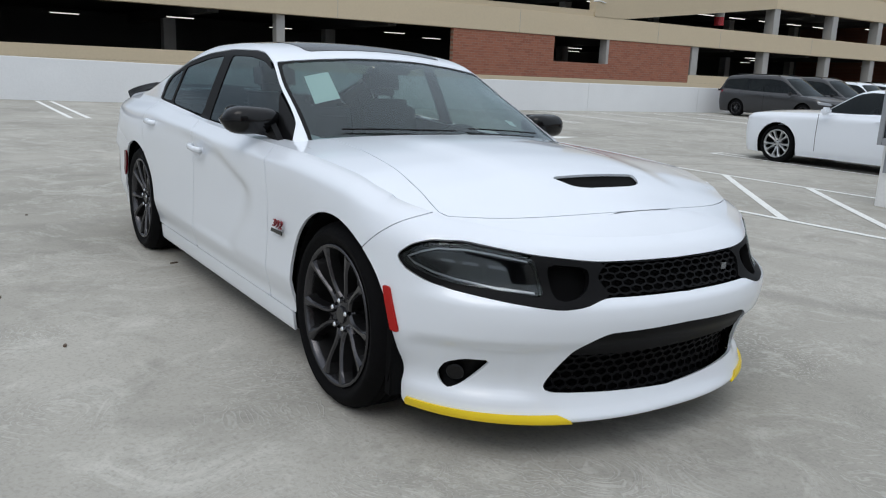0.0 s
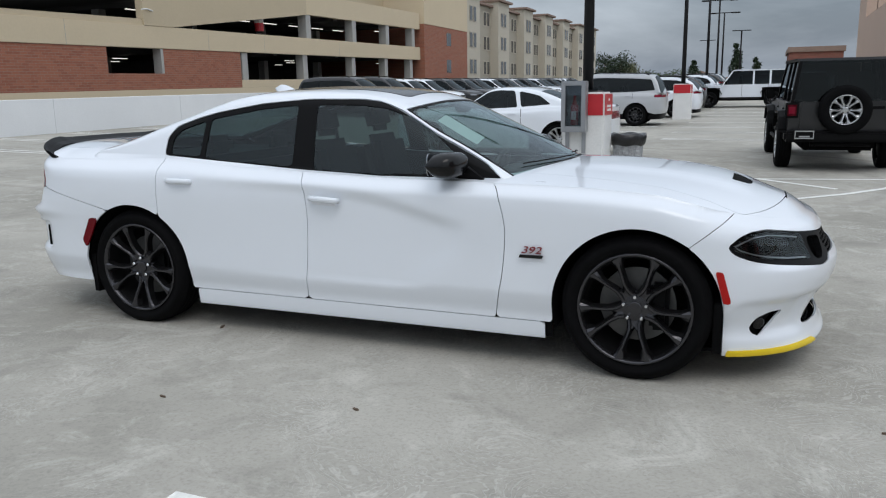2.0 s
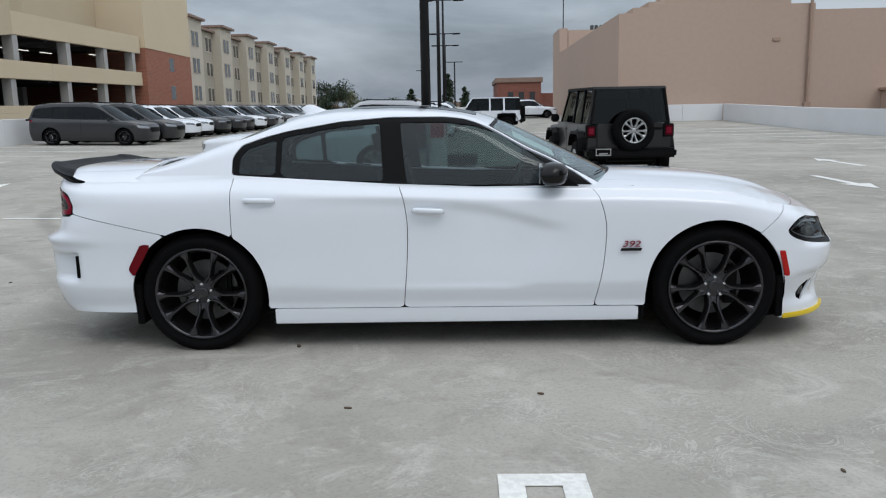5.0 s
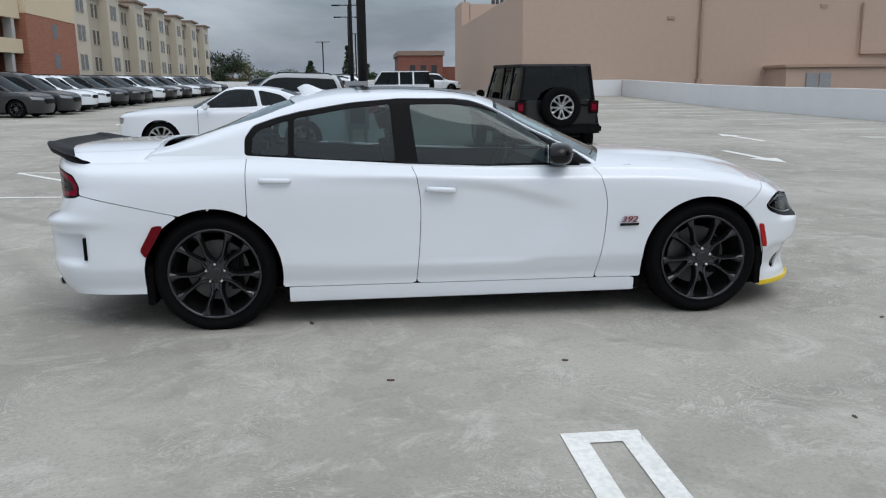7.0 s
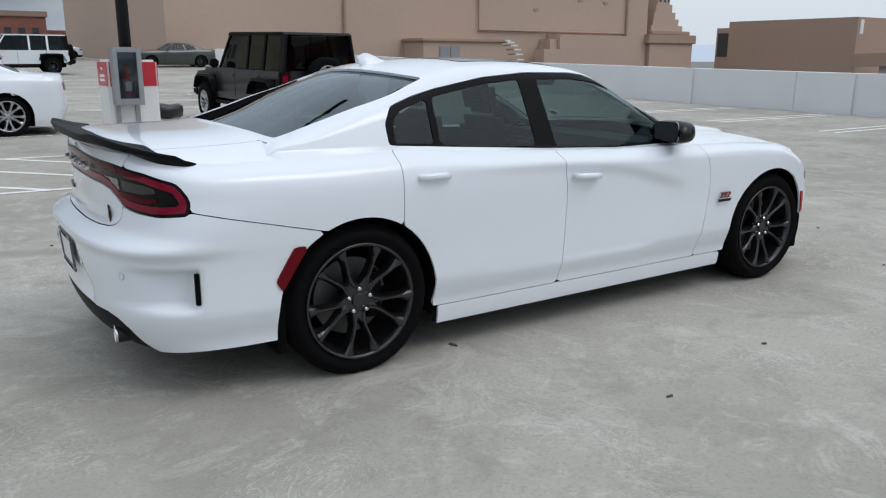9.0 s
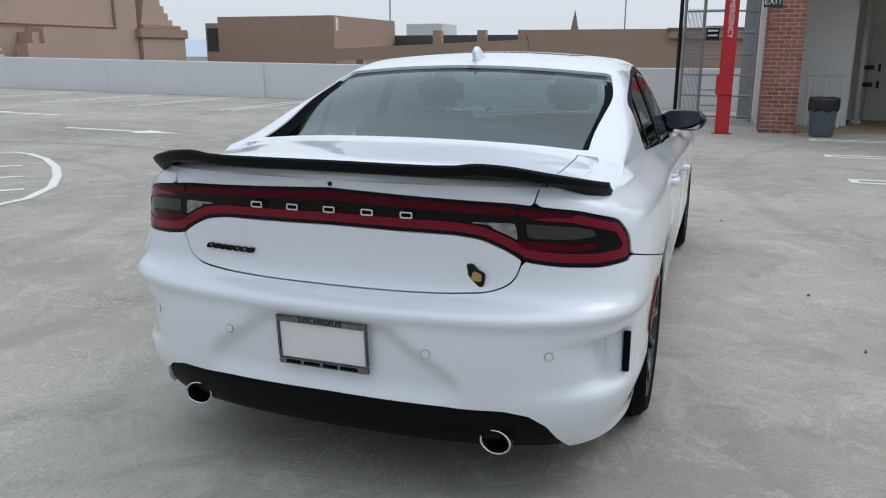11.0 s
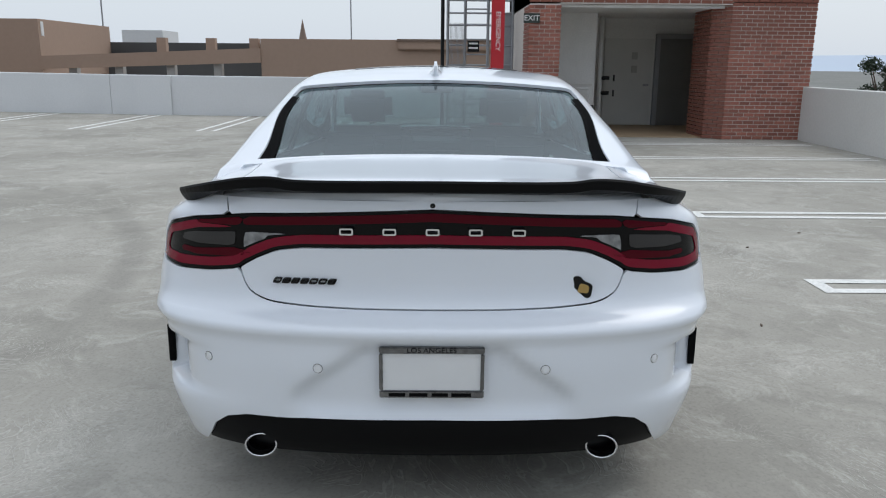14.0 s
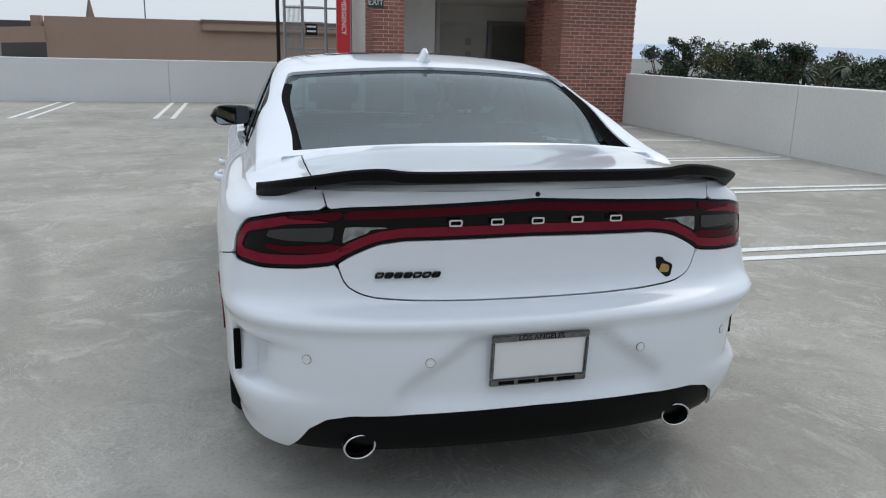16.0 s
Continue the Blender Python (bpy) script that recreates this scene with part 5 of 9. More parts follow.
[part("red_loop", SIDE.cut(f_loop_low, offset=-0.001, side=q, flange=0.004), M_REDLENS, lamp, "bright red lamp loop", smooth=True) for q in (1, -1)]
joined("dark_red_band", f_loop_up, M_REDDARK, "deep red upper lamp band", offset=-0.001, flange=0.004, parent=lamp)
f_clear = lambda p, tag: min(clear_poly(arc_r(tag[0]), p.z), lamp_tail(arc_r(tag[0]), p.z) - 0.047) if is_rear(tag) else -1
f_smoke = lambda p, tag: min(smoke_poly(arc_r(tag[0]), p.z), lamp_tail(arc_r(tag[0]), p.z) - 0.044) if is_rear(tag) else -1
f_mid = lambda p, tag: min(inside(rounded([(0.60, 0.912), (0.637, 0.916), (0.79, 0.902), (0.86, 0.906), (0.86, 0.888), (0.79, 0.882), (0.62, 0.888), (0.57, 0.905)], 0.006))(arc_r(tag[0]), p.z), lamp_split(p, tag)) if is_rear(tag) else -1
for s in (1, -1):
    part("reversing_lamp", SIDE.cut(f_clear, offset=-0.001, side=s, flange=0.003), mat("reversing_lens", (0.36, 0.37, 0.38), 0.2, 0.3, var=0.9, scale=28.0, dark=0.3) if s > 0 else bpy.data.materials["reversing_lens"], lamp, "clear silver reversing lamp", smooth=True)
    part("smoked_lamp", SIDE.cut(f_smoke, offset=-0.001, side=s, flange=0.003), mat("smoked_grey_lens", (0.034, 0.033, 0.033), 0.15, spec=0.4) if s > 0 else bpy.data.materials["smoked_grey_lens"], lamp, "smoked grey lamp insert", smooth=True)
    part("lamp_strip", SIDE.cut(f_mid, offset=-0.001, side=s, flange=0.003), M_REDDARK, lamp, "deep red strip", smooth=True)
# five plain chrome marks on the band and plain bars for the model badge
def outline_mark(w, h, t, lean, front, back):
    """A plain rounded ring, leaning like italic type."""
    bm = bmesh.new()
    outer = rounded([(-w, -h), (w, -h), (w, h), (-w, h)], 0.006, 3)
    hole = rounded([(-w + t, -h + t), (w - t, -h + t), (w - t, h - t), (-w + t, h - t)], 0.003, 3)
    lo = [bm.verts.new((x + lean * z, z, front)) for x, z in outer]
    hi = [bm.verts.new((x + lean * z, z, front)) for x, z in hole]
    bo = [bm.verts.new((x + lean * z, z, back)) for x, z in outer]
    bi = [bm.verts.new((x + lean * z, z, back)) for x, z in hole]
    n = len(lo)
    for i in range(n):
        j = (i + 1) % n
        bm.faces.new((lo[i], lo[j], hi[j], hi[i]))
        bm.faces.new((bo[i], bo[j], lo[j], lo[i]))
        bm.faces.new((hi[i], hi[j], bi[j], bi[i]))
    return bm


for k in range(5):
    y = 0.2575 - 0.12875 * k
    m = Matrix.Translation((-2.538, y, 0.984)) @ Matrix.Rotation(radians(-90), 4, "Z") @ Matrix.Rotation(radians(90), 4, "X")
    bm = outline_mark(0.0205, 0.0105, 0.0048, 0.0, 0.012, -0.004)
    bmesh.ops.transform(bm, matrix=m, verts=bm.verts)
    part("chrome_mark", bm, M_CHROME, lamp, "chrome badge mark")
for k in range(7):
    y = 0.476 - 0.0282 * k
    p, nrm = skin(-y, 0.822, 0.0, False)
    m = Matrix.Translation((p.x - 0.002, y, 0.822)) @ Matrix.Rotation(radians(-90), 4, "Z") @ Matrix.Rotation(radians(90), 4, "X")
    bm = outline_mark(0.0125, 0.0088, 0.0050, 0.45, 0.006, -0.006)
    if k in (1, 2, 3, 6):
        box(bm, -0.012, 0.012, -0.0022, 0.0022, -0.006, 0.006)
    bmesh.ops.transform(bm, matrix=m, verts=bm.verts)
    part("badge_mark", bm, M_CARBLACKGLOSS, CAR, "black badge mark")
p, nrm = skin(0.46, 0.805, 0.0, False)
m = Matrix.Translation((p.x - 0.001, -0.462, 0.805)) @ Matrix.Rotation(radians(-96), 4, "Z") @ Matrix.Rotation(radians(90), 4, "X")
eb = flat_patch("round_emblem", rounded([(-0.032, -0.03), (0.028, -0.034), (0.034, 0.01), (0.006, 0.02), (-0.006, 0.036), (-0.03, 0.034), (-0.022, 0.004)], 0.012, 4), m, M_CARBLACKGLOSS, CAR, 0.004, "small black and gold emblem")
flat_patch("emblem_inlay", rounded([(-0.014, -0.016), (0.02, -0.018), (0.022, 0.006), (-0.006, 0.014)], 0.008, 4), m @ Matrix.Translation((0, 0, 0.004)), mat("dull_gold", (0.45, 0.30, 0.10), 0.4, 0.4), eb, 0.002, "gold inlay")
# trunk camera, parking sensors, plate
bm = lathe(bmesh.new(), [(0.008, 0.0), (0.008, 0.004), (0.0005, 0.006)], 16, "x", (0, 0, 0))
bmesh.ops.transform(bm, matrix=Matrix.Translation((-2.533, 0, 1.062)) @ Matrix.Rotation(radians(180), 4, "Z"), verts=bm.verts)
part("rear_camera", bm, M_CARBLACKGLOSS, CAR, "small black camera eye")
for a, z in ((0.357, 0.578), (-0.357, 0.578), (0.745, 0.580), (-0.745, 0.580)):
    p, nrm = skin(a, z, 0.0005, False)
    bm = lathe(bmesh.new(), [(0.0135, -0.002), (0.0135, 0.0015), (0.0115, 0.0015), (0.0110, -0.001), (0.009, 0.0015), (0.0005, 0.002)], 20, "z")
    bmesh.ops.transform(bm, matrix=Matrix.Translation(p) @ nrm.to_track_quat("Z", "Y").to_matrix().to_4x4(), verts=bm.verts)
    part("parking_sensor", bm, M_PLATE, CAR, "round white parking sensor")
    bm = lathe(bmesh.new(), [(0.0150, -0.002), (0.0150, 0.001), (0.0135, 0.001)], 20, "z")
    bmesh.ops.transform(bm, matrix=Matrix.Translation(p) @ nrm.to_track_quat("Z", "Y").to_matrix().to_4x4(), verts=bm.verts)
    part("sensor_ring", bm, M_REFLECT, CAR)
PL = new("license_plate_frame")
PL.parent = CAR
PL["label"] = "chrome plate frame, dark reflections painted in, with a blank white plate"
PL.matrix_basis = Matrix.Translation((-2.617, 0, 0.570)) @ Matrix.Rotation(radians(-90), 4, "Z") @ Matrix.Rotation(radians(90), 4, "X") @ Matrix.Rotation(radians(4), 4, "X")
boxed("plate", -0.150, 0.150, -0.074, 0.074, 0.0, 0.004, M_PLATE, PL, "blank white plate insert", 0.001)
bm = bmesh.new()
for x0, x1, y0, y1 in ((-0.158, 0.158, 0.062, 0.084), (-0.158, 0.158, -0.084, -0.060), (-0.158, -0.147, -0.06, 0.062), (0.147, 0.158, -0.06, 0.062)):
    box(bm, x0, x1, y0, y1, 0.0, 0.011, 0.003)
# dark reflections are put into the chrome as mottled colour
part("frame", bm, mat("chrome_painted_reflections", (0.22, 0.225, 0.235), 0.18, 0.95, var=0.6, scale=60.0, dark=0.3), PL, "chrome plate frame with dark reflections painted in")
text_mesh("frame_lettering", "LOS ANGELES", 0.021, M_SHELL, Matrix.Translation((0, 0.0735, 0.0115)), PL, 0.0006, stretch=1.15)
for k, (x, w) in enumerate(((-0.105, 0.05), (-0.04, 0.055), (0.025, 0.05), (0.09, 0.06))):
    boxed("frame_bar", x - w / 2, x + w / 2, -0.078, -0.067, 0.011, 0.0122, M_SHELL, PL)

# diffuser and exhaust
diff = joined("rear_diffuser", lambda p, tag: min(diff_poly(arc_r(tag[0]), p.z) - 0.001, AX_R - ARCH - p.x - 0.02) if is_rear(tag) else -1, M_TRIM, "satin black rear diffuser", offset=-0.012, flange=0.02)
bm = bmesh.new()
prev = None
for i in range(33):
    y = -0.74 + 1.48 * i / 32
    xr = -2.50 + 0.16 * (abs(y) / 0.74) ** 4
    row = [bm.verts.new(q) for q in ((xr, y, 0.30), (xr + 0.05, y, 0.235), (xr + 0.35, y, 0.20), (-1.95, y, 0.21))]
    if prev:
        for k in range(3):
            bm.faces.new((prev[k], row[k], row[k + 1], prev[k + 1]))
    prev = row
bmesh.ops.recalc_face_normals(bm, faces=bm.faces)
part("diffuser_floor", bm, M_TRIM, diff)
for s in (1, -1):
    tip = new("exhaust_tip")
    tip.parent = CAR
    tip["label"] = "oval chrome exhaust tip"
    tip.matrix_basis = Matrix.Translation((-2.540, 0.543 * s, 0.287)) @ Matrix.Rotation(radians(180 + 6 * s), 4, "Z") @ Matrix.Diagonal((1, 0.95, 0.76, 1))
    bm = lathe(bmesh.new(), [(0.050, -0.12), (0.052, -0.02), (0.0535, 0.0), (0.051, 0.003), (0.0475, 0.0), (0.046, -0.03), (0.044, -0.16)], 36, "x")
    bmesh.ops.recalc_face_normals(bm, faces=bm.faces)
    # sleeve is much darker than the chrome ring
    part("tip_sleeve", bm, mat("dark_sleeve_steel", (0.035, 0.035, 0.038), 0.35, 0.8) if s > 0 else bpy.data.materials["dark_sleeve_steel"], tip, "dark steel sleeve", smooth=True)
    bm = lathe(bmesh.new(), [(0.0538, -0.006), (0.0545, 0.001), (0.0515, 0.005), (0.0470, 0.001), (0.0462, -0.012)], 36, "x")
    bmesh.ops.recalc_face_normals(bm, faces=bm.faces)
    part("tip_ring", bm, M_CHROME, tip, "bright chrome ring", smooth=True)
    bm = lathe(bmesh.new(), [(0.0455, -0.03), (0.0445, -0.15), (0.0005, -0.15)], 24, "x")
    part("tip_bore", bm, M_SHELL, tip, "black bore")
    hang = box(bmesh.new(), -2.455, -2.36, 0.540 * s - 0.085, 0.540 * s + 0.085, 0.255, 0.345, 0.02)
    part("exhaust_surround", hang, M_TRIM, CAR)

# spoiler
bm = bmesh.new()
prev = None
top_of = curve([(0.0, 1.145), (0.34, 1.143), (0.41, 1.144), (0.48, 1.151), (0.55, 1.146), (0.65, 1.127), (0.75, 1.101), (0.82, 1.078)])
back_of = curve([(0.0, -2.600), (0.3, -2.592), (0.5, -2.565), (0.65, -2.505), (0.76, -2.41), (0.83, -2.30), (0.86, -2.22)])
for i in range(81):
    y = -0.82 + 1.64 * i / 80
    ay = abs(y)
    zt, xb = top_of(ay), back_of(ay)
    end = sstep(0.60, 0.82, ay)
    base = 1.108 - 0.062 * end - 0.010 * ay
    wide = 0.15 - 0.05 * end
    row = [bm.verts.new(q) for q in ((xb + wide, y, base + 0.004), (xb + wide * 0.55, y, base + (zt - base) * 0.45), (xb + 0.02, y, zt - 0.002), (xb + 0.006, y, zt), (xb, y, zt - 0.006), (xb + 0.012, y, zt - 0.034 + 0.014 * end), (xb + 0.05, y, base - 0.006), (xb + wide, y, base - 0.012))]
    if prev:
        for k in range(8):
            bm.faces.new((prev[k], prev[(k + 1) % 8], row[(k + 1) % 8], row[k]))
    else:
        bm.faces.new(row)
    prev = row
bm.faces.new(list(reversed(prev)))
bmesh.ops.recalc_face_normals(bm, faces=bm.faces)
part("spoiler", bm, M_TRIM, CAR, "satin black trunk spoiler")

# side vents, handles, mirrors
for s in (1, -1):
    d_f, d_r = fdoor[0 if s > 0 else 1], rdoor[0 if s > 0 else 1]
    bm = box(bmesh.new(), -2.2800, -2.262, -0.908, -0.886, 0.466, 0.600, 0.002, Matrix.Diagonal((1, s, 1, 1)))
    bmesh.ops.recalc_face_normals(bm, faces=bm.faces)
    part("bumper_vent", bm, M_SHELL, CAR, "black slit in the bumper corner")
    for door, x0, z0, tilt in ((d_f, -0.158, 0.838, 3.0), (d_r, -1.147, 0.912, 1.0)):
        yy = -s_half(z0) - 0.002
        h = new("door_handle")
        h.parent = door
        h.matrix_basis = Matrix.Diagonal((1, s, 1, 1)) @ Matrix.Translation((x0, yy, z0)) @ Matrix.Rotation(radians(tilt), 4, "Y")
        bm = bmesh.new()
        ring(bm, [(-0.085, 0.012, 0.006), (-0.078, -0.016, 0.008), (-0.04, -0.026, 0.009), (0.04, -0.026, 0.009), (0.078, -0.018, 0.008), (0.088, 0.010, 0.006)], 0.013, 10)
        for v in bm.verts:
            v.co.z = 0.008 + (v.co.z - 0.008) * 1.25
        part("grip", bm, M_CARWHITE, h, "white pull handle", smooth=True)
        # flat patch; the finger hollow's shade is put into its darker white
        bm = prism(bmesh.new(), rounded([(-0.075, -0.026), (0.075, -0.026), (0.07, -0.004), (-0.07, -0.004)], 0.015, 4), "y", 0.004, -0.001)
        part("finger_recess", bm, mat("shaded_white_recess", (0.72, 0.735, 0.76), 0.4) if "shaded_white_recess" not in bpy.data.materials else bpy.data.materials["shaded_white_recess"], h)
    mir = new("side_mirror")
    mir.parent = CAR
    mir["label"] = "gloss black side mirror"
    mir.matrix_basis = Matrix.Diagonal((1, s, 1, 1)) @ Matrix.Translation((0.565, -0.905, 1.048)) @ Matrix.Rotation(radians(-8), 4, "Z") @ Matrix.Diagonal((1.08, 1.14, 1.2, 1))
    bm = bmesh.new()
    prev = None
    for i in range(13):
        t = i / 12
        y = 0.115 - 0.235 * t
        hz = 0.060 * (1 - 0.55 * abs(2 * t - 0.9) ** 4) * (0.82 + 0.18 * t) * (0.35 if i == 12 else 1)
        dx = 0.088 * (1 - 0.75 * abs(2 * t - 1) ** 3) * (0.3 if i == 12 else 1)
        row = []
        for k in range(16):
            a = 2 * math.pi * k / 16
            c, q = math.cos(a), math.sin(a)
            x = (dx if c > 0 else 0.055) * math.copysign(abs(c) ** 0.7, c)
            row.append(bm.verts.new((x, y, hz * math.copysign(abs(q) ** 0.75, q) - 0.004 * t)))
        if prev:
            for k in range(16):
                bm.faces.new((prev[k], prev[(k + 1) % 16], row[(k + 1) % 16], row[k]))
        else:
            bm.faces.new(row)
        prev = row
    bm.faces.new(list(reversed(prev)))
    bmesh.ops.recalc_face_normals(bm, faces=bm.faces)
    part("mirror_shell", bm, M_CARBLACKGLOSS, mir, smooth=True)
    bm = prism(bmesh.new(), rounded([(-0.095, -0.045), (0.085, -0.042), (0.088, 0.046), (-0.09, 0.050)], 0.025, 5), "x", -0.0565, -0.062)
    part("mirror_glass", bm, M_MIRRORGLASS, mir, "mirror glass")
    bm = bmesh.new()
    ring(bm, [(0.03, 0.21, -0.06), (0.02, 0.15, -0.052), (0.01, 0.09, -0.04)], 0.022, 8)
    part("mirror_arm", bm, M_TRIM, mir)
    bm = prism(bmesh.new(), [(0.60, 0.968), (0.60, 1.062), (0.70, 0.99), (0.74, 0.962)], "y", -0.805, -0.835)
    bmesh.ops.transform(bm, matrix=Matrix.Diagonal((1, s, 1, 1)), verts=bm.verts)
    bmesh.ops.recalc_face_normals(bm, faces=bm.faces)
    part("mirror_sail", bm, M_TRIM, CAR, "black mirror sail panel")

# fender badge: engine number in red, a plain bar below it
for s, turn in ((1, 0), (-1, 180)):
    m = Matrix.Translation((1.022, -0.9535 * s, 0.632)) @ Matrix.Rotation(radians(turn), 4, "Z") @ Matrix.Rotation(radians(90), 4, "X")
    text_mesh("engine_number", "392", 0.050, mat("badge_red", (0.20, 0.012, 0.02), 0.4), m, CAR, 0.004, shear=0.25, stretch=1.4, label="red engine number badge")
    flat_patch("badge_bar", [(-0.062, -0.008), (0.058, -0.008), (0.064, 0.008), (-0.056, 0.008)], m @ Matrix.Translation((0, -0.031, 0)), M_CARBLACKGLOSS, CAR, 0.004, "dark badge bar")

# roof fin, wipers, screen papers
bm = bmesh.new()
prev = None
for i in range(15):
    t = i / 14
    x = -0.86 - 0.17 * t
    h = 0.058 * sstep(0.0, 0.75, t) * (1 - 0.25 * sstep(0.75, 1.0, t)) + 0.004
    w = 0.028 * (1 - (2 * t - 0.9) ** 4 * 0.5) + 0.006
    zb = s_roof(x) - 0.004
    row = [bm.verts.new(q) for q in ((x, -w, zb), (x - 0.01 * t, -w * 0.45, zb + h * 0.35), (x - 0.03 * t, -0.006, zb + h), (x - 0.03 * t, 0.006, zb + h), (x - 0.01 * t, w * 0.45, zb + h * 0.35), (x, w, zb))]
    if prev:
        for k in range(5):
            bm.faces.new((prev[k], prev[k + 1], row[k + 1], row[k]))
    else:
        bm.faces.new(row)
    prev = row
bm.faces.new(list(reversed(prev)))
bmesh.ops.recalc_face_normals(bm, faces=bm.faces)
part("roof_fin", bm, M_CARWHITE, CAR, "white shark-fin antenna", smooth=True)


def on_screen(x, y, lift):
    e = 0.01
    p = Vector((x, y, roof_z(x, y)))
    n = Vector((x + e, y, roof_z(x + e, y))) - p
    t = Vector((x, y + e, roof_z(x, y + e))) - p
    nn = n.cross(t).normalized()
    return p + nn * lift, nn


for y0, x0, y1, x1 in ((-0.58, 0.868, -0.04, 0.995), (0.05, 0.985, 0.56, 0.875)):
    bm = bmesh.new()
    pts = []
    for k in range(9):
        t = k / 8
        y = y0 + (y1 - y0) * t
        x = 1.0 - 0.36 * y * y - 0.02 * (1 - t) + 0.012
        pts.append(on_screen(x, y, 0.009)[0])
    ring(bm, pts, 0.0035, 6)
    part("wiper", bm, M_TRIM, CAR, "black wiper blade")
bm = bmesh.new()
vs4 = [[bm.verts.new(on_screen(0.37 + 0.25 * i / 6, -0.60 + 0.135 * j / 3 + 0.05 * (1 - i / 6), -0.012)[0]) for j in range(4)] for i in range(7)]
for i in range(6):
    for j in range(3):
        bm.faces.new((vs4[i][j], vs4[i + 1][j], vs4[i + 1][j + 1], vs4[i][j + 1]))
part("window_sticker", bm, M_PAPER, CAR, "white paper price sheet behind the windshield")
bm = bmesh.new()
vs4 = [[bm.verts.new(on_screen(0.80 + 0.05 * i, 0.43 + 0.05 * j, -0.010)[0]) for j in range(2)] for i in range(2)]
bm.faces.new((vs4[0][0], vs4[1][0], vs4[1][1], vs4[0][1]))
part("small_sticker", bm, M_PAPER, CAR, "small white sticker")

# wheels and arch liners
for ax, s in ((AX_F, 1), (AX_F, -1), (AX_R, 1), (AX_R, -1)):
    m = Matrix.Translation((ax, -0.812 * s, HUB_Z)) @ Matrix.Rotation(radians(0 if s > 0 else 180), 4, "Z")
    wheel(CAR, m, 0.364, 0.245, 0.276, 5, M_RIM)
    bm = bmesh.new()
    prev = None
    for k in range(19):
        a = radians(-18 + 216 * k / 18)
        row = [bm.verts.new((ax + (ARCH + 0.006) * math.cos(a), y * s, HUB_Z - 0.005 + (ARCH + 0.006) * math.sin(a))) for y in (-0.905, -0.60)]
        if prev:
            bm.faces.new((prev[0], row[0], row[1], prev[1]))
        prev = row
    part("arch_liner", bm, M_SHELL, CAR, "black wheel arch liner", smooth=True)
    # mud flap behind the opening
    fx = ax - ARCH + 0.01 if ax < 0 else ax + ARCH - 0.03
    part("arch_flap", box(bmesh.new(), fx - 0.012, fx + 0.03, min(-0.90 * s, -0.66 * s), max(-0.90 * s, -0.66 * s), 0.175, 0.42, 0.005), M_SHELL, CAR)
part("underbody", box(bmesh.new(), -2.3, 2.2, -0.62, 0.62, 0.185, 0.50, 0.05), M_SHELL, CAR, "black underbody")
bm = bmesh.new()
low_rim = [r[3][0] for r, u in zip(SIDE.pts, us) if u > 2.05]
tray = [(p.x - 0.03, p.y * 0.96) for p in low_rim] + [(p.x - 0.03, -p.y * 0.96) for p in reversed(low_rim[:-1])]
prism(bm, tray, "z", 0.165, 0.180)
part("front_tray", bm, M_SHELL, CAR, "black tray behind the front lip")
part("sill_floor", box(bmesh.new(), -1.10, 1.10, -0.87, 0.87, 0.19, 0.30, 0.02), M_SHELL, CAR)


# cabin inside
def seat(x, y, w, rake=14):
    st = new("seat")
    st.parent = CAR
    st["label"] = "black seat with headrest"
    st.matrix_basis = Matrix.Translation((x, y, 0.0))
    part("cushion", box(bmesh.new(), -0.22, 0.32, -w / 2, w / 2, 0.40, 0.58, 0.05), M_SEAT, st)
    m = Matrix.Translation((-0.18, 0, 0.56)) @ Matrix.Rotation(radians(-rake), 4, "Y")
    part("backrest", box(bmesh.new(), -0.09, 0.05, -w / 2 + 0.01, w / 2 - 0.01, -0.05, 0.60, 0.06, m), M_SEAT, st)
    part("headrest", box(bmesh.new(), -0.07, 0.03, -0.13, 0.13, 0.625, 0.80, 0.04, m), M_SEAT, st)


seat(-0.10, -0.37, 0.50)
seat(-0.10, 0.37, 0.50)
bench = new("rear_bench")
bench.parent = CAR
bench["label"] = "black rear bench with two headrests"
part("cushion", box(bmesh.new(), -1.20, -0.62, -0.64, 0.64, 0.40, 0.58, 0.05), M_SEAT, bench)
part("backrest", box(bmesh.new(), -1.32, -1.14, -0.64, 0.64, 0.50, 1.04, 0.06), M_SEAT, bench)
for y in (-0.36, 0.36):
    part("headrest", box(bmesh.new(), -1.36, -1.24, y - 0.13, y + 0.13, 1.03, 1.16, 0.04), M_SEAT, bench)
part("dashboard", box(bmesh.new(), 0.52, 1.0, -0.74, 0.74, 0.60, 0.955, 0.06), M_SEAT, CAR, "black dashboard")
part("rear_shelf", box(bmesh.new(), -1.95, -1.22, -0.66, 0.66, 0.98, 1.035, 0.02), M_SEAT, CAR, "black parcel shelf")
part("cabin_floor", box(bmesh.new(), -1.4, 1.0, -0.80, 0.80, 0.32, 0.40, 0.02), M_SHELL, CAR)
bm = bmesh.new()
ring(bm, [(0.40 + 0.08 * math.sin(a), 0.37 + 0.185 * math.cos(a), 0.86 + 0.165 * math.sin(a)) for a in [2 * math.pi * k / 24 for k in range(25)]], 0.016, 8, cap=False)
box(bm, 0.40, 0.55, 0.30, 0.44, 0.82, 0.88, 0.02)
part("steering_wheel", bm, M_SEAT, CAR, "black steering wheel", smooth=True)
part("inside_mirror", box(bmesh.new(), 0.30, 0.33, -0.11, 0.11, 1.29, 1.345, 0.012), M_SEAT, CAR, "black inside mirror")
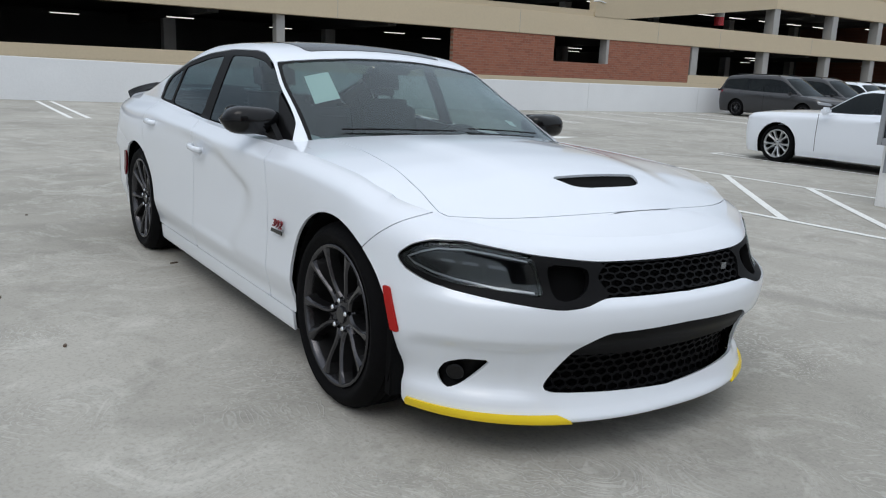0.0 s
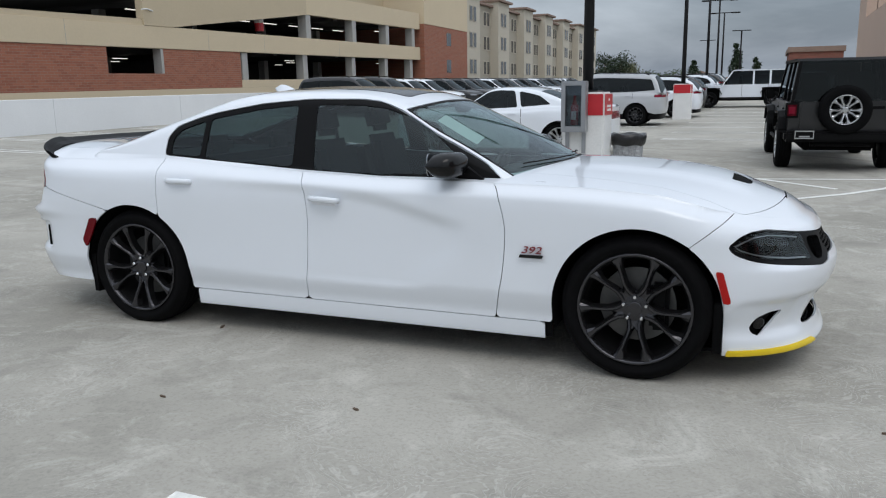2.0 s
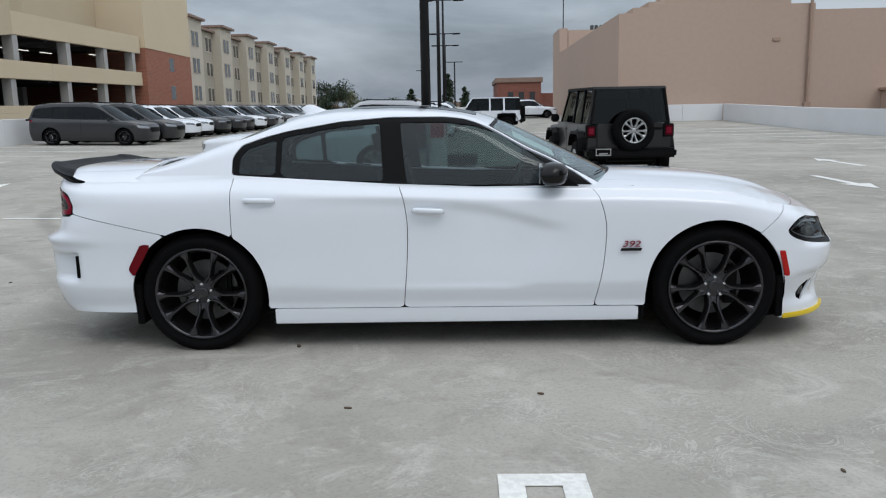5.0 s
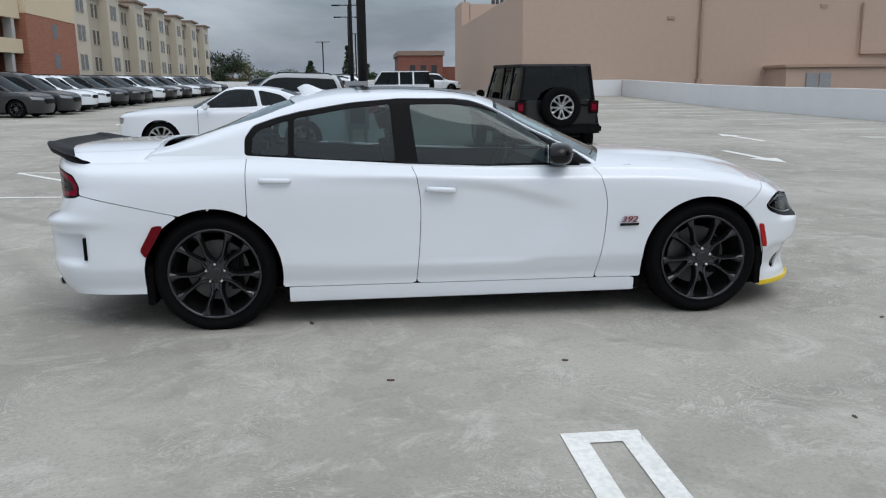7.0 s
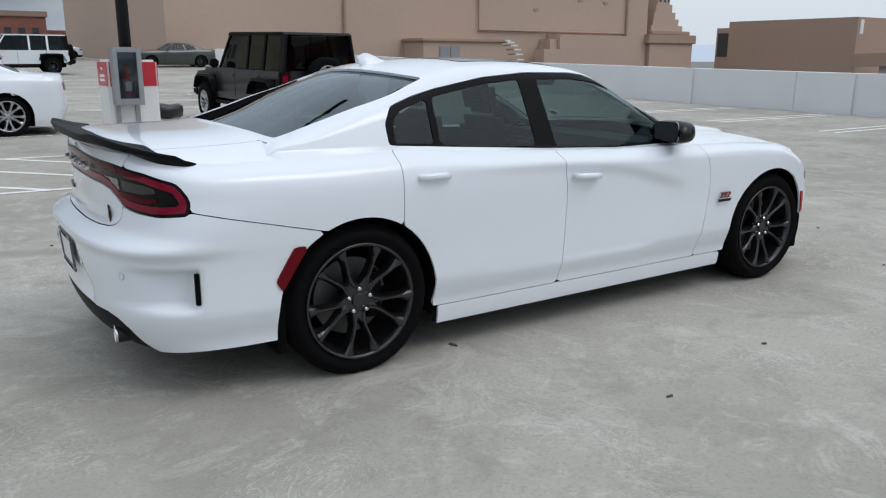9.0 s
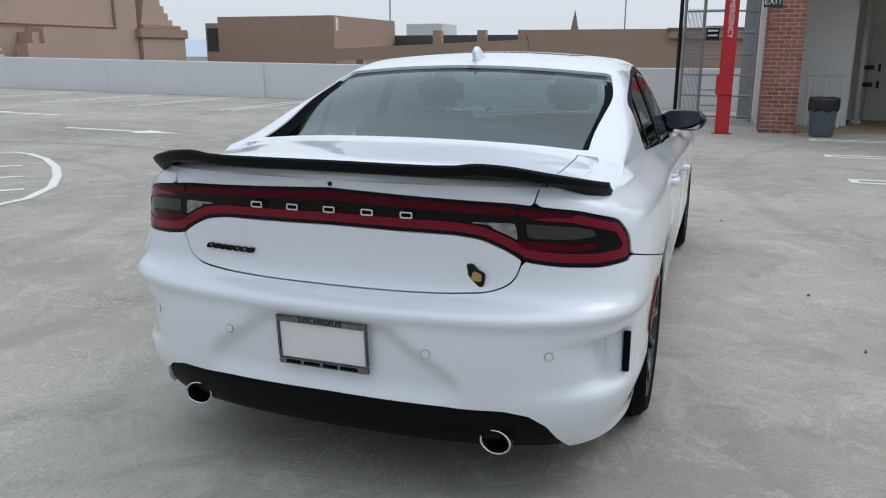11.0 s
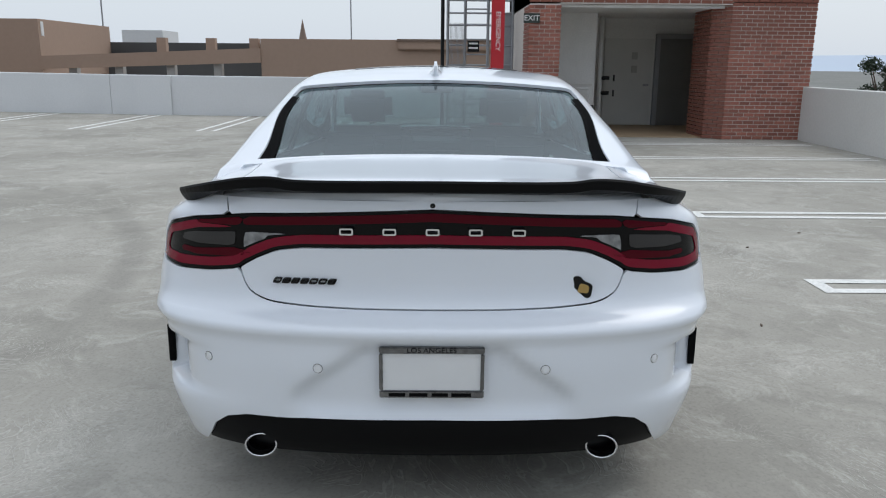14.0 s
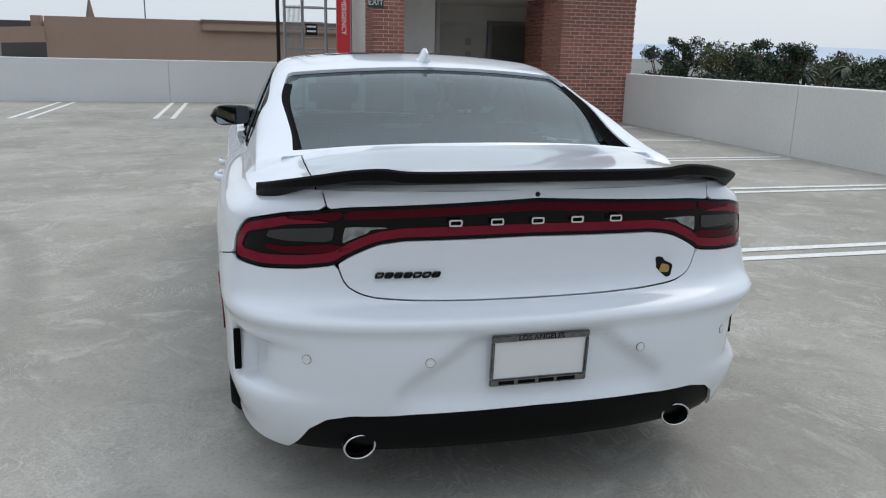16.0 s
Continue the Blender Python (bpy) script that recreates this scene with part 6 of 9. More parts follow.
boxed("mirror_face", 0.296, 0.2995, -0.10, 0.10, 1.297, 1.338, M_REFLECT, CAR, "inside mirror glass")

# ---- buildings round the deck ----
def brick_texture(name, c1, c2, mortar, bw, bh, plane):
    """A brick pattern for walls that stay far off. plane: the two axes that span the wall."""
    m = mat(name, c1, 0.85)
    nt = m.node_tree
    co = nt.nodes.new("ShaderNodeTexCoord")
    sp = nt.nodes.new("ShaderNodeSeparateXYZ")
    cb = nt.nodes.new("ShaderNodeCombineXYZ")
    nt.links.new(co.outputs["Object"], sp.inputs[0])
    nt.links.new(sp.outputs[plane[0]], cb.inputs["X"])
    nt.links.new(sp.outputs[plane[1]], cb.inputs["Y"])
    br = nt.nodes.new("ShaderNodeTexBrick")
    nt.links.new(cb.outputs[0], br.inputs["Vector"])
    br.inputs["Color1"].default_value, br.inputs["Color2"].default_value, br.inputs["Mortar"].default_value = (*c1, 1), (*c2, 1), (*mortar, 1)
    br.inputs["Scale"].default_value = 1.0
    br.inputs["Brick Width"].default_value, br.inputs["Row Height"].default_value = bw, bh
    br.inputs["Mortar Size"].default_value, br.inputs["Bias"].default_value = 0.008, -0.2
    nt.links.new(br.outputs["Color"], nt.nodes["Principled BSDF"].inputs["Base Color"])
    return m


M_BRICK_W = brick_texture("far_red_brick", (0.34, 0.125, 0.075), (0.26, 0.09, 0.055), (0.30, 0.22, 0.17), 0.4, 0.13, ("Y", "Z"))
M_BRICK_N = brick_texture("far_dark_brick", (0.24, 0.085, 0.06), (0.19, 0.07, 0.05), (0.2, 0.14, 0.11), 0.5, 0.16, ("X", "Z"))

# west garage: its street lines rise gently along the row
GW = empty("parking_garage", Matrix.Translation((-30.2, 21.0, 4.0)) @ Matrix.Rotation(math.atan(0.0165), 4, "X") @ Matrix.Translation((0, -21.0, -4.0)), "beige stucco parking garage with brick infill and dark open levels", "parking garage")
# in this frame x = 0 is the face, looking to +x
FLOORS = ((-40.0, 21.2), (39.7, 69.5))
boxed("low_wall", -0.35, 0, -40, 69.5, -13, 1.75, M_BEIGE, GW, "beige base wall")
for y0, y1 in FLOORS:
    boxed("spandrel", -0.35, 0.0, y0, y1, 1.754, 2.25, M_BEIGE, GW, "beige spandrel wall")
boxed("spandrel", -0.4, 0.03, -40, 69.5, 4.05, 5.28, M_BEIGE, GW, "beige spandrel band", 0.01)
for y in (-12, 3.6, 14.6, 25.5, 36.5, 42.5, 53.0):
    boxed("panel_joint", 0.026, 0.034, y - 0.012, y + 0.012, 4.06, 5.27, M_CONC, GW)
boxed("roof_band", -0.4, 0.03, 48.2, 69.5, 7.0, 8.55, M_BEIGE, GW, "beige roof parapet band", 0.01)
bm = prism(bmesh.new(), [(31.0, 5.284), (33.4, 5.284), (48.2, 6.98), (48.2, 9.6), (31.0, 9.6)], "x", -0.45, 0.06)
part("ramp_wall", bm, M_BEIGE_D, GW, "tan ramp wall")
bm = prism(bmesh.new(), [(-40, 5.29), (31.0, 5.29), (31.0, 5.62), (-40, 5.0)], "x", -0.4, -0.05)
part("ramp_parapet", bm, M_BEIGE_D, GW, "tan ramp parapet")
# brick infill with one opening
for y0, y1, z0, z1 in ((21.2, 28.1, 1.754, 4.046), (32.4, 39.7, 1.754, 4.046), (28.1, 32.4, 1.754, 2.65)):
    boxed("brick_panel", -0.3, -0.02, y0, y1, z0, z1, M_BRICK_W, GW, "red brick infill")
boxed("opening_jamb", -0.6, -0.021, 32.2, 32.4, 2.65, 4.046, M_CONC, GW)
for y in (-14.6, -1.3, 11.9):
    boxed("column", -0.75, -0.25, y - 0.2, y + 0.2, 2.25, 4.05, M_CONC, GW, "grey concrete column", 0.02)
for y in (40.3, 47.9, 55.6, 61.9, 67.5):
    boxed("column", -0.75, -0.10, y - 0.32, y + 0.32, 2.25, 4.05, M_CONC, GW, "grey concrete column", 0.02)
for y in (48.5, 55.8, 62.2, 68.0):
    boxed("column", -0.75, -0.02, y - 0.34, y + 0.34, 5.28, 7.0, M_CONC, GW, "grey concrete column", 0.02)
# slabs, inner walls and beams carry the inside shade in their colour
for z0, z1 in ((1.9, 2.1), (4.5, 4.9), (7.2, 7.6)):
    boxed("floor_slab", -16, -0.45, -40 if z0 < 7 else 30, 69.4, z0, z1, M_DARKIN, GW, "concrete floor slab coloured dark for interior shade")
boxed("inner_wall", -16.4, -16, -40, 69.4, -3, 8.0, M_DARKIN, GW, "back wall coloured dark for interior shade")
# end wall added to close off the sky behind the last columns
boxed("inner_wall", -15.99, -11.5, 69.1, 69.38, -3, 8.0, M_DARKIN, GW, "added end wall coloured dark for interior shade")
for y in range(-36, 70, 9):
    for z, lo in ((3.95, 2.1), (6.9, 4.9)):
        if z > 5 and y < 34:
            continue
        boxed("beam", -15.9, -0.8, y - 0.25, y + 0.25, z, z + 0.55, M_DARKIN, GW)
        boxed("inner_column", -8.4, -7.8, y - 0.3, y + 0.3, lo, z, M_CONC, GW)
rnd = random.Random(4)
for k in range(20):
    y, x = -33 + 5.2 * k + rnd.uniform(-0.7, 0.7), rnd.choice((-3.0, -6.0, -10.5))
    boxed("tube_light", x - 0.06, x + 0.06, y - 0.6, y + 0.6, 3.72, 3.76, M_LIGHT, GW, "lit fluorescent tube")
for k in range(9):
    y, x = 36 + 3.7 * k, rnd.choice((-2.6, -5.0))
    boxed("tube_light", x - 0.06, x + 0.06, y - 0.9, y + 0.9, 6.68, 6.74, M_LIGHT, GW, "lit fluorescent tube")
bm = ring(bmesh.new(), [(-1.0, 43.5, 5.6), (-1.0, 43.5, 6.9)], 0.32, 14)
part("red_post", bm, M_RED, GW, "red and white painted post")
bm = ring(bmesh.new(), [(-1.0, 43.5, 6.15), (-1.0, 43.5, 6.45)], 0.33, 14)
part("white_ring", bm, M_WHITEP, GW)
bm = ring(bmesh.new(), [(-0.2, 32.6, 5.3), (-0.2, 32.6, 6.0), (0.2, 31.2, 6.15), (0.6, 30.3, 6.05)], 0.04, 6)
part("roof_lamp", bm, M_WHITEP, GW, "slim white lamp arm")
# corner tower of the garage
TB = empty("garage_tower", Matrix.Translation((-30.2, 0, 0)), "beige stucco stair tower with a brick base", "building")
boxed("tower_wall", -12, 0.5, 69.55, 82.0, 8.35, 15.5, M_BEIGE, TB, "beige stucco wall")
boxed("tower_base", -12, 0.46, 69.56, 82.0, -9, 8.34, M_BRICK_W, TB, "red brick base")
boxed("rear_block", -14, -4, 57.0, 69.5, 9.3, 14.5, M_BEIGE_D, TB, "tan upper block")
for z in (3.7, 6.5):
    boxed("slot_window", 0.44, 0.47, 75.6, 76.9, z, z + 1.35, M_PANE, TB, "dark slot window")

# apartment row beyond the garage
AP = empty("apartment_building", Matrix.Translation((-31.0, 0, 0)), "four-storey pale plaster apartment building with projecting bays", "apartment building")
y, k = 82.3, 0
while y < 155:
    bay = k % 2 == 0
    w = 7.2 if not bay else 4.6
    x1 = 0.0 if not bay else 1.1
    z1 = 12.1 if not bay else 12.75
    slope = (y - 82) * 0.010
    boxed("bay_wall" if bay else "wall", -12, x1, y, y + w, -9, z1 + slope, M_APT if bay else M_APT_D, AP)
    boxed("eave", -12.2, x1 + 0.45, y - 0.25, y + w + 0.25, z1 + slope, z1 + slope + 0.28, M_ROOFRED, AP, "red-brown eave", 0.03)
    for zf in (0.6, 3.7, 6.75, 9.7):
        for yy in ((0.9, 2.2) if bay else (0.8, 2.1, 4.4, 5.7)):
            zz = zf + slope
            boxed("window", x1 + 0.004, x1 + 0.05, y + yy, y + yy + 1.0, zz, zz + 1.75, M_APT_D if bay else M_APT, AP)
            boxed("pane", x1 + 0.05, x1 + 0.07, y + yy + 0.1, y + yy + 0.9, zz + 0.1, zz + 1.65, M_PANE, AP)
    y += w
    k += 1

# big store to the north-east
STORE_STEPS = ((10.45, 11.37, 7.85, 80), (11.37, 12.37, 8.2, 54), (12.37, 13.16, 8.55, 54), (13.16, 21.6, 8.8, 54), (21.6, 23.2, 8.25, 54), (23.2, 53.9, 7.85, 90))
PK = empty("store_building", None, "windowless pinkish-tan stucco store building", "building")
for x0, x1, z1, y1 in STORE_STEPS:
    boxed("front_wall", x0, x1, 48.0, y1, -9, z1, M_PINK, PK)
boxed("corner_turret", 10.45, 11.3, 80.0, 86.0, -9, 10.35, M_PINK, PK)
part("roof_mast", ring(bmesh.new(), [(10.95, 81.0, 10.3), (10.95, 81.0, 17.5)], 0.05, 6), M_BLACKMETAL, PK, "thin dark mast")
for x in (13.9, 14.35, 14.85):
    boxed("roof_vent", x - 0.16, x + 0.16, 80.2, 80.6, 10.15, 10.65, M_DARKIN, PK, "small dark roof vent", 0.05)
boxed("back_parapet", 11.37, 15.6, 80.0, 81.0, -9, 10.15, M_PINK, PK)
boxed("back_parapet", 15.6, 23.2, 80.0, 81.0, -9, 9.0, M_PINK, PK)
boxed("flat_roof", 11.37, 23.2, 54.0, 79.9, 6.8, 7.2, M_CONC, PK)
boxed("end_wall", 53.9, 60.0, 49.5, 90, -9, 2.6, M_PINK, PK)
for x0, x1, z0, z1, d in ((53.6, 60.2, 2.75, 3.55, 0.5), (54.3, 59.6, 3.55, 3.9, 0.2)):
    boxed("cornice", x0, x1, 47.9 - d, 56, z0, z1, M_BROWN, PK, "brown moulded cornice", 0.06)
boxed("turret_base", 54.0, 59.9, 47.6, 56, -9, 2.75, M_PINK, PK)
for x0, x1, z0, z1 in ((54.7, 59.0, 3.9, 4.4), (54.9, 58.4, 4.4, 5.0), (55.0, 57.9, 5.0, 5.6), (55.2, 57.4, 5.6, 6.3), (55.4, 57.0, 6.3, 9.5)):
    boxed("turret_step", x0, x1, 48.2, 55, z0, z1, M_PINK, PK)
for x in (55.7, 56.3, 56.8, 53.4):
    boxed("slot_window", x - 0.14, x + 0.14, 48.17, 48.25, 6.5, 7.5, M_PANE, PK, "dark slot window")
for x in (22.9, 51.1):
    part("down_pipe", ring(bmesh.new(), [(x, 47.85, -9), (x, 47.85, 12.9)], 0.11, 8), M_BROWN, PK, "brown rain pipe")
boxed("pipe_shoe", 22.7, 23.1, 47.7, 47.95, 0.6, 1.9, M_BROWN, PK)
part("wall_pipe", ring(bmesh.new(), [(34.6, 47.85, 7.0), (34.6, 47.85, 3.55), (50.7, 47.85, 3.55), (50.7, 47.85, -2)], 0.09, 8), M_BROWN, PK, "brown wall pipe")
boxed("plant_room", 27.8, 34.9, 45.2, 47.99, -9, 2.55, M_PINK, PK, "low plant room")
boxed("plant_roof", 27.6, 35.1, 45.0, 48.0, 2.55, 2.75, M_BROWN, PK, "", 0.03)
for x in (29.2, 30.15):
    boxed("louvre_door", x, x + 0.8, 45.12, 45.19, -0.2, 2.2, M_STEEL, PK, "grey louvred door")
for k in range(6):
    a = radians(80 - 14 * k)
    boxed("curved_slat", 35.2 + 1.7 * math.cos(a) - 0.35, 35.2 + 1.7 * math.cos(a) + 0.35, 45.3, 46.3, 0.9 + 1.75 * math.sin(a), 1.02 + 1.75 * math.sin(a), M_WHITEP, PK, "white curved stair slat")
boxed("annex", 41.8, 50.6, 46.3, 47.99, -9, 3.3, M_PINK, PK)
boxed("link_wall", 41.0, 41.79, 46.6, 47.99, -9, 2.9, M_PINK, PK)
boxed("small_box", 39.2, 41.7, 45.2, 46.3, -9, 2.1, M_PINK, PK)
for x, z in ((20.5, 5.9), (31.5, 6.7), (37.3, 6.6), (40.3, 5.2), (45.2, 6.1), (48.2, 6.0)):
    boxed("wall_vent", x, x + 0.5, 47.93, 47.99, z, z + 0.2, M_BROWN, PK, "small wall vent")

# low garage and shops to the east
GE = empty("east_garage", None, "brown-tan low parking garage with open ramp levels", "parking garage")
boxed("north_block", 65, 80, 34.4, 47.4, -9, 4.95, M_BROWN, GE)
boxed("stair_block", 66, 75, 47.4, 49.6, -9, 4.4, M_BROWN, GE)
# dark pane on the solid block stands in for the opening's shade
boxed("stair_opening", 65.95, 66.0, 47.9, 49.4, 1.6, 3.9, M_PANE, GE)
bm = bmesh.new()
for a, b in (((65.4, 34.35), (84.0, 36.0)),):
    vsq = [bm.verts.new((x, y, z)) for z in (3.55, 4.75) for x, y in (a, b)] + [bm.verts.new((x, y + 0.4, z)) for z in (3.55, 4.75) for x, y in (a, b)]
    for q in ((0, 1, 3, 2), (4, 6, 7, 5), (0, 4, 5, 1), (2, 3, 7, 6), (0, 2, 6, 4), (1, 5, 7, 3)):
        bm.faces.new([vsq[i] for i in q])
bmesh.ops.recalc_face_normals(bm, faces=bm.faces)
part("ramp_slab", bm, M_WHITEP, GE, "pale concrete ramp slab")
# solid block, coloured dark for the shade under the ramp slab
boxed("ramp_void", 80, 86, 15, 36, -9, 3.4, M_DARKIN, GE)
bm = prism(bmesh.new(), [(15.4, 1.45), (34.4, 0.75), (34.4, 1.85), (15.4, 2.66)], "x", 64.8, 65.2)
part("ramp_parapet", bm, M_BROWN, GE, "brown ramp parapet")
boxed("level_slab", 65.2, 80, 15.4, 34.4, -1.6, -1.2, M_CONC, GE)
boxed("low_parapet", 64.8, 65.2, 15.4, 34.4, -9, 0.15, M_BROWN, GE)
for y in (18.9, 23.0, 27.5, 31.5):
    boxed("column", 65.2, 65.9, y, y + 0.7, -1.2, 1.7, M_CONC, GE, "grey concrete column")
# same dark colour for the shade at the back of the level
boxed("level_back", 79, 79.4, 15.4, 34.4, -9, 2.2, M_DARKIN, GE)
boxed("south_block", 65, 80, -24, 15.4, -9, 3.46, M_BROWN, GE)
boxed("south_cornice", 64.6, 80, -24.2, 3.5, 2.62, 3.5, M_BROWN, GE, "brown moulded cornice", 0.08)
boxed("south_cornice", 64.5, 80, -24.3, 3.6, 3.32, 3.52, mat("dark_brown_trim", (0.20, 0.14, 0.105), 0.8), GE)
for y in (24.3, 20.0, 16.2):
    boxed("roof_pier", 66, 66.7, y - 0.4, y + 0.4, 2.2, 3.5, M_BROWN, GE, "brown roof pier")
boxed("roof_plant", 95, 101, 34, 39, -9, 5.2, M_WHITEP, GE, "white rooftop plant")
for x, y, h in ((86, 37.5, 16), (108, 12.2, 16)):
    tagged(part("flag_pole", ring(bmesh.new(), [(x, y, -9), (x, y, h)], 0.09, 8), M_STEEL), "thin grey metal pole beyond the parapet", "pole", "far poles")
tagged(part("spire", lathe(bmesh.new(), [(0.9, -9), (0.9, 3.0), (0.55, 4.2), (0.12, 6.4), (0.02, 6.9)], 8, "z", (100, 17.6, 0)), M_ROOFRED), "small dark pointed church spire far away", "spire")

# red-brick block to the north
RB = empty("brick_building", Matrix.Translation((1.0, 0, 0)), "dark red-brick flat-roofed building far behind the deck", "building")
boxed("wall", 3.6, 9.3, 98, 110, -9, 5.6, M_BRICK_N, RB)
boxed("roof_edge", 3.4, 9.5, 97.8, 110, 5.6, 6.2, M_ROOFRED, RB, "red-brown roof edge", 0.03)
boxed("annex", 9.3, 14.0, 99, 110, -9, 4.2, M_BRICK_N, RB)
for x in (5.0, 6.4, 7.8):
    boxed("window", x, x + 0.7, 97.95, 98.0, 3.0, 4.4, M_PANE, RB, "dark window")
rnd = random.Random(9)
for x, y, w, d, h, rm in ((-9, 150, 7, 6, 5.0, M_ROOFRED), (-20, 170, 9, 6, 4.0, M_BEIGE), (16, 190, 16, 8, 4.5, M_APT), (-2, 210, 12, 8, 5.5, M_ROOFRED), (-34, 200, 10, 8, 5.0, M_APT_D), (3, 175, 5, 5, 4.2, M_BROWN)):
    hb = empty("low_house", Matrix.Translation((x, y, 0)), "small distant house with a pitched roof", "house", "far houses")
    boxed("wall", -w / 2, w / 2, 0, d, -9, h - 1.2, M_APT if rm is not M_APT else M_BEIGE, hb)
    part("roof", prism(bmesh.new(), [(-w / 2 - 0.4, h - 1.2), (w / 2 + 0.4, h - 1.2), (0, h)], "y", -0.3, d + 0.3), rm if rm is M_ROOFRED else M_ROOFRED, hb)

# ---- brick stair and lift tower on the deck ----
TW = tagged(empty("lift_tower"), "red-brick lift tower with an open lobby", "building")
TX = 11.42
core = bmesh.new()
box(core, TX + 0.03, 16.2, -2.43, -1.83, -0.3, 7.0)
prism(core, [(TX + 0.03, -7.55), (12.75, -7.55), (12.75, -5.58), (TX + 0.34, -5.58), (TX + 0.03, -5.88)], "z", -0.3, 7.0)
box(core, TX + 0.03, 16.2, -7.55, -1.83, 2.66, 7.0)
box(core, 15.2, 16.2, -7.55, -2.43, -0.3, 2.66)
box(core, 12.75, 16.2, -7.55, -6.6, -0.3, 2.66)
bmesh.ops.translate(core, vec=(-0.040, 0, 0), verts=core.verts)
part("masonry_core", core, M_MORTAR, TW, "mortar core")
boxed("lobby_ceiling", TX + 0.1, 15.2, -6.6, -2.43, 2.60, 2.655, M_WHITEP, TW)
boxed("lobby_floor", TX + 0.35, 15.2, -6.6, -2.43, -0.2, 0.016, M_FLOORTAN, TW, "tan painted lobby floor")
boxed("lobby_back_wall", 15.1, 15.195, -6.6, -2.43, 0.0, 2.60, M_WALL_S, TW, "pale grey lobby wall")
boxed("lobby_side_wall", 13.3, 13.4, -3.55, -2.435, 0.0, 2.60, M_WHITEP, TW, "white lobby wall")
boxed("lobby_side_wall", 13.4, 15.1, -3.55, -3.45, 0.0, 2.60, M_WHITEP, TW)
boxed("kick_rail", 13.28, 13.299, -3.5, -2.5, 1.02, 1.06, M_WALL_S, TW)
door = boxed("grey_door", 15.03, 15.099, -5.30, -4.10, 0.02, 2.12, M_DOORGREY, TW, "grey steel door", 0.008)
boxed("door_handle", 14.98, 15.03, -5.22, -5.10, 0.98, 1.03, M_STEEL, door)
for z in (1.62, 1.30):
    boxed("door_plate", 15.01, 15.03, -4.92, -4.78, z, z + 0.17, M_CONC, door)
lift = boxed("lift_door", 15.0, 15.099, -6.38, -5.46, 0.0, 2.12, M_DOORDARK, TW, "dark metal lift door", 0.01)
boxed("lift_frame", 14.97, 15.098, -6.5, -6.38, 0.0, 2.24, M_DOORDARK, TW)
boxed("lift_frame", 14.97, 15.098, -5.46, -5.36, 0.0, 2.24, M_STEEL, TW)
boxed("lift_frame", 14.97, 15.098, -6.38, -5.46, 2.12, 2.24, M_STEEL, TW)
sp = empty("standpipe", Matrix.Translation((14.2, -3.85, 0)), "white fire standpipe with black hose valves", "standpipe")
part("pipe", ring(bmesh.new(), [(0, 0, 0.0), (0, 0, 1.35), (0.05, 0, 1.5), (0.05, 0, 2.6)], 0.06, 12), M_WHITEP, sp, smooth=True)
for z in (1.18, 0.83):
    v = part("hose_valve", ring(bmesh.new(), [(0, 0, z), (-0.05, -0.22, z)], 0.045, 10), M_BLACKMETAL, sp, "black hose valve")
    part("valve_wheel", ring(bmesh.new(), [(-0.06, -0.30, z), (-0.07, -0.34, z)], 0.08, 12), M_BLACKMETAL, v)
part("base_flange", lathe(bmesh.new(), [(0.11, 0.016), (0.11, 0.06), (0.065, 0.08)], 16, "z"), M_WHITEP, sp)
rail = empty("hand_rail", Matrix.Translation((12.9, -3.05, 0.016)), "white painted steel hand rail in the lobby", "hand rail")
for y in (-0.30, 0.0, 0.30):
    part("rail_post", ring(bmesh.new(), [(0, y, 0), (0, y, 0.95)], 0.018, 8), M_WHITEP, rail)
part("top_rail", ring(bmesh.new(), [(0, -0.32, 0.95), (0, 0.32, 0.95)], 0.02, 8), M_WHITEP, rail)
for k in range(7):
    part("picket", ring(bmesh.new(), [(0, -0.27 + 0.09 * k, 0.1), (0, -0.27 + 0.09 * k, 0.94)], 0.008, 6), M_WHITEP, rail)
ex = empty("exit_sign", Matrix.Translation((TX - 0.03, -1.86, 2.375)) @ Matrix.Rotation(radians(-90), 4, "Z") @ Matrix.Rotation(radians(90), 4, "X"), "dark green exit sign with white letters on brick", "sign")
boxed("sign_box", -0.16, 0.16, -0.095, 0.095, -0.02, 0.02, M_GREENSIGN, ex, "", 0.006)
text_mesh("sign_letters", "EXIT", 0.15, M_LETTER, Matrix.Translation((0, 0, 0.022)), ex, 0.002)
bn = empty("litter_bin", Matrix.Translation((11.05, -2.86, 0.0)), "blue-grey plastic litter bin with a black liner", "litter bin")
part("bin_body", lathe(bmesh.new(), [(0.001, 0.01), (0.19, 0.01), (0.20, 0.03), (0.235, 0.62), (0.245, 0.63)], 28, "z"), M_BINBLUE, bn, smooth=True)
bm = bmesh.new()
lathe(bm, [(0.242, 0.46), (0.262, 0.50), (0.262, 0.66), (0.25, 0.70), (0.225, 0.69), (0.20, 0.55)], 28, "z")
for v in bm.verts:
    v.co.z += 0.02 * math.sin(7 * math.atan2(v.co.y, v.co.x)) * (1 if v.co.z < 0.6 else 0.3)
part("bin_liner", bm, M_BAG, bn, "black bin liner", smooth=True)

# steel stair cage and the red call post
CG = empty("stair_cage", Matrix.Translation((14.0, 0, 0)), "grey galvanised steel stair cage with mesh panels", "stair cage")
for y in (-0.22, -0.62, -1.15, -1.72):
    part("cage_post", ring(bmesh.new(), [(0, y, 0), (0, y, 4.2)], 0.035, 8), M_STEEL, CG)
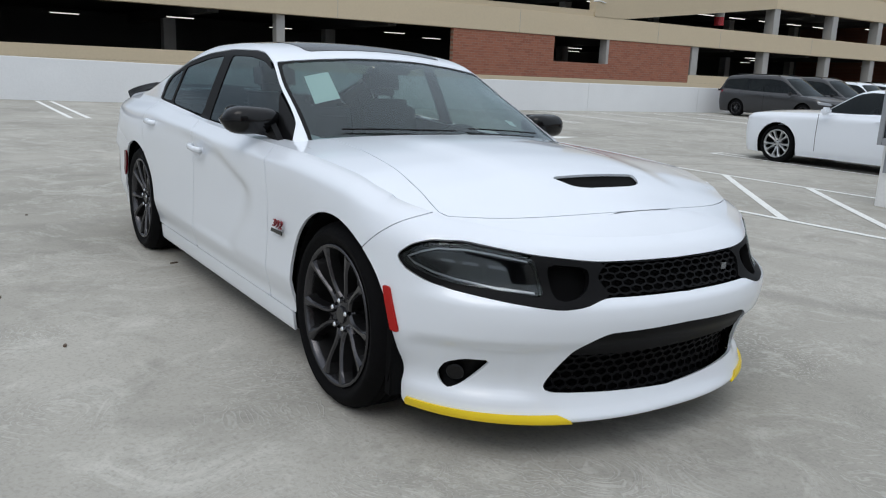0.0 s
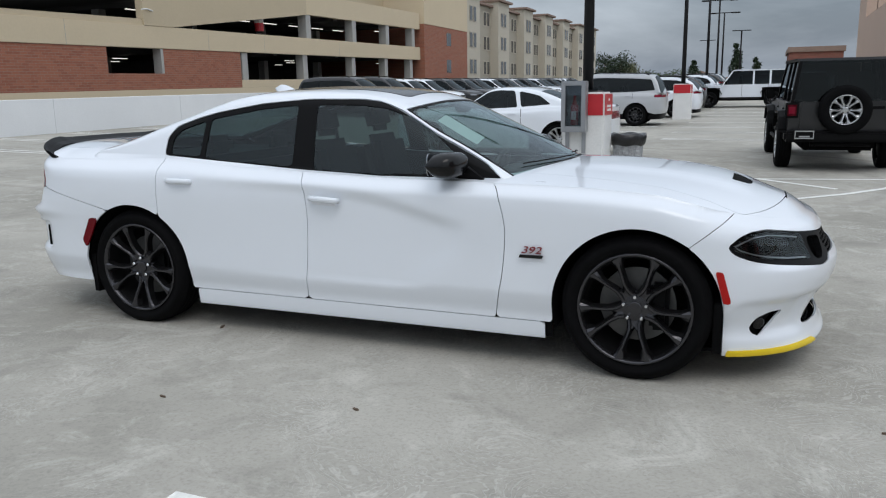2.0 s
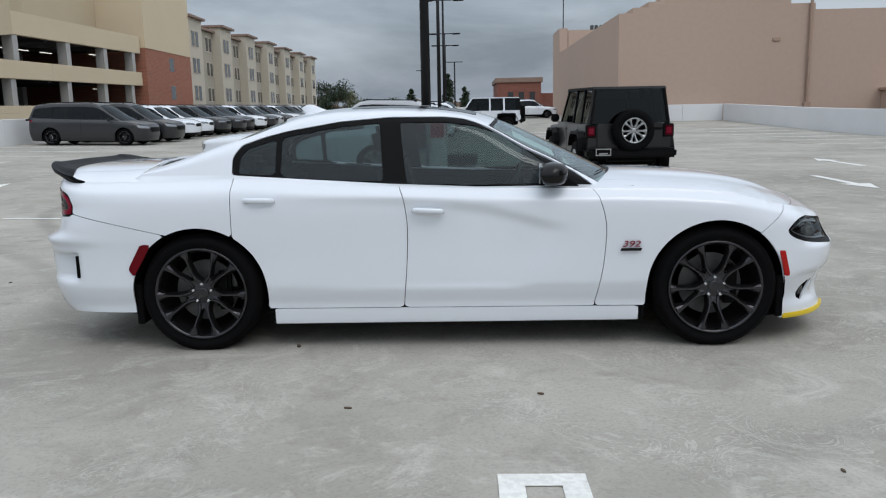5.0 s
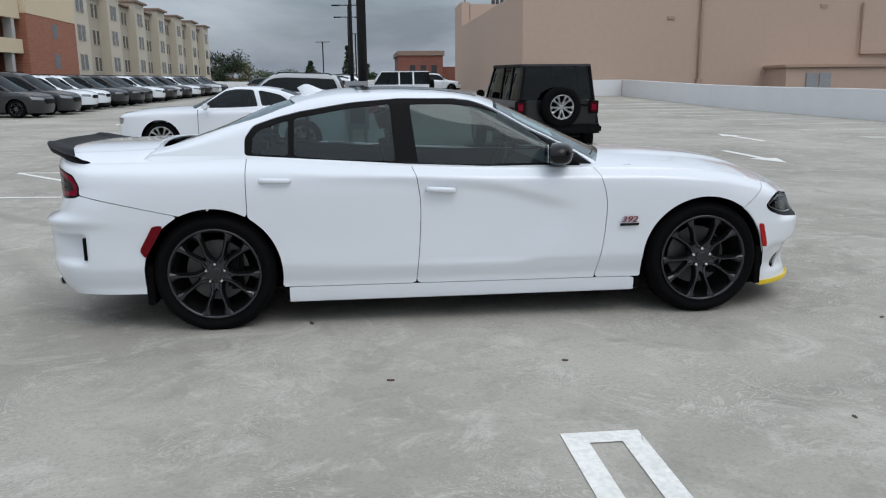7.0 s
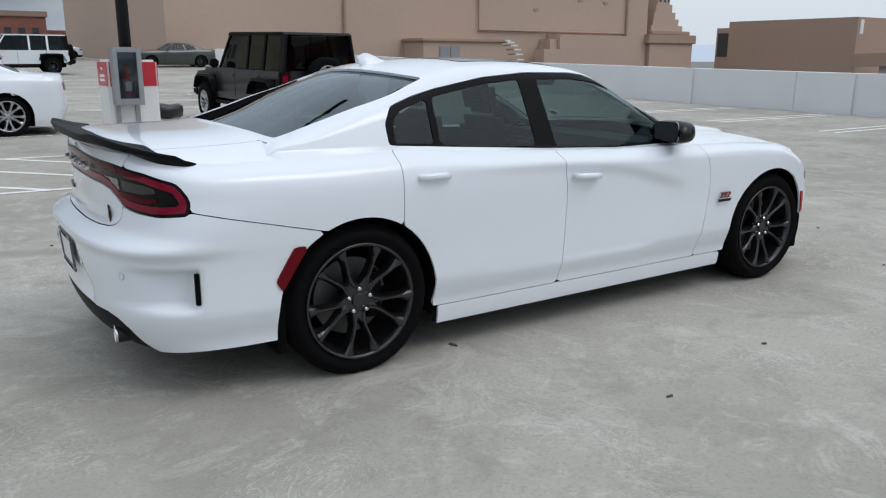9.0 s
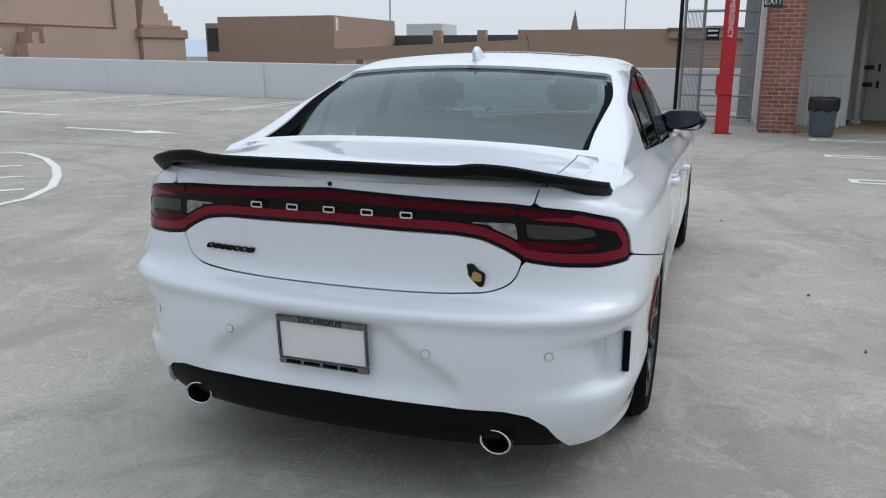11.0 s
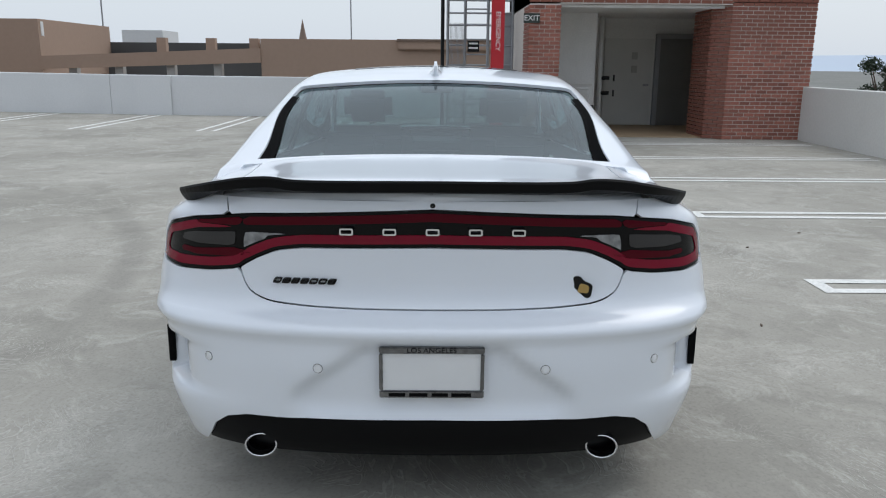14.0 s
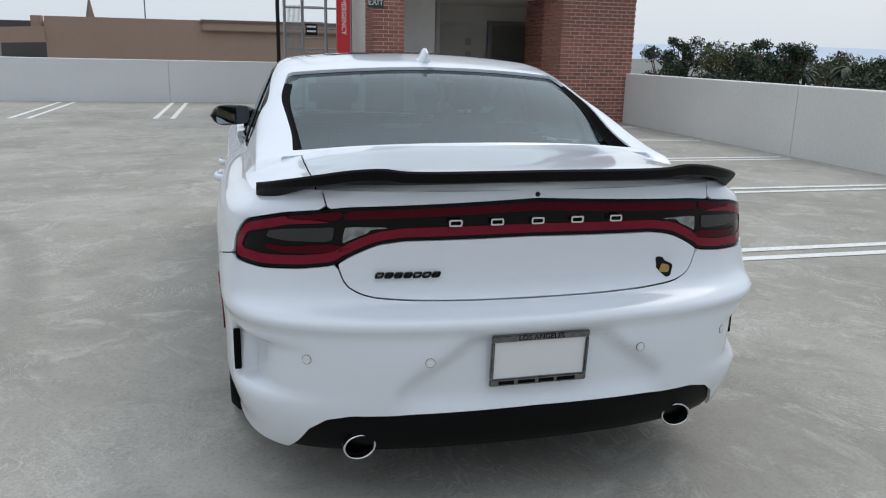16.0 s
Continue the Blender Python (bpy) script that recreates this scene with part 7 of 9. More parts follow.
for z in (0.1, 0.55, 1.0, 1.45, 1.9, 2.35, 2.62, 2.9, 3.2):
    part("cage_rail", ring(bmesh.new(), [(0.0, -0.2, z), (0.0, -1.74, z)], 0.022, 6), M_STEEL, CG)
for k in range(12):
    y = -0.28 - 0.028 * k
    part("cage_bar", ring(bmesh.new(), [(-0.03, y, 0.1), (-0.03, y, 2.4)], 0.006, 5), M_STEEL, CG)
for k in range(9):
    z = 0.3 + 0.35 * k
    part("ladder_rung", ring(bmesh.new(), [(0.6, -0.65, z), (0.6, -1.15, z)], 0.018, 6), M_STEEL, CG)
boxed("cage_panel", 0.02, 0.05, -1.74, -1.45, 0.05, 2.6, M_STEEL, CG, "grey sheet panel")
boxed("notice", -0.06, -0.045, -0.95, -0.68, 1.75, 2.0, M_BLACKMETAL, CG, "small black notice")
boxed("notice_bar", -0.064, -0.06, -0.92, -0.71, 1.92, 1.96, M_LETTER, CG)
boxed("notice_bar", -0.064, -0.06, -0.92, -0.71, 1.82, 1.86, M_LETTER, CG)
tagged(part("light_pole", ring(bmesh.new(), [(14.6, -0.1, 0), (14.6, -0.1, 9)], 0.045, 10), M_BLACKMETAL), "black steel pole beside the stair cage", "pole")
EP = empty("emergency_post", Matrix.Translation((11.0, -1.16, 0)), "tall red emergency call post on a square foot", "call post")
boxed("post", -0.09, 0.09, -0.125, 0.125, 0.02, 2.7, M_RED, EP, "red steel post", 0.012)
boxed("post_foot", -0.12, 0.12, -0.18, 0.18, 0.0, 0.02, M_RED, EP)
boxed("call_panel", -0.13, -0.09, -0.12, 0.17, 0.72, 1.08, M_RED, EP, "red call panel", 0.01)
text_mesh("post_letters", "EMERGENCY", 0.13, M_LETTER, Matrix.Translation((-0.092, 0, 2.1)) @ Matrix.Rotation(radians(-90), 4, "Z") @ Matrix.Rotation(radians(90), 4, "X") @ Matrix.Rotation(radians(-90), 4, "Z"), EP, 0.002)
part("post_lamp", lathe(bmesh.new(), [(0.08, 2.7), (0.08, 2.85), (0.05, 2.95), (0.001, 2.97)], 16, "z"), emit_mat("blue_lamp", (0.1, 0.2, 0.8), 0.3), EP)

# ---- parked vehicles ----
M_PAINTS = {
    "dark_grey": paint_mat("dark_grey_car_paint", (0.018, 0.0185, 0.021), 0.35, coat=0.35),
    "white": M_CARWHITE,
    "silver": paint_mat("silver_car_paint", (0.42, 0.43, 0.45), 0.3),
    "black": paint_mat("black_car_paint", (0.012, 0.012, 0.013), 0.3, coat=0.25),
    "red": paint_mat("dark_red_car_paint", (0.16, 0.012, 0.015), 0.3),
}
M_DARKGLASS = glass_mat("privacy_glass", (0.08, 0.092, 0.096), 0.6, 0.0, 0.04)


def soft_box_car(name, spec, paint, label, group, detail=1.0):
    """A plain parked car from its side curves: body, glass, lamps, wheels. Its nose looks along +x, its middle is at the origin."""
    car = empty(name, None, label, "car", group)
    L, hw = spec["len"] / 2, spec["half"]
    shoulder, roof, belt, hood = curve(spec["shoulder"]), curve(spec["roof"]), curve(spec["belt"]), curve(spec["hood"])
    fx, rx = curve(spec["front"]), curve(spec["rear"])
    axf, axr, wr = spec["axle_f"], spec["axle_r"], spec["wheel"]
    arch, low = wr + 0.05, spec["low"]
    xf0, xr0 = L - 0.75, -L + 0.55
    prof = curve([(low, hw - 0.06), (low + 0.12, hw - 0.02), (0.55, hw), (0.8, hw - 0.002), (1.0, hw - 0.02), (1.2, hw - 0.05)])

    def side(u, v):
        if u < 1:
            th = u * math.pi / 2
            cx, sx = math.cos(th) ** (2 / 4.5), math.sin(th) ** (2 / 2.4)
            nom = xr0 + (-L - xr0) * cx
        elif u <= 2:
            cx, sx = 0.0, 1.0
            nom = xr0 + (xf0 - xr0) * (u - 1)
        else:
            th = (3 - u) * math.pi / 2
            cx, sx = math.cos(th) ** (2 / 2.8), math.sin(th) ** (2 / 2.3)
            nom = xf0 + (L - xf0) * cx
        top = shoulder(nom)
        z = low + (top - low) * v
        w = prof(z) + 0.02 * (math.exp(-((nom - axf) / 0.4) ** 2) + math.exp(-((nom - axr) / 0.4) ** 2)) * sstep(0.4, 0.65, z) * (1 - sstep(0.75, 0.95, z))
        w -= 0.04 * sstep(0.9, 1.0, v)
        x = xr0 + (rx(z) - xr0) * cx if u < 1 else nom if u <= 2 else xf0 + (fx(z) - xf0) * cx
        return Vector((x, -w * sx, z)), (u, v, nom)

    n = lambda k: max(6, int(k * detail))
    us_ = [i / n(14) for i in range(n(14))] + [1 + i / n(44) for i in range(n(44))] + [2 + i / n(16) for i in range(n(16) + 1)]
    vs_ = [0, 0.04, 0.09, 0.14] + [0.2 + 0.7 * i / n(12) for i in range(n(12) + 1)] + [0.94, 0.97, 1.0]
    sh = Sheet(side, us_, vs_)
    ep = sorted((r[-1][0].x, -r[-1][0].y, r[-1][0].z) for r in sh.pts)
    ey, ez = curve([(p[0] + 1e-6 * i, p[1]) for i, p in enumerate(ep)]), curve([(p[0] + 1e-6 * i, p[2]) for i, p in enumerate(ep)])

    def away(p):
        d = min(math.hypot(p.x - axf, p.z - wr), math.hypot(p.x - axr, p.z - wr)) - arch
        for ax in (axf, axr):
            if p.z < wr:
                d = min(d, abs(p.x - ax) - arch)
        return d

    lamp_f, lamp_r, black = inside(spec["lamp_f"]), inside(spec["lamp_r"]), inside(spec["grille"])

    def f_lf(p, t):
        return lamp_f(-p.y, p.z) if t[0] > 2 else -1.0

    def f_lr(p, t):
        return lamp_r(-p.y, p.z) if t[0] < 1 else -1.0

    def f_gr(p, t):
        return black(-p.y, p.z) if t[0] > 2 else -1.0

    def f_trim(p, t):
        return min(spec["cladding"] - p.z, away(p)) if spec["cladding"] else -1.0

    def weld2(f, off=0.0, flange=0.006):
        return welded(sh.cut(f, offset=off, side=1, flange=flange), sh.cut(f, offset=off, side=-1, flange=flange))

    xg0, xg1 = spec["cabin"]
    f_body = lambda p, t: min(away(p), -f_lf(p, t), -f_lr(p, t), -f_gr(p, t), -f_trim(p, t))
    bm = weld2(f_body)

    def top(x, w):
        y = -ey(x) * (1 - w)
        return Vector((x, y, ez(x) + (hood(x) - ez(x)) * (1 - (1 - w) ** 2.2))), (x, w)

    ws_ = [0, 0.1, 0.25, 0.45, 0.7, 1.0]
    parts_top = []
    for x0, x1 in ((ep[0][0] + 0.001, min(xg0 + 0.25, -0.2)), (xg1 - 0.3, ep[-1][0] - 0.001)):
        if x1 - x0 > 0.12:
            tp = Sheet(top, spaced(x0, x1, n(18)), ws_)
            yes = lambda p, t: 1.0
            bm = welded(bm, welded(tp.cut(yes, side=1, flange=0), tp.cut(yes, side=-1, flange=0)))
    part("body", bm, paint, car, smooth=True)
    yes2 = lambda p, t: away(p)
    part("underbody", box(bmesh.new(), -L + 0.25, L - 0.3, -hw + 0.28, hw - 0.28, low - 0.02, 0.62, 0.04), M_SHELL, car, "dark underbody")
    part("floor_pan", box(bmesh.new(), axr + arch, axf - arch, -hw + 0.08, hw - 0.08, low, 0.55, 0.02), M_SHELL, car)
    if spec["cladding"]:
        part("cladding", weld2(f_trim, 0.008), M_TRIM, car, "black lower cladding", smooth=True)
    part("grille", weld2(lambda p, t: f_gr(p, t) + 0.003, -0.02, 0), M_TRIM, car, "black grille", smooth=True)
    for s in (1, -1):
        part("headlight", sh.cut(lambda p, t: f_lf(p, t) + 0.002, offset=-0.004, side=s, flange=0), M_REFLECT, car, "clear headlight", smooth=True)
        part("tail_light", sh.cut(lambda p, t: f_lr(p, t) + 0.002, offset=-0.004, side=s, flange=0), M_REDLENS, car, "red tail light", smooth=True)

    # cabin
    slope, base = spec["tumble"], hw - 0.10

    def rz(x, y):
        k = 0.30 * sstep(0.0, 0.8, x) - 0.15 * sstep(-L + 1.6, -L + 0.5, x)
        return roof(x + k * y * y) - 0.07 * y * y

    def gy(x, z):
        h = z - belt(x)
        return base - 0.03 * sstep(0.3, 1.2, x) - slope * h - 0.1 * h * h

    def railw(x):
        lo, hi = 0.0, 1.2
        for _ in range(22):
            mid = (lo + hi) / 2
            lo, hi = (mid, hi) if mid < gy(x, rz(x, mid)) else (lo, mid)
        return lo

    def cab(x, q):
        yb = railw(x)
        zb, z0 = rz(x, yb), belt(x)
        if q <= 0.1:
            t = q / 0.1
            y1 = gy(x, z0)
            return Vector((x, -(ey(x) + (y1 - ey(x)) * t), ez(x) + (z0 - ez(x)) * t)), (x, q, "belt", yb)
        hh = max(0.0, zb - z0)
        r = min(0.08, hh * 0.3)
        if q <= 0.55:
            z = z0 + (hh - r) * (q - 0.1) / 0.45
            return Vector((x, -gy(x, z), z)), (x, q, "side", yb)
        r2 = min(0.1, yb * 0.3)
        a, b, c = Vector((gy(x, z0 + hh - r), z0 + hh - r)), Vector((yb, zb)), Vector((yb - r2, rz(x, yb - r2)))
        if q <= 0.7:
            t = (q - 0.55) / 0.15
            p = (1 - t) ** 2 * a + 2 * t * (1 - t) * b + t * t * c
            return Vector((x, -p.x, p.y)), (x, q, "rail", yb)
        y = (yb - r2) * (1 - (q - 0.7) / 0.3)
        return Vector((x, -y, rz(x, y))), (x, q, "top", yb)

    cs = Sheet(cab, spaced(xg0, xg1, n(64)), [0, 0.05, 0.1] + [0.1 + 0.45 * i / n(9) for i in range(1, n(9) + 1)] + [0.6, 0.65, 0.7, 0.76, 0.82, 0.88, 0.94, 1.0])
    wins = [inside(rounded(w, 0.03, 3)) for w in spec["windows"]]
    hx, bx = spec["header"], spec["back"]

    def f_win(p, t):
        return max(w(p.x, p.z) for w in wins) if t[2] in ("side", "rail", "belt") and t[1] < 0.64 else -1.0

    def f_ws(p, t):
        return min(t[3] - 0.07 - abs(p.y), p.x - hx + 0.15 * p.y * p.y) if t[2] in ("top", "rail") else -1.0

    def f_bl(p, t):
        return min(t[3] - 0.08 - abs(p.y), bx[0] - p.x, p.x - bx[1]) if t[2] in ("top", "rail") else -1.0

    def weld3(f, off=0.0, flange=0.008):
        return welded(cs.cut(f, offset=off, side=1, flange=flange), cs.cut(f, offset=off, side=-1, flange=flange))

    part("roof", weld3(lambda p, t: min(-f_win(p, t), -f_ws(p, t), -f_bl(p, t))), paint, car, smooth=True)
    part("windshield", weld3(lambda p, t: f_ws(p, t) + 0.004, -0.006, 0), M_DARKGLASS, car, "dark windshield", smooth=True)
    part("rear_window", weld3(lambda p, t: f_bl(p, t) + 0.004, -0.006, 0), M_DARKGLASS, car, "dark rear window", smooth=True)
    for s in (1, -1):
        for w in wins:
            part("side_window", cs.cut(lambda p, t: (w(p.x, p.z) if t[2] in ("side", "rail", "belt") and t[1] < 0.64 else -1) + 0.003, offset=-0.006, side=s, flange=0), M_DARKGLASS, car, "dark side window", smooth=True)
        bm = box(bmesh.new(), spec["mirror"] - 0.09, spec["mirror"] + 0.06, hw + 0.0, hw + 0.17, belt(spec["mirror"]) - 0.02, belt(spec["mirror"]) + 0.12, 0.04, Matrix.Diagonal((1, s, 1, 1)))
        bmesh.ops.recalc_face_normals(bm, faces=bm.faces)
        part("side_mirror", bm, spec.get("mirror_mat", paint), car)
        for hx0 in spec["handles"]:
            hz = belt(hx0) - 0.11
            part("door_handle", box(bmesh.new(), hx0 - 0.09, hx0 + 0.09, min(s * (prof(hz) - 0.005), s * (prof(hz) + 0.025)), max(s * (prof(hz) - 0.005), s * (prof(hz) + 0.025)), hz - 0.014, hz + 0.014, 0.008), paint, car)
        bm = bmesh.new()
        for cx in spec["cuts"]:
            z0, z1 = low + 0.12, belt(cx) - 0.01
            for k in range(6):
                za, zb = z0 + (z1 - z0) * k / 6, z0 + (z1 - z0) * (k + 1) / 6
                ya, yb2 = prof(za) + 0.0015, prof(zb) + 0.0015
                if abs(math.hypot(cx - axf, za - wr)) < arch or abs(math.hypot(cx - axr, za - wr)) < arch:
                    continue
                bm.faces.new([bm.verts.new(q) for q in ((cx - 0.005, -s * ya, za), (cx + 0.005, -s * ya, za), (cx + 0.005, -s * yb2, zb), (cx - 0.005, -s * yb2, zb))])
        part("door_gaps", bm, M_SHELL, car, "dark door gaps")
    if "rails" in spec:
        for s in (1, -1):
            part("roof_rail", ring(bmesh.new(), [(x, s * (railw(x) - 0.06), rz(x, railw(x) - 0.06) + h) for x, h in ((spec["rails"][0], 0.0), (spec["rails"][0] + 0.15, 0.05), (spec["rails"][1] - 0.15, 0.05), (spec["rails"][1], 0.0))], 0.018, 6), M_TRIM, car, "black roof rail")
    part("cabin_inside", box(bmesh.new(), xg0 + 0.5, xg1 - 0.6, -base + 0.15, base - 0.15, 0.4, belt(0) - 0.02, 0.05), M_SEAT, car, "dark cabin")
    for x in (spec["mirror"] - 0.75, spec["mirror"] - 1.65):
        for y in (-0.38, 0.38):
            part("seat_back", box(bmesh.new(), x - 0.07, x + 0.07, y - 0.22, y + 0.22, 0.6, belt(0) + 0.28, 0.05), M_SEAT, car)
    for ax in (axf, axr):
        for s in (1, -1):
            wheel(car, Matrix.Translation((ax, -(hw - 0.135) * s, wr)) @ Matrix.Rotation(radians(0 if s > 0 else 180), 4, "Z"), wr, spec.get("tyre_w", 0.235), spec["rim"], 5, spec["rim_mat"], face=0.03)
            bm = bmesh.new()
            prev = None
            for k in range(13):
                a = radians(-15 + 210 * k / 12)
                row = [bm.verts.new((ax + (arch + 0.004) * math.cos(a), y * s, wr + (arch + 0.004) * math.sin(a))) for y in (-hw + 0.03, -hw + 0.34)]
                if prev:
                    bm.faces.new((prev[0], row[0], row[1], prev[1]))
                prev = row
            part("arch_liner", bm, M_SHELL, car)
    return car


COUPE = dict(len=5.02, half=0.955, wheel=0.355, rim=0.262, rim_mat=M_SILVER, axle_f=1.50, axle_r=-1.45, low=0.17, cladding=0.0, tumble=0.42,
             shoulder=[(-2.5, 1.02), (-2.0, 1.03), (-1.3, 1.03), (-0.5, 0.985), (0.4, 0.965), (1.4, 0.95), (2.0, 0.915), (2.5, 0.86)],
             hood=[(-2.5, 1.06), (-2.2, 1.075), (-1.6, 1.09), (0.6, 1.02), (1.2, 1.015), (1.9, 0.975), (2.5, 0.87)],
             roof=[(-2.1, 1.06), (-1.75, 1.14), (-1.3, 1.29), (-0.9, 1.40), (-0.5, 1.445), (-0.1, 1.45), (0.15, 1.41), (0.5, 1.25), (0.95, 1.03), (1.1, 0.98)],
             belt=[(-2.1, 1.06), (-1.2, 1.06), (-0.4, 1.0), (0.9, 0.97)], cabin=(-2.05, 1.02), header=0.22, back=(-0.98, -1.72),
             front=[(0.17, 2.46), (0.35, 2.49), (0.6, 2.51), (0.8, 2.50), (0.9, 2.40)], rear=[(0.2, -2.38), (0.5, -2.50), (0.75, -2.49), (1.02, -2.46)],
             lamp_f=[(-0.1, 0.66), (0.78, 0.67), (0.80, 0.80), (-0.1, 0.79)], lamp_r=[(-0.1, 0.78), (0.80, 0.78), (0.80, 0.93), (-0.1, 0.93)], grille=[(-0.1, 0.30), (0.6, 0.30), (0.62, 0.42), (-0.1, 0.42)],
             windows=[[(-0.52, 1.03), (-0.42, 1.375), (-0.05, 1.385), (0.15, 1.36), (0.62, 1.08), (0.68, 1.0), (0.1, 1.0)], [(-1.25, 1.09), (-0.98, 1.27), (-0.52, 1.37), (-0.60, 1.035)]],
             mirror=0.55, handles=(-0.42,), cuts=(0.72, -0.62))
SUV = dict(len=4.92, half=0.965, wheel=0.375, rim=0.255, rim_mat=M_RIM, axle_f=1.45, axle_r=-1.50, low=0.24, cladding=0.42, tumble=0.22,
           shoulder=[(-2.46, 1.10), (-1.5, 1.10), (0.5, 1.06), (1.4, 1.04), (2.0, 1.0), (2.46, 0.94)], hood=[(-2.46, 1.12), (-2.0, 1.13), (0.7, 1.12), (1.4, 1.10), (2.1, 1.04), (2.46, 0.95)],
           roof=[(-2.44, 1.10), (-2.36, 1.25), (-2.2, 1.60), (-2.0, 1.735), (-1.2, 1.79), (-0.3, 1.80), (0.1, 1.77), (0.4, 1.65), (0.9, 1.33), (1.3, 1.08)],
           belt=[(-2.4, 1.13), (-1.5, 1.12), (0.0, 1.08), (1.1, 1.05)], cabin=(-2.42, 1.25), header=0.30, back=(-2.08, -2.36),
           front=[(0.24, 2.36), (0.5, 2.45), (0.8, 2.46), (1.0, 2.36)], rear=[(0.3, -2.36), (0.6, -2.46), (0.9, -2.46), (1.12, -2.42)],
           lamp_f=[(0.42, 0.80), (0.9, 0.82), (0.9, 0.92), (0.42, 0.90)], lamp_r=[(0.30, 0.97), (1.0, 0.97), (1.0, 1.07), (0.30, 1.06)], grille=[(-0.1, 0.76), (0.40, 0.76), (0.42, 0.90), (-0.1, 0.90)],
           windows=[[(-2.12, 1.21), (-1.98, 1.57), (-1.36, 1.61), (-0.32, 1.64), (0.12, 1.62), (0.35, 1.53), (0.82, 1.18), (0.82, 1.11), (-0.3, 1.13), (-1.4, 1.16)]],
           mirror=0.70, handles=(-0.2, -1.2), cuts=(0.95, -0.34, -1.38), rails=(-1.9, 0.1))
CROSS = dict(SUV, len=4.66, wheel=0.36, rim=0.245, rim_mat=M_RIM, axle_f=1.38, axle_r=-1.34, low=0.20, cladding=0.34,
             roof=[(-2.31, 1.08), (-2.15, 1.30), (-1.95, 1.48), (-1.6, 1.60), (-0.9, 1.665), (-0.2, 1.67), (0.2, 1.63), (0.5, 1.48), (0.95, 1.22), (1.35, 1.04)],
             shoulder=[(-2.33, 1.06), (-1.5, 1.06), (0.5, 1.01), (1.4, 0.98), (1.9, 0.93), (2.33, 0.85)], hood=[(-2.33, 1.08), (-2.0, 1.1), (0.7, 1.06), (1.4, 1.03), (2.0, 0.95), (2.33, 0.86)],
             belt=[(-2.3, 1.10), (-1.5, 1.08), (0.0, 1.03), (1.1, 1.0)], cabin=(-2.29, 1.30), back=(-1.72, -2.2), header=0.36,
             front=[(0.2, 2.24), (0.5, 2.32), (0.75, 2.33), (0.9, 2.2)], rear=[(0.3, -2.24), (0.6, -2.33), (0.9, -2.32), (1.08, -2.28)],
             windows=[[(-1.95, 1.15), (-1.74, 1.40), (-1.30, 1.51), (-0.32, 1.55), (0.16, 1.52), (0.42, 1.41), (0.86, 1.11), (0.86, 1.05), (-0.3, 1.07), (-1.4, 1.11)]],
             lamp_f=[(0.45, 0.70), (0.9, 0.72), (0.9, 0.83), (0.45, 0.79)], grille=[(-0.1, 0.62), (0.42, 0.62), (0.45, 0.78), (-0.1, 0.78)], rails=(-1.5, 0.1))
VAN = dict(SUV, len=5.18, half=1.0, wheel=0.35, rim=0.24, rim_mat=M_RIM, axle_f=1.60, axle_r=-1.49, low=0.19, cladding=0.0, tumble=0.26,
           shoulder=[(-2.6, 1.06), (-1.5, 1.05), (0.5, 1.02), (1.5, 0.98), (2.1, 0.92), (2.6, 0.82)], hood=[(-2.6, 1.08), (-2.0, 1.1), (1.0, 1.09), (1.6, 1.03), (2.2, 0.93), (2.6, 0.83)],
           roof=[(-2.57, 1.06), (-2.48, 1.3), (-2.36, 1.58), (-2.2, 1.69), (-1.4, 1.755), (-0.2, 1.77), (0.3, 1.74), (0.65, 1.62), (1.2, 1.29), (1.75, 1.0)],
           belt=[(-2.5, 1.08), (-1.5, 1.07), (0.0, 1.03), (1.5, 1.0)], cabin=(-2.55, 1.68), header=0.55, back=(-2.25, -2.5),
           front=[(0.19, 2.5), (0.45, 2.58), (0.7, 2.59), (0.85, 2.48)], rear=[(0.25, -2.5), (0.6, -2.59), (0.9, -2.58), (1.06, -2.55)],
           windows=[[(-2.32, 1.14), (-2.2, 1.51), (-1.36, 1.58), (-0.2, 1.60), (0.35, 1.56), (0.6, 1.47), (1.15, 1.13), (1.2, 1.06), (-0.2, 1.07), (-1.36, 1.10)]],
           lamp_f=[(0.50, 0.68), (0.95, 0.72), (0.95, 0.84), (0.50, 0.78)], grille=[(-0.1, 0.55), (0.5, 0.55), (0.52, 0.74), (-0.1, 0.74)], mirror=1.05, handles=(0.1, -0.5), cuts=(1.3, -0.2, -1.36), rails=(-1.9, 0.2))

g = "vehicles parked along the west wall"
van = soft_box_car("minivan", VAN, M_PAINTS["dark_grey"], "dark grey minivan parked at the white parapet", g, 0.8)
cross_w = soft_box_car("crossover", CROSS, M_PAINTS["white"], "white crossover parked in the west row", g, 0.7)
cross_d = soft_box_car("crossover", CROSS, M_PAINTS["dark_grey"], "dark grey crossover parked in the west row", g, 0.7)
cross_s = soft_box_car("crossover", CROSS, M_PAINTS["silver"], "silver crossover parked in the west row", g, 0.7)


def park(ob, x, y, turn, first=False):
    """Stands a vehicle on the deck, leaning with its fall."""
    gx = (deck_z(x + 1, y) - deck_z(x - 1, y)) / 2
    gy_ = (deck_z(x, y + 1) - deck_z(x, y - 1)) / 2
    n = Vector((-gx, -gy_, 1)).normalized()
    tilt = Vector((0, 0, 1)).rotation_difference(n).to_matrix().to_4x4()
    m = Matrix.Translation((x, y, deck_z(x, y))) @ tilt @ Matrix.Rotation(radians(turn), 4, "Z")
    if first:
        ob.matrix_basis = m
        return ob
    return copy_thing(ob, m)


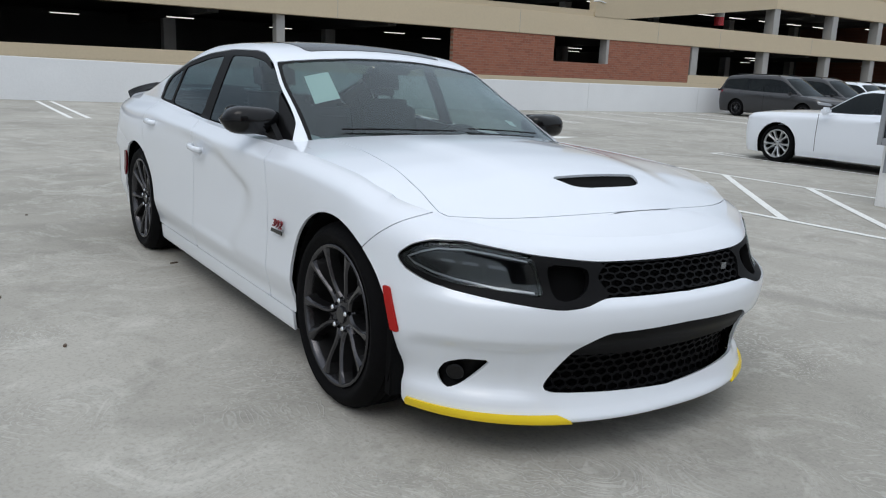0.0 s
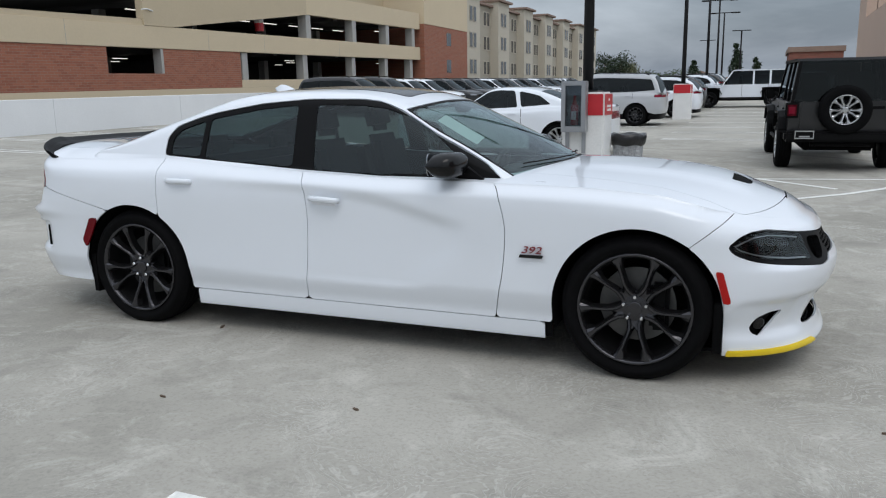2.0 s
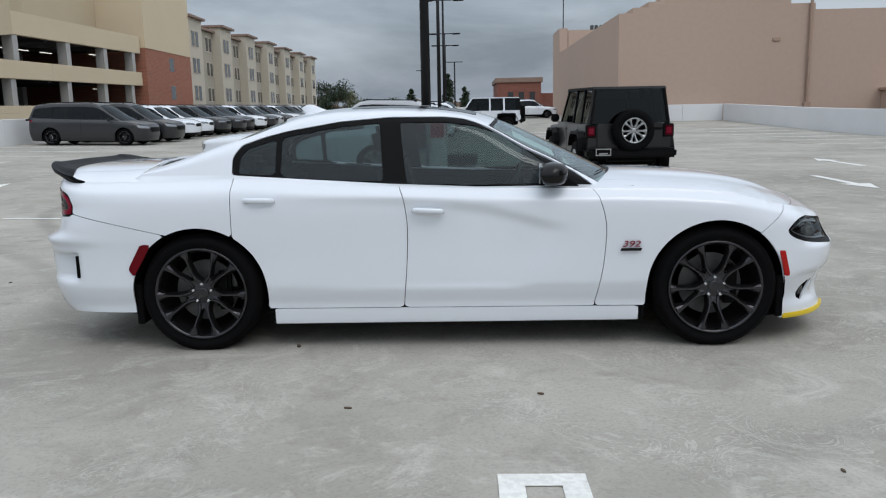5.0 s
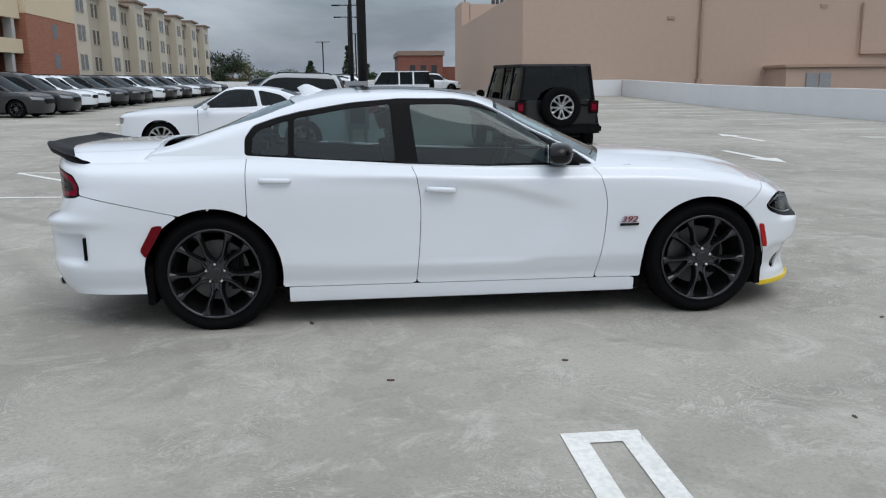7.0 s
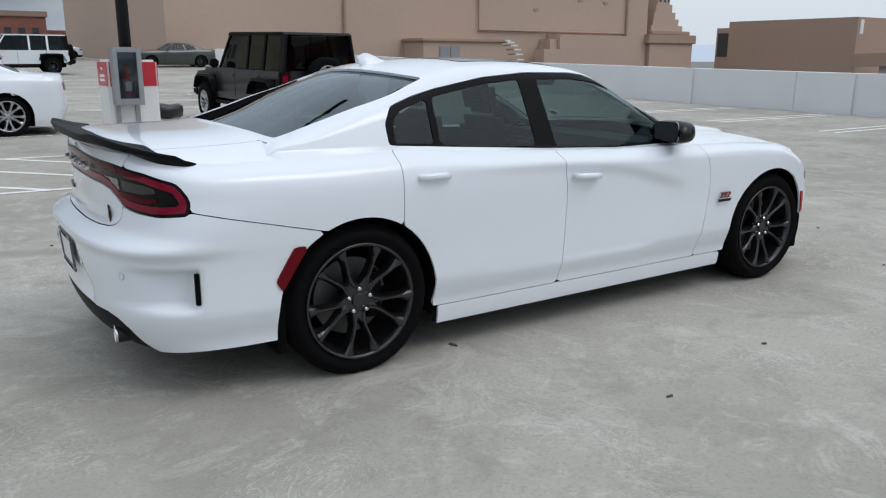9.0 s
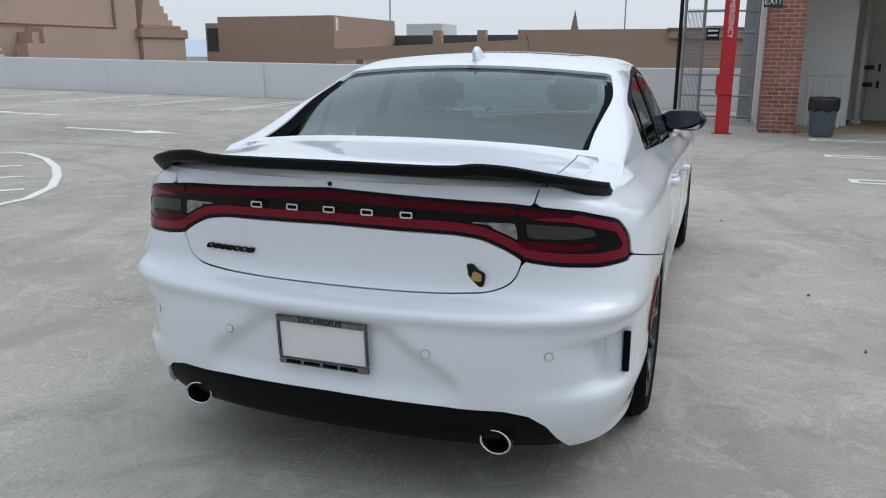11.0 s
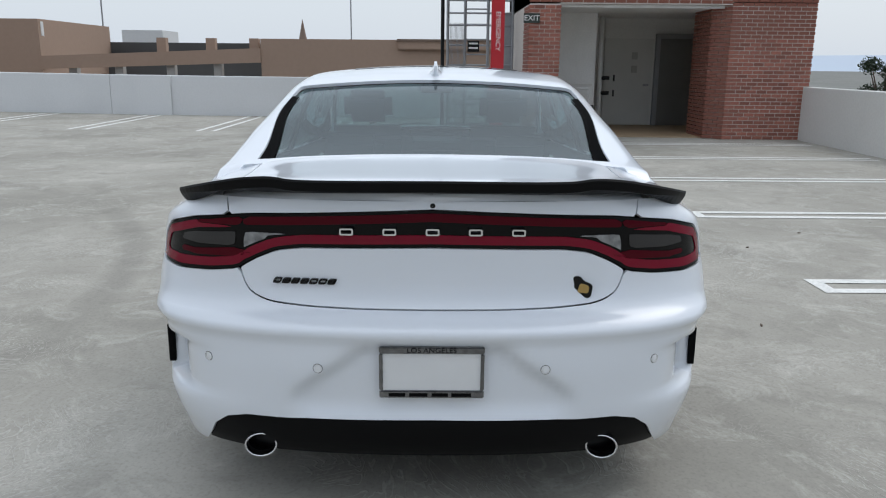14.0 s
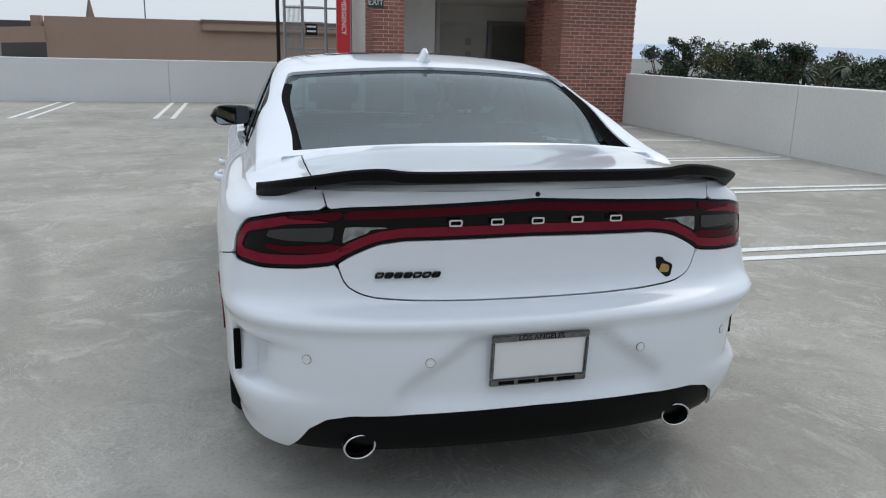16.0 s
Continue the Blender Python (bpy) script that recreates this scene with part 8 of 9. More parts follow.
row = ["van", "van", "w", "w", "d", "d", "d", "w", "d", "s", "d", "w", "d", "d", "s", "w", "d"]
kinds = {"van": van, "w": cross_w, "d": cross_d, "s": cross_s}
seen_kind = set()
for k, kind in enumerate(row):
    park(kinds[kind], -15.55 + 0.12 * (k % 3), 27.9 + 2.78 * k, 0 + (k % 4 - 1.5) * 0.5, kind not in seen_kind)
    seen_kind.add(kind)
coupe = soft_box_car("coupe", COUPE, M_CARWHITE, "white two-door muscle coupe with bright alloy wheels", "", 1.1)
park(coupe, -3.3, 12.4, 180, True)
suv = soft_box_car("suv", SUV, M_PAINTS["silver"], "silver sport utility vehicle with dark wheels", "", 0.9)
park(suv, -3.5, 24.0, 180, True)
g2 = "vehicles parked beyond the lamp row"
for k, (x, y, kind, turn) in enumerate(((-2.6, 30.0, cross_w, 180), (-2.8, 35.8, cross_d, 180), (-2.5, 41.5, cross_w, 180), (-2.6, 50.0, cross_d, 180), (-2.6, 55.6, cross_s, 180),
                                        (6.2, 66.0, cross_w, 0), (6.2, 68.8, cross_d, 0), (6.2, 71.6, cross_w, 0), (6.2, 74.4, cross_w, 0), (6.2, 77.2, cross_d, 0), (-7.5, 62.0, cross_d, 0), (-7.5, 65.0, cross_s, 0), (-7.5, 68.0, cross_w, 0))):
    park(kind, x, y, turn)["group"] = g2


# ---- off-road jeeps ----
def jeep(paint, label, spare_rim):
    """A boxy four-door off-road vehicle; its nose looks along +x."""
    J = empty("off_road_vehicle", None, label, "car", "off-road vehicles")
    hw = 0.80
    body = bmesh.new()
    prism(body, rounded([(-2.02, 0.62), (-2.02, 1.14), (0.62, 1.14), (0.66, 1.10), (1.86, 1.04), (1.92, 0.98), (1.92, 0.60), (1.60, 0.52), (-1.6, 0.52)], 0.03, 3), "y", -hw, hw)
    part("body", body, paint, J)
    hood_b = box(bmesh.new(), 0.70, 1.84, -0.66, 0.66, 1.06, 1.13, 0.03)
    part("hood", hood_b, paint, J)
    part("grille", box(bmesh.new(), 1.90, 1.96, -0.62, 0.62, 0.66, 1.06, 0.02), paint, J)
    for k in range(7):
        y = -0.27 + 0.09 * k
        part("grille_slot", box(bmesh.new(), 1.955, 1.965, y - 0.025, y + 0.025, 0.74, 0.98), M_SHELL, J)
    for s in (1, -1):
        part("headlight", lathe(bmesh.new(), [(0.09, 0), (0.09, 0.02), (0.001, 0.03)], 18, "x", (1.955, 0.44 * s, 0.88)), M_REFLECT, J, "round headlight")
    # hard top with windows
    top = bmesh.new()
    yb, yt = 0.775, 0.68
    roof_o = [(-2.0, 1.80), (-1.9, 1.845), (0.05, 1.86), (0.16, 1.845), (0.20, 1.80)]
    prism(top, roof_o, "y", -0.70, 0.70)
    part("roof", top, M_TRIM if paint is not M_CARWHITE else paint, J, "flat hard roof")
    pil = [((-1.95, 1.14), (-1.91, 1.80), 0.19), ((-1.13, 1.14), (-1.13, 1.80), 0.09), ((-0.36, 1.14), (-0.36, 1.80), 0.08), ((0.62, 1.12), (0.17, 1.80), 0.07)]
    for s in (1, -1):
        for a, b, w in pil:
            bm = bmesh.new()
            vq = []
            for (x, z), y in ((a, yb), (b, yt)):
                vq.append([bm.verts.new((x + dx, s * (y + dy), z)) for dx, dy in ((-w / 2, 0), (w / 2, 0), (w / 2, -0.05), (-w / 2, -0.05))])
            for k in range(4):
                bm.faces.new((vq[0][k], vq[0][(k + 1) % 4], vq[1][(k + 1) % 4], vq[1][k]))
            bmesh.ops.recalc_face_normals(bm, faces=bm.faces)
            part("pillar", bm, M_TRIM if paint is not M_CARWHITE or w == 0.19 else paint, J)
        for (xa, xb_), (xc, xd) in (((-1.95, -1.17), (-1.91, -1.17)), ((-1.09, -0.40), (-1.09, -0.40)), ((-0.32, 0.59), (-0.32, 0.15))):
            bm = bmesh.new()
            q = [(xa, s * (yb - 0.02), 1.15), (xb_, s * (yb - 0.02), 1.15), (xd, s * (yt - 0.02), 1.79), (xc, s * (yt - 0.02), 1.79)]
            bm.faces.new([bm.verts.new(v) for v in q])
            part("side_window", bm, M_DARKGLASS, J, "dark side window")
        for x0, x1 in ((-1.05, -0.30), (-0.28, 0.60)):
            part("door_handle", box(bmesh.new(), x0 + 0.05, x0 + 0.20, s * hw - 0.01 if s > 0 else -hw - 0.025, s * hw + 0.025 if s > 0 else -hw + 0.01, 0.99, 1.025, 0.008), paint, J)
            part("door_gap", box(bmesh.new(), x0 - 0.006, x0 + 0.006, s * hw - 0.002 if s > 0 else -hw - 0.002, s * hw + 0.002 if s > 0 else -hw + 0.002, 0.56, 1.13), M_SHELL, J)
        part("side_mirror", box(bmesh.new(), 0.42, 0.52, min(s * 0.84, s * 1.02), max(s * 0.84, s * 1.02), 1.14, 1.32, 0.03), M_TRIM, J, "black side mirror")
        for ax in (1.25, -1.26):
            # flared fender
            bm = bmesh.new()
            prev = None
            for k, (dx, dz) in enumerate(((-0.60, 0.30), (-0.50, 0.50), (-0.34, 0.60), (0.30, 0.60), (0.46, 0.52), (0.56, 0.34))):
                rowv = [bm.verts.new((ax + dx, s * y, 0.40 + dz + h)) for y, h in ((hw - 0.02, 0.0), (hw + 0.13, -0.01), (hw + 0.14, -0.06), (hw - 0.02, -0.06))]
                if prev:
                    for i in range(4):
                        bm.faces.new((prev[i], prev[(i + 1) % 4], rowv[(i + 1) % 4], rowv[i]))
                prev = rowv
            bmesh.ops.recalc_face_normals(bm, faces=bm.faces)
            part("fender_flare", bm, M_TRIM if paint is not M_PAINTS["silver"] else paint, J, "black fender flare")
            wheel(J, Matrix.Translation((ax, -0.80 * s, 0.40)) @ Matrix.Rotation(radians(0 if s > 0 else 180), 4, "Z"), 0.40, 0.25, 0.235, 5, spare_rim, face=0.03, twin=True)
            part("arch_dark", box(bmesh.new(), ax - 0.5, ax + 0.5, min(s * 0.45, s * (hw + 0.005)), max(s * 0.45, s * (hw + 0.005)), 0.50, 0.98), M_SHELL, J, "dark wheel well")
        part("tail_light", box(bmesh.new(), -2.075, -2.0, min(s * 0.66, s * 0.835), max(s * 0.66, s * 0.835), 0.90, 1.12, 0.02), M_REDDARK, J, "square dark red tail light")
        part("lamp_window", box(bmesh.new(), -2.079, -2.07, min(s * 0.70, s * 0.795), max(s * 0.70, s * 0.795), 0.955, 1.065, 0.003), M_REDLENS, J, "bright red lamp window")
        part("lamp_rim", box(bmesh.new(), -2.06, -1.99, min(s * 0.645, s * 0.85), max(s * 0.645, s * 0.85), 0.885, 1.135, 0.012), M_TRIM, J)
        part("step_bar", ring(bmesh.new(), [(-0.70, s * 0.84, 0.44), (0.66, s * 0.84, 0.44)], 0.035, 8), M_TRIM, J)
    bm = bmesh.new()
    bm.faces.new([bm.verts.new(v) for v in ((0.60, -0.70, 1.14), (0.60, 0.70, 1.14), (0.17, 0.62, 1.80), (0.17, -0.62, 1.80))])
    part("windshield", bm, M_DARKGLASS, J, "upright windshield")
    bm = bmesh.new()
    bm.faces.new([bm.verts.new(v) for v in ((-2.02, -0.75, 1.15), (-2.02, 0.75, 1.15), (-1.98, 0.66, 1.80), (-1.98, -0.66, 1.80))])
    part("rear_window", bm, M_DARKGLASS, J, "dark rear window")
    part("tailgate", box(bmesh.new(), -2.05, -2.0, -0.63, 0.63, 0.66, 1.15, 0.015), paint, J)
    part("hinge_trim", box(bmesh.new(), -2.075, -2.03, -0.62, -0.30, 1.02, 1.07, 0.01), M_TRIM, J)
    wheel(J, Matrix.Translation((-2.20, -0.02, 1.02)) @ Matrix.Rotation(radians(-90), 4, "Z"), 0.39, 0.23, 0.235, 5, spare_rim, name="spare_wheel", face=0.03, twin=True)
    part("spare_mount", box(bmesh.new(), -2.15, -2.04, -0.18, 0.14, 0.88, 1.16, 0.03), M_TRIM, J)
    part("rear_bumper", box(bmesh.new(), -2.26, -1.98, -0.86, 0.86, 0.50, 0.68, 0.04), M_TRIM, J, "black rear bumper")
    part("front_bumper", box(bmesh.new(), 1.92, 2.18, -0.82, 0.82, 0.50, 0.68, 0.04), M_TRIM, J, "black front bumper")
    part("plate_bracket", box(bmesh.new(), -2.30, -2.26, 0.40, 0.72, 0.55, 0.70, 0.01), M_TRIM, J)
    part("plate", box(bmesh.new(), -2.306, -2.30, 0.43, 0.69, 0.575, 0.675), M_TRIM, J, "dark plate")
    for y0, y1, z0, z1 in ((0.415, 0.705, 0.675, 0.692), (0.415, 0.705, 0.558, 0.575), (0.415, 0.43, 0.575, 0.675), (0.69, 0.705, 0.575, 0.675), (0.48, 0.64, 0.583, 0.607)):
        part("plate_frame", box(bmesh.new(), -2.309, -2.3, y0, y1, z0, z1), M_SILVER, J, "bright plate frame")
    part("underbody", box(bmesh.new(), -1.9, 1.9, -0.55, 0.55, 0.34, 0.60, 0.04), M_SHELL, J, "dark underbody")
    part("tow_bar", ring(bmesh.new(), [(-2.10, -0.45, 0.46), (-2.10, 0.45, 0.46)], 0.035, 8), M_TRIM, J)
    for x in (-0.20, -1.15):
        for y in (-0.36, 0.36):
            part("seat_back", box(bmesh.new(), x - 0.07, x + 0.07, y - 0.23, y + 0.23, 0.8, 1.62, 0.05), M_SEAT, J)
    # the long wheelbase: everything behind the front doors sits further back
    for ob in J.children:
        if ob.data is None:
            if ob.matrix_basis.translation.x < -0.3:
                ob.matrix_basis = Matrix.Translation((-0.45, 0, 0)) @ ob.matrix_basis
        else:
            for v in ob.data.vertices:
                if v.co.x < -0.29:
                    v.co.x -= 0.45
    return J


park(jeep(M_PAINTS["black"], "black four-door off-road vehicle with a spare wheel on its tailgate", M_SILVER), 3.12, 12.25, 93.0, True)
wj = jeep(M_CARWHITE, "white four-door off-road vehicle with black flares", M_RIM)
park(wj, 0.75, 38.6, 180, True)
old = soft_box_car("coupe", dict(COUPE, rim_mat=M_RIM), paint_mat("dark_green_car_paint", (0.022, 0.034, 0.028)), "dark green older coupe parked far along the deck", "", 0.7)
park(old, 10.3, 46.2, 180, True)

# ---- lamp posts on concrete feet ----
def lamp_post(x, y, head=7.6, box_on=False):
    z0 = deck_z(x, y)
    P = empty("lamp_post", Matrix.Translation((x, y, z0)), "black steel lamp post on a white and red concrete base", "lamp post", "lamp posts")
    part("base", box(bmesh.new(), -0.335, 0.335, -0.335, 0.335, -0.05, 1.37, 0.035), M_WHITEP, P, "white painted concrete base")
    for s in (-1, 1):
        part("red_band", box(bmesh.new(), s * 0.339 - 0.004, s * 0.339 + 0.004, -0.31, 0.31, 1.01, 1.34), M_RED, P, "red painted band")
        part("red_band", box(bmesh.new(), -0.31, 0.31, s * 0.339 - 0.004, s * 0.339 + 0.004, 1.01, 1.34), M_RED, P, "red painted band")
        for zz, w in ((1.25, 0.05), (1.15, 0.16), (1.09, 0.15)):
            part("band_bar", box(bmesh.new(), s * 0.344 - 0.002, s * 0.344 + 0.002, -w, w, zz - 0.018, zz + 0.018), M_LETTER, P)
    part("foot_plate", box(bmesh.new(), -0.2, 0.2, -0.2, 0.2, 1.37, 1.40, 0.005), M_BLACKMETAL, P)
    part("pole", ring(bmesh.new(), [(0, 0, 1.39), (0, 0, head)], 0.075, 12, taper=[0.085, 0.06]), M_BLACKMETAL, P, "black pole", smooth=True)
    part("arm", box(bmesh.new(), -0.95, 0.95, -0.035, 0.035, head - 0.04, head + 0.03), M_BLACKMETAL, P)
    for s in (-1, 1):
        part("lamp_head", box(bmesh.new(), s * 0.95 - 0.33, s * 0.95 + 0.33, -0.17, 0.17, head - 0.07, head + 0.03, 0.03), M_BLACKMETAL, P, "flat black lamp head")
    if box_on:
        cabinet = part("extinguisher_cabinet", box(bmesh.new(), -0.30, 0.08, -0.37, -0.352, 0.76, 1.54, 0.004), M_STEEL, P, "grey steel extinguisher cabinet")
        for x0, x1, z0, z1 in ((-0.30, -0.235, 0.76, 1.54), (0.015, 0.08, 0.76, 1.54), (-0.235, 0.015, 1.47, 1.54), (-0.235, 0.015, 0.76, 0.85)):
            part("cabinet_frame", box(bmesh.new(), x0, x1, -0.56, -0.37, z0, z1, 0.006), M_STEEL, cabinet, "galvanised frame")
        part("cabinet_window", box(bmesh.new(), -0.236, 0.016, -0.540, -0.536, 0.849, 1.471), M_LENS, cabinet, "clear cabinet pane")
        part("extinguisher", lathe(bmesh.new(), [(0.001, 0.87), (0.062, 0.87), (0.062, 1.16), (0.03, 1.22), (0.02, 1.29), (0.035, 1.30), (0.001, 1.33)], 14, "z", (-0.11, -0.45, 0)), M_RED, cabinet, "small red extinguisher", smooth=True)
        part("extinguisher_label", box(bmesh.new(), -0.15, -0.07, -0.52, -0.512, 0.95, 1.08), M_LETTER, cabinet)
        for xx in (-0.24, 0.02):
            part("bracket", box(bmesh.new(), xx - 0.03, xx + 0.03, -0.365, -0.337, 0.42, 0.76), M_STEEL, P)
    return P


lamp_post(-0.56, 8.05, 7.3, True)
for x, y, head in ((-0.9, 28.0, 7.9), (-1.05, 43.8, 7.7), (-1.29, 58.2, 6.9), (-1.45, 69.0, 6.8)):
    lamp_post(x, y, head)
for x, y in ((-0.9, 102.0), (-6.0, 120.0)):
    p = empty("street_lamp", Matrix.Translation((x, y, -1.0)), "tall thin street lamp far beyond the deck", "street lamp", "street lamps")
    part("pole", ring(bmesh.new(), [(0, 0, -8), (0, 0, 9.6)], 0.09, 8), M_BLACKMETAL, p)
    part("arm", box(bmesh.new(), -1.1, 1.1, -0.05, 0.05, 9.55, 9.65), M_BLACKMETAL, p)

# wire bin with a crumpled clear liner
tb = empty("wire_litter_bin", Matrix.Translation((0.02, 8.55, deck_z(0, 8.5))), "round litter bin with a crumpled clear liner and black lid", "litter bin")
bm = lathe(bmesh.new(), [(0.001, 0.01), (0.20, 0.01), (0.215, 0.10), (0.21, 0.25), (0.235, 0.45), (0.24, 0.56), (0.22, 0.57)], 40, "z")
rnd = random.Random(2)
for v in bm.verts:
    r = math.hypot(v.co.x, v.co.y)
    if r > 0.1:
        k = 1 + rnd.uniform(-0.07, 0.05)
        v.co.x, v.co.y = v.co.x * k, v.co.y * k
part("liner", bm, M_CLEARBAG, tb, "crumpled clear liner")
bm = lathe(bmesh.new(), [(0.245, 0.50), (0.285, 0.53), (0.30, 0.62), (0.29, 0.68), (0.26, 0.69), (0.20, 0.65)], 32, "z")
for v in bm.verts:
    v.co.z += 0.012 * math.sin(5 * math.atan2(v.co.y, v.co.x))
part("lid", bm, M_BAG, tb, "black rubber rim", smooth=True)
for k in range(14):
    a = 2 * math.pi * k / 14
    part("wire", ring(bmesh.new(), [(0.215 * math.cos(a), 0.215 * math.sin(a), 0.0), (0.25 * math.cos(a), 0.25 * math.sin(a), 0.56)], 0.004, 4), M_STEEL, tb)

# dropped bits on the deck
rnd = random.Random(11)
for x, y, r in ((-0.97, -0.86, 0.045), (-0.52, -1.9, 0.03), (2.6, -1.2, 0.025), (-3.0, -1.5, 0.02), (3.4, -0.2, 0.03), (0.42, -1.72, 0.03), (-1.6, -3.2, 0.02), (1.5, -2.6, 0.025), (-2.4, 2.6, 0.03), (2.1, -3.3, 0.02), (-3.9, 1.1, 0.02)):
    r *= 0.6
    bm = prism(bmesh.new(), [(r * math.cos(a) * rnd.uniform(0.6, 1.3), 0.4 * r * math.sin(a) * rnd.uniform(0.6, 1.3)) for a in [2 * math.pi * k / 9 for k in range(9)]], "z", 0.0, 0.008)
    bmesh.ops.transform(bm, matrix=Matrix.Translation((x, y, deck_z(x, y) + 0.001)) @ Matrix.Rotation(rnd.uniform(0, 3), 4, "Z"), verts=bm.verts)
    tagged(part("leaf_scrap", bm, M_BARK), "small dark dead leaf scrap on the concrete", "leaf", "dead leaves")


# ---- trees ----
def leaf_cloud(bm, centre, radius, count, size, rnd, squash=0.8):
    for _ in range(count):
        d = Vector((rnd.gauss(0, 1), rnd.gauss(0, 1), rnd.gauss(0, 1))).normalized() * (rnd.random() ** 0.45)
        p = Vector(centre) + Vector((d.x * radius, d.y * radius, d.z * radius * squash))
        a, b = Vector((rnd.gauss(0, 1), rnd.gauss(0, 1), rnd.gauss(0, 1))).normalized(), Vector((rnd.gauss(0, 1), rnd.gauss(0, 1), rnd.gauss(0, 1))).normalized()
        s = size * rnd.uniform(0.6, 1.3)
        bm.faces.new([bm.verts.new(p + a * s), bm.verts.new(p + b * s * 0.7), bm.verts.new(p - a * s * 0.6 + b * s * 0.2)])


def tree(x, y, z0, top, spread, leaf, seed, label, shape="broad", group="trees beyond the wall"):
    rnd = random.Random(seed)
    T = empty("tree", Matrix.Translation((x, y, z0)), label, "tree", group)
    H = top - z0
    limbs = bmesh.new()
    ring(limbs, [(0, 0, 0), (rnd.uniform(-0.2, 0.2), rnd.uniform(-0.2, 0.2), H * 0.5), (rnd.uniform(-0.4, 0.4), rnd.uniform(-0.4, 0.4), H * 0.88)], 0.3, 8, taper=[0.035 * H, 0.022 * H, 0.005 * H])
    crown = bmesh.new()
    if shape == "cypress":
        for k in range(14):
            t = k / 13
            leaf_cloud(crown, (rnd.uniform(-0.2, 0.2), rnd.uniform(-0.2, 0.2), H * (0.12 + 0.86 * t)), spread * 1.25 * (1 - t) ** 0.7 + 0.2, 240, 0.42, rnd, 1.1)
    elif shape == "palm":
        for k in range(26):
            a = 2 * math.pi * k / 26 + rnd.uniform(-0.1, 0.1)
            up = rnd.uniform(-0.6, 0.9)
            prev = None
            for i in range(7):
                t = i / 6
                p = Vector((math.cos(a) * spread * t, math.sin(a) * spread * t, H * 0.9 + spread * (up * t - 0.9 * t * t)))
                w = Vector((-math.sin(a), math.cos(a), 0)) * 0.16 * spread * (0.3 + t) * (1 - t) * 2.2
                r = [crown.verts.new(p - w), crown.verts.new(p + w)]
                if prev:
                    crown.faces.new((prev[0], r[0], r[1], prev[1]))
                prev = r
    else:
        for k in range(rnd.randint(15, 20)):
            a, r = rnd.uniform(0, 6.28), spread * rnd.uniform(0.15, 0.85)
            c = (r * math.cos(a), r * math.sin(a), H * (0.94 - 0.42 * rnd.random() ** 1.3))
            ring(limbs, [(0, 0, H * 0.35), (c[0] * 0.5, c[1] * 0.5, c[2] * 0.75), c], 0.1, 5, taper=[0.012 * H, 0.008 * H, 0.003 * H])
            leaf_cloud(crown, c, spread * rnd.uniform(0.26, 0.5), 260, 0.055 * spread + 0.12, rnd, 0.75)
    part("trunk", limbs, M_BARK, T, "brown trunk and limbs")
    part("crown", crown, leaf, T, "leafy crown")
    return T


# south-east, over the south parapet (seen from 13 s on)
tree(78, -46.5, -9, 2.6, 3.06, M_LEAF_D, 21, "dark green street tree beyond the parapet")
tree(79.5, -49.8, -9, 4.0, 2.21, M_LEAF_D, 22, "thin dark tree with an open crown")
tree(76, -53.5, -9, 2.6, 4.25, M_LEAF_O, 23, "broad olive-green tree beyond the parapet")
tree(72.5, -55.2, -9, 3.7, 3.06, M_LEAF_D, 24, "tall dark tree with a clumpy crown")
tree(71, -57.6, -9, 3.4, 2.38, M_LEAF_D, 25, "tall dark tree with a clumpy crown")
tree(74, -62, -9, 1.0, 2.12, M_LEAF_D, 26, "small palm far behind the parapet", "palm")
tree(68, -62.6, -9, 1.6, 2.21, M_LEAF_D, 27, "dark palm far behind the parapet", "palm")
tree(62, -62.0, -9, 0.6, 4.68, M_LEAF_D, 28, "low dark green tree beyond the parapet")
tree(66.5, -66.5, -9, 1.6, 3.40, M_LEAF_D, 29, "dark green tree beyond the parapet")
tree(60, -70.0, -9, 1.0, 4.68, M_LEAF, 30, "green tree beyond the parapet")
tree(70, -51.0, -9, 0.6, 4.25, M_LEAF_D, 31, "low dark green tree beyond the parapet")
tree(56, -58.0, -9, -0.2, 4.25, M_LEAF_D, 32, "low dark green tree beyond the parapet")
tree(86, -38.5, -9, 1.5, 4.25, M_LEAF_D, 33, "dark green tree beyond the parapet")
tree(64, -63.5, -9, 0.9, 4.2, M_LEAF_D, 34, "low dark green tree beyond the parapet")
tree(90, -88.0, -9, 1.9, 5.0, M_LEAF_D, 35, "dark green tree beyond the parapet")
tree(98, -86.0, -9, 2.6, 4.6, M_LEAF_O, 36, "olive-green tree beyond the parapet")
tree(84, -92.0, -9, 1.4, 5.2, M_LEAF_D, 37, "dark green tree beyond the parapet")
tree(104, -80.0, -9, 2.0, 5.0, M_LEAF_D, 38, "dark green tree beyond the parapet")
# north
g3 = "trees to the north"
for k, (x, y, top, sp, sh, lf) in enumerate(((-30, 168, 9.5, 5.5, "broad", M_LEAF_D), (-26, 176, 8.0, 5.0, "broad", M_LEAF_O), (-8.5, 128, 6.0, 2.4, "cypress", M_LEAF_D), (-2.2, 128, 8.4, 1.9, "cypress", M_LEAF_D), (0.6, 140, 6.6, 2.0, "cypress", M_LEAF_D),
                                             (-16, 150, 4.2, 1.6, "cypress", M_LEAF_D), (3.0, 150, 5.0, 3.6, "broad", M_LEAF_D), (-20, 190, 6.0, 5.0, "broad", M_LEAF), (8, 170, 5.2, 4.0, "broad", M_LEAF_D), (-40, 185, 8.0, 5.0, "broad", M_LEAF_D))):
    tree(x, y, -9, top, sp, lf, 50 + k, "dark conifer north of the deck" if sh == "cypress" else "leafy tree north of the deck", sh, g3)

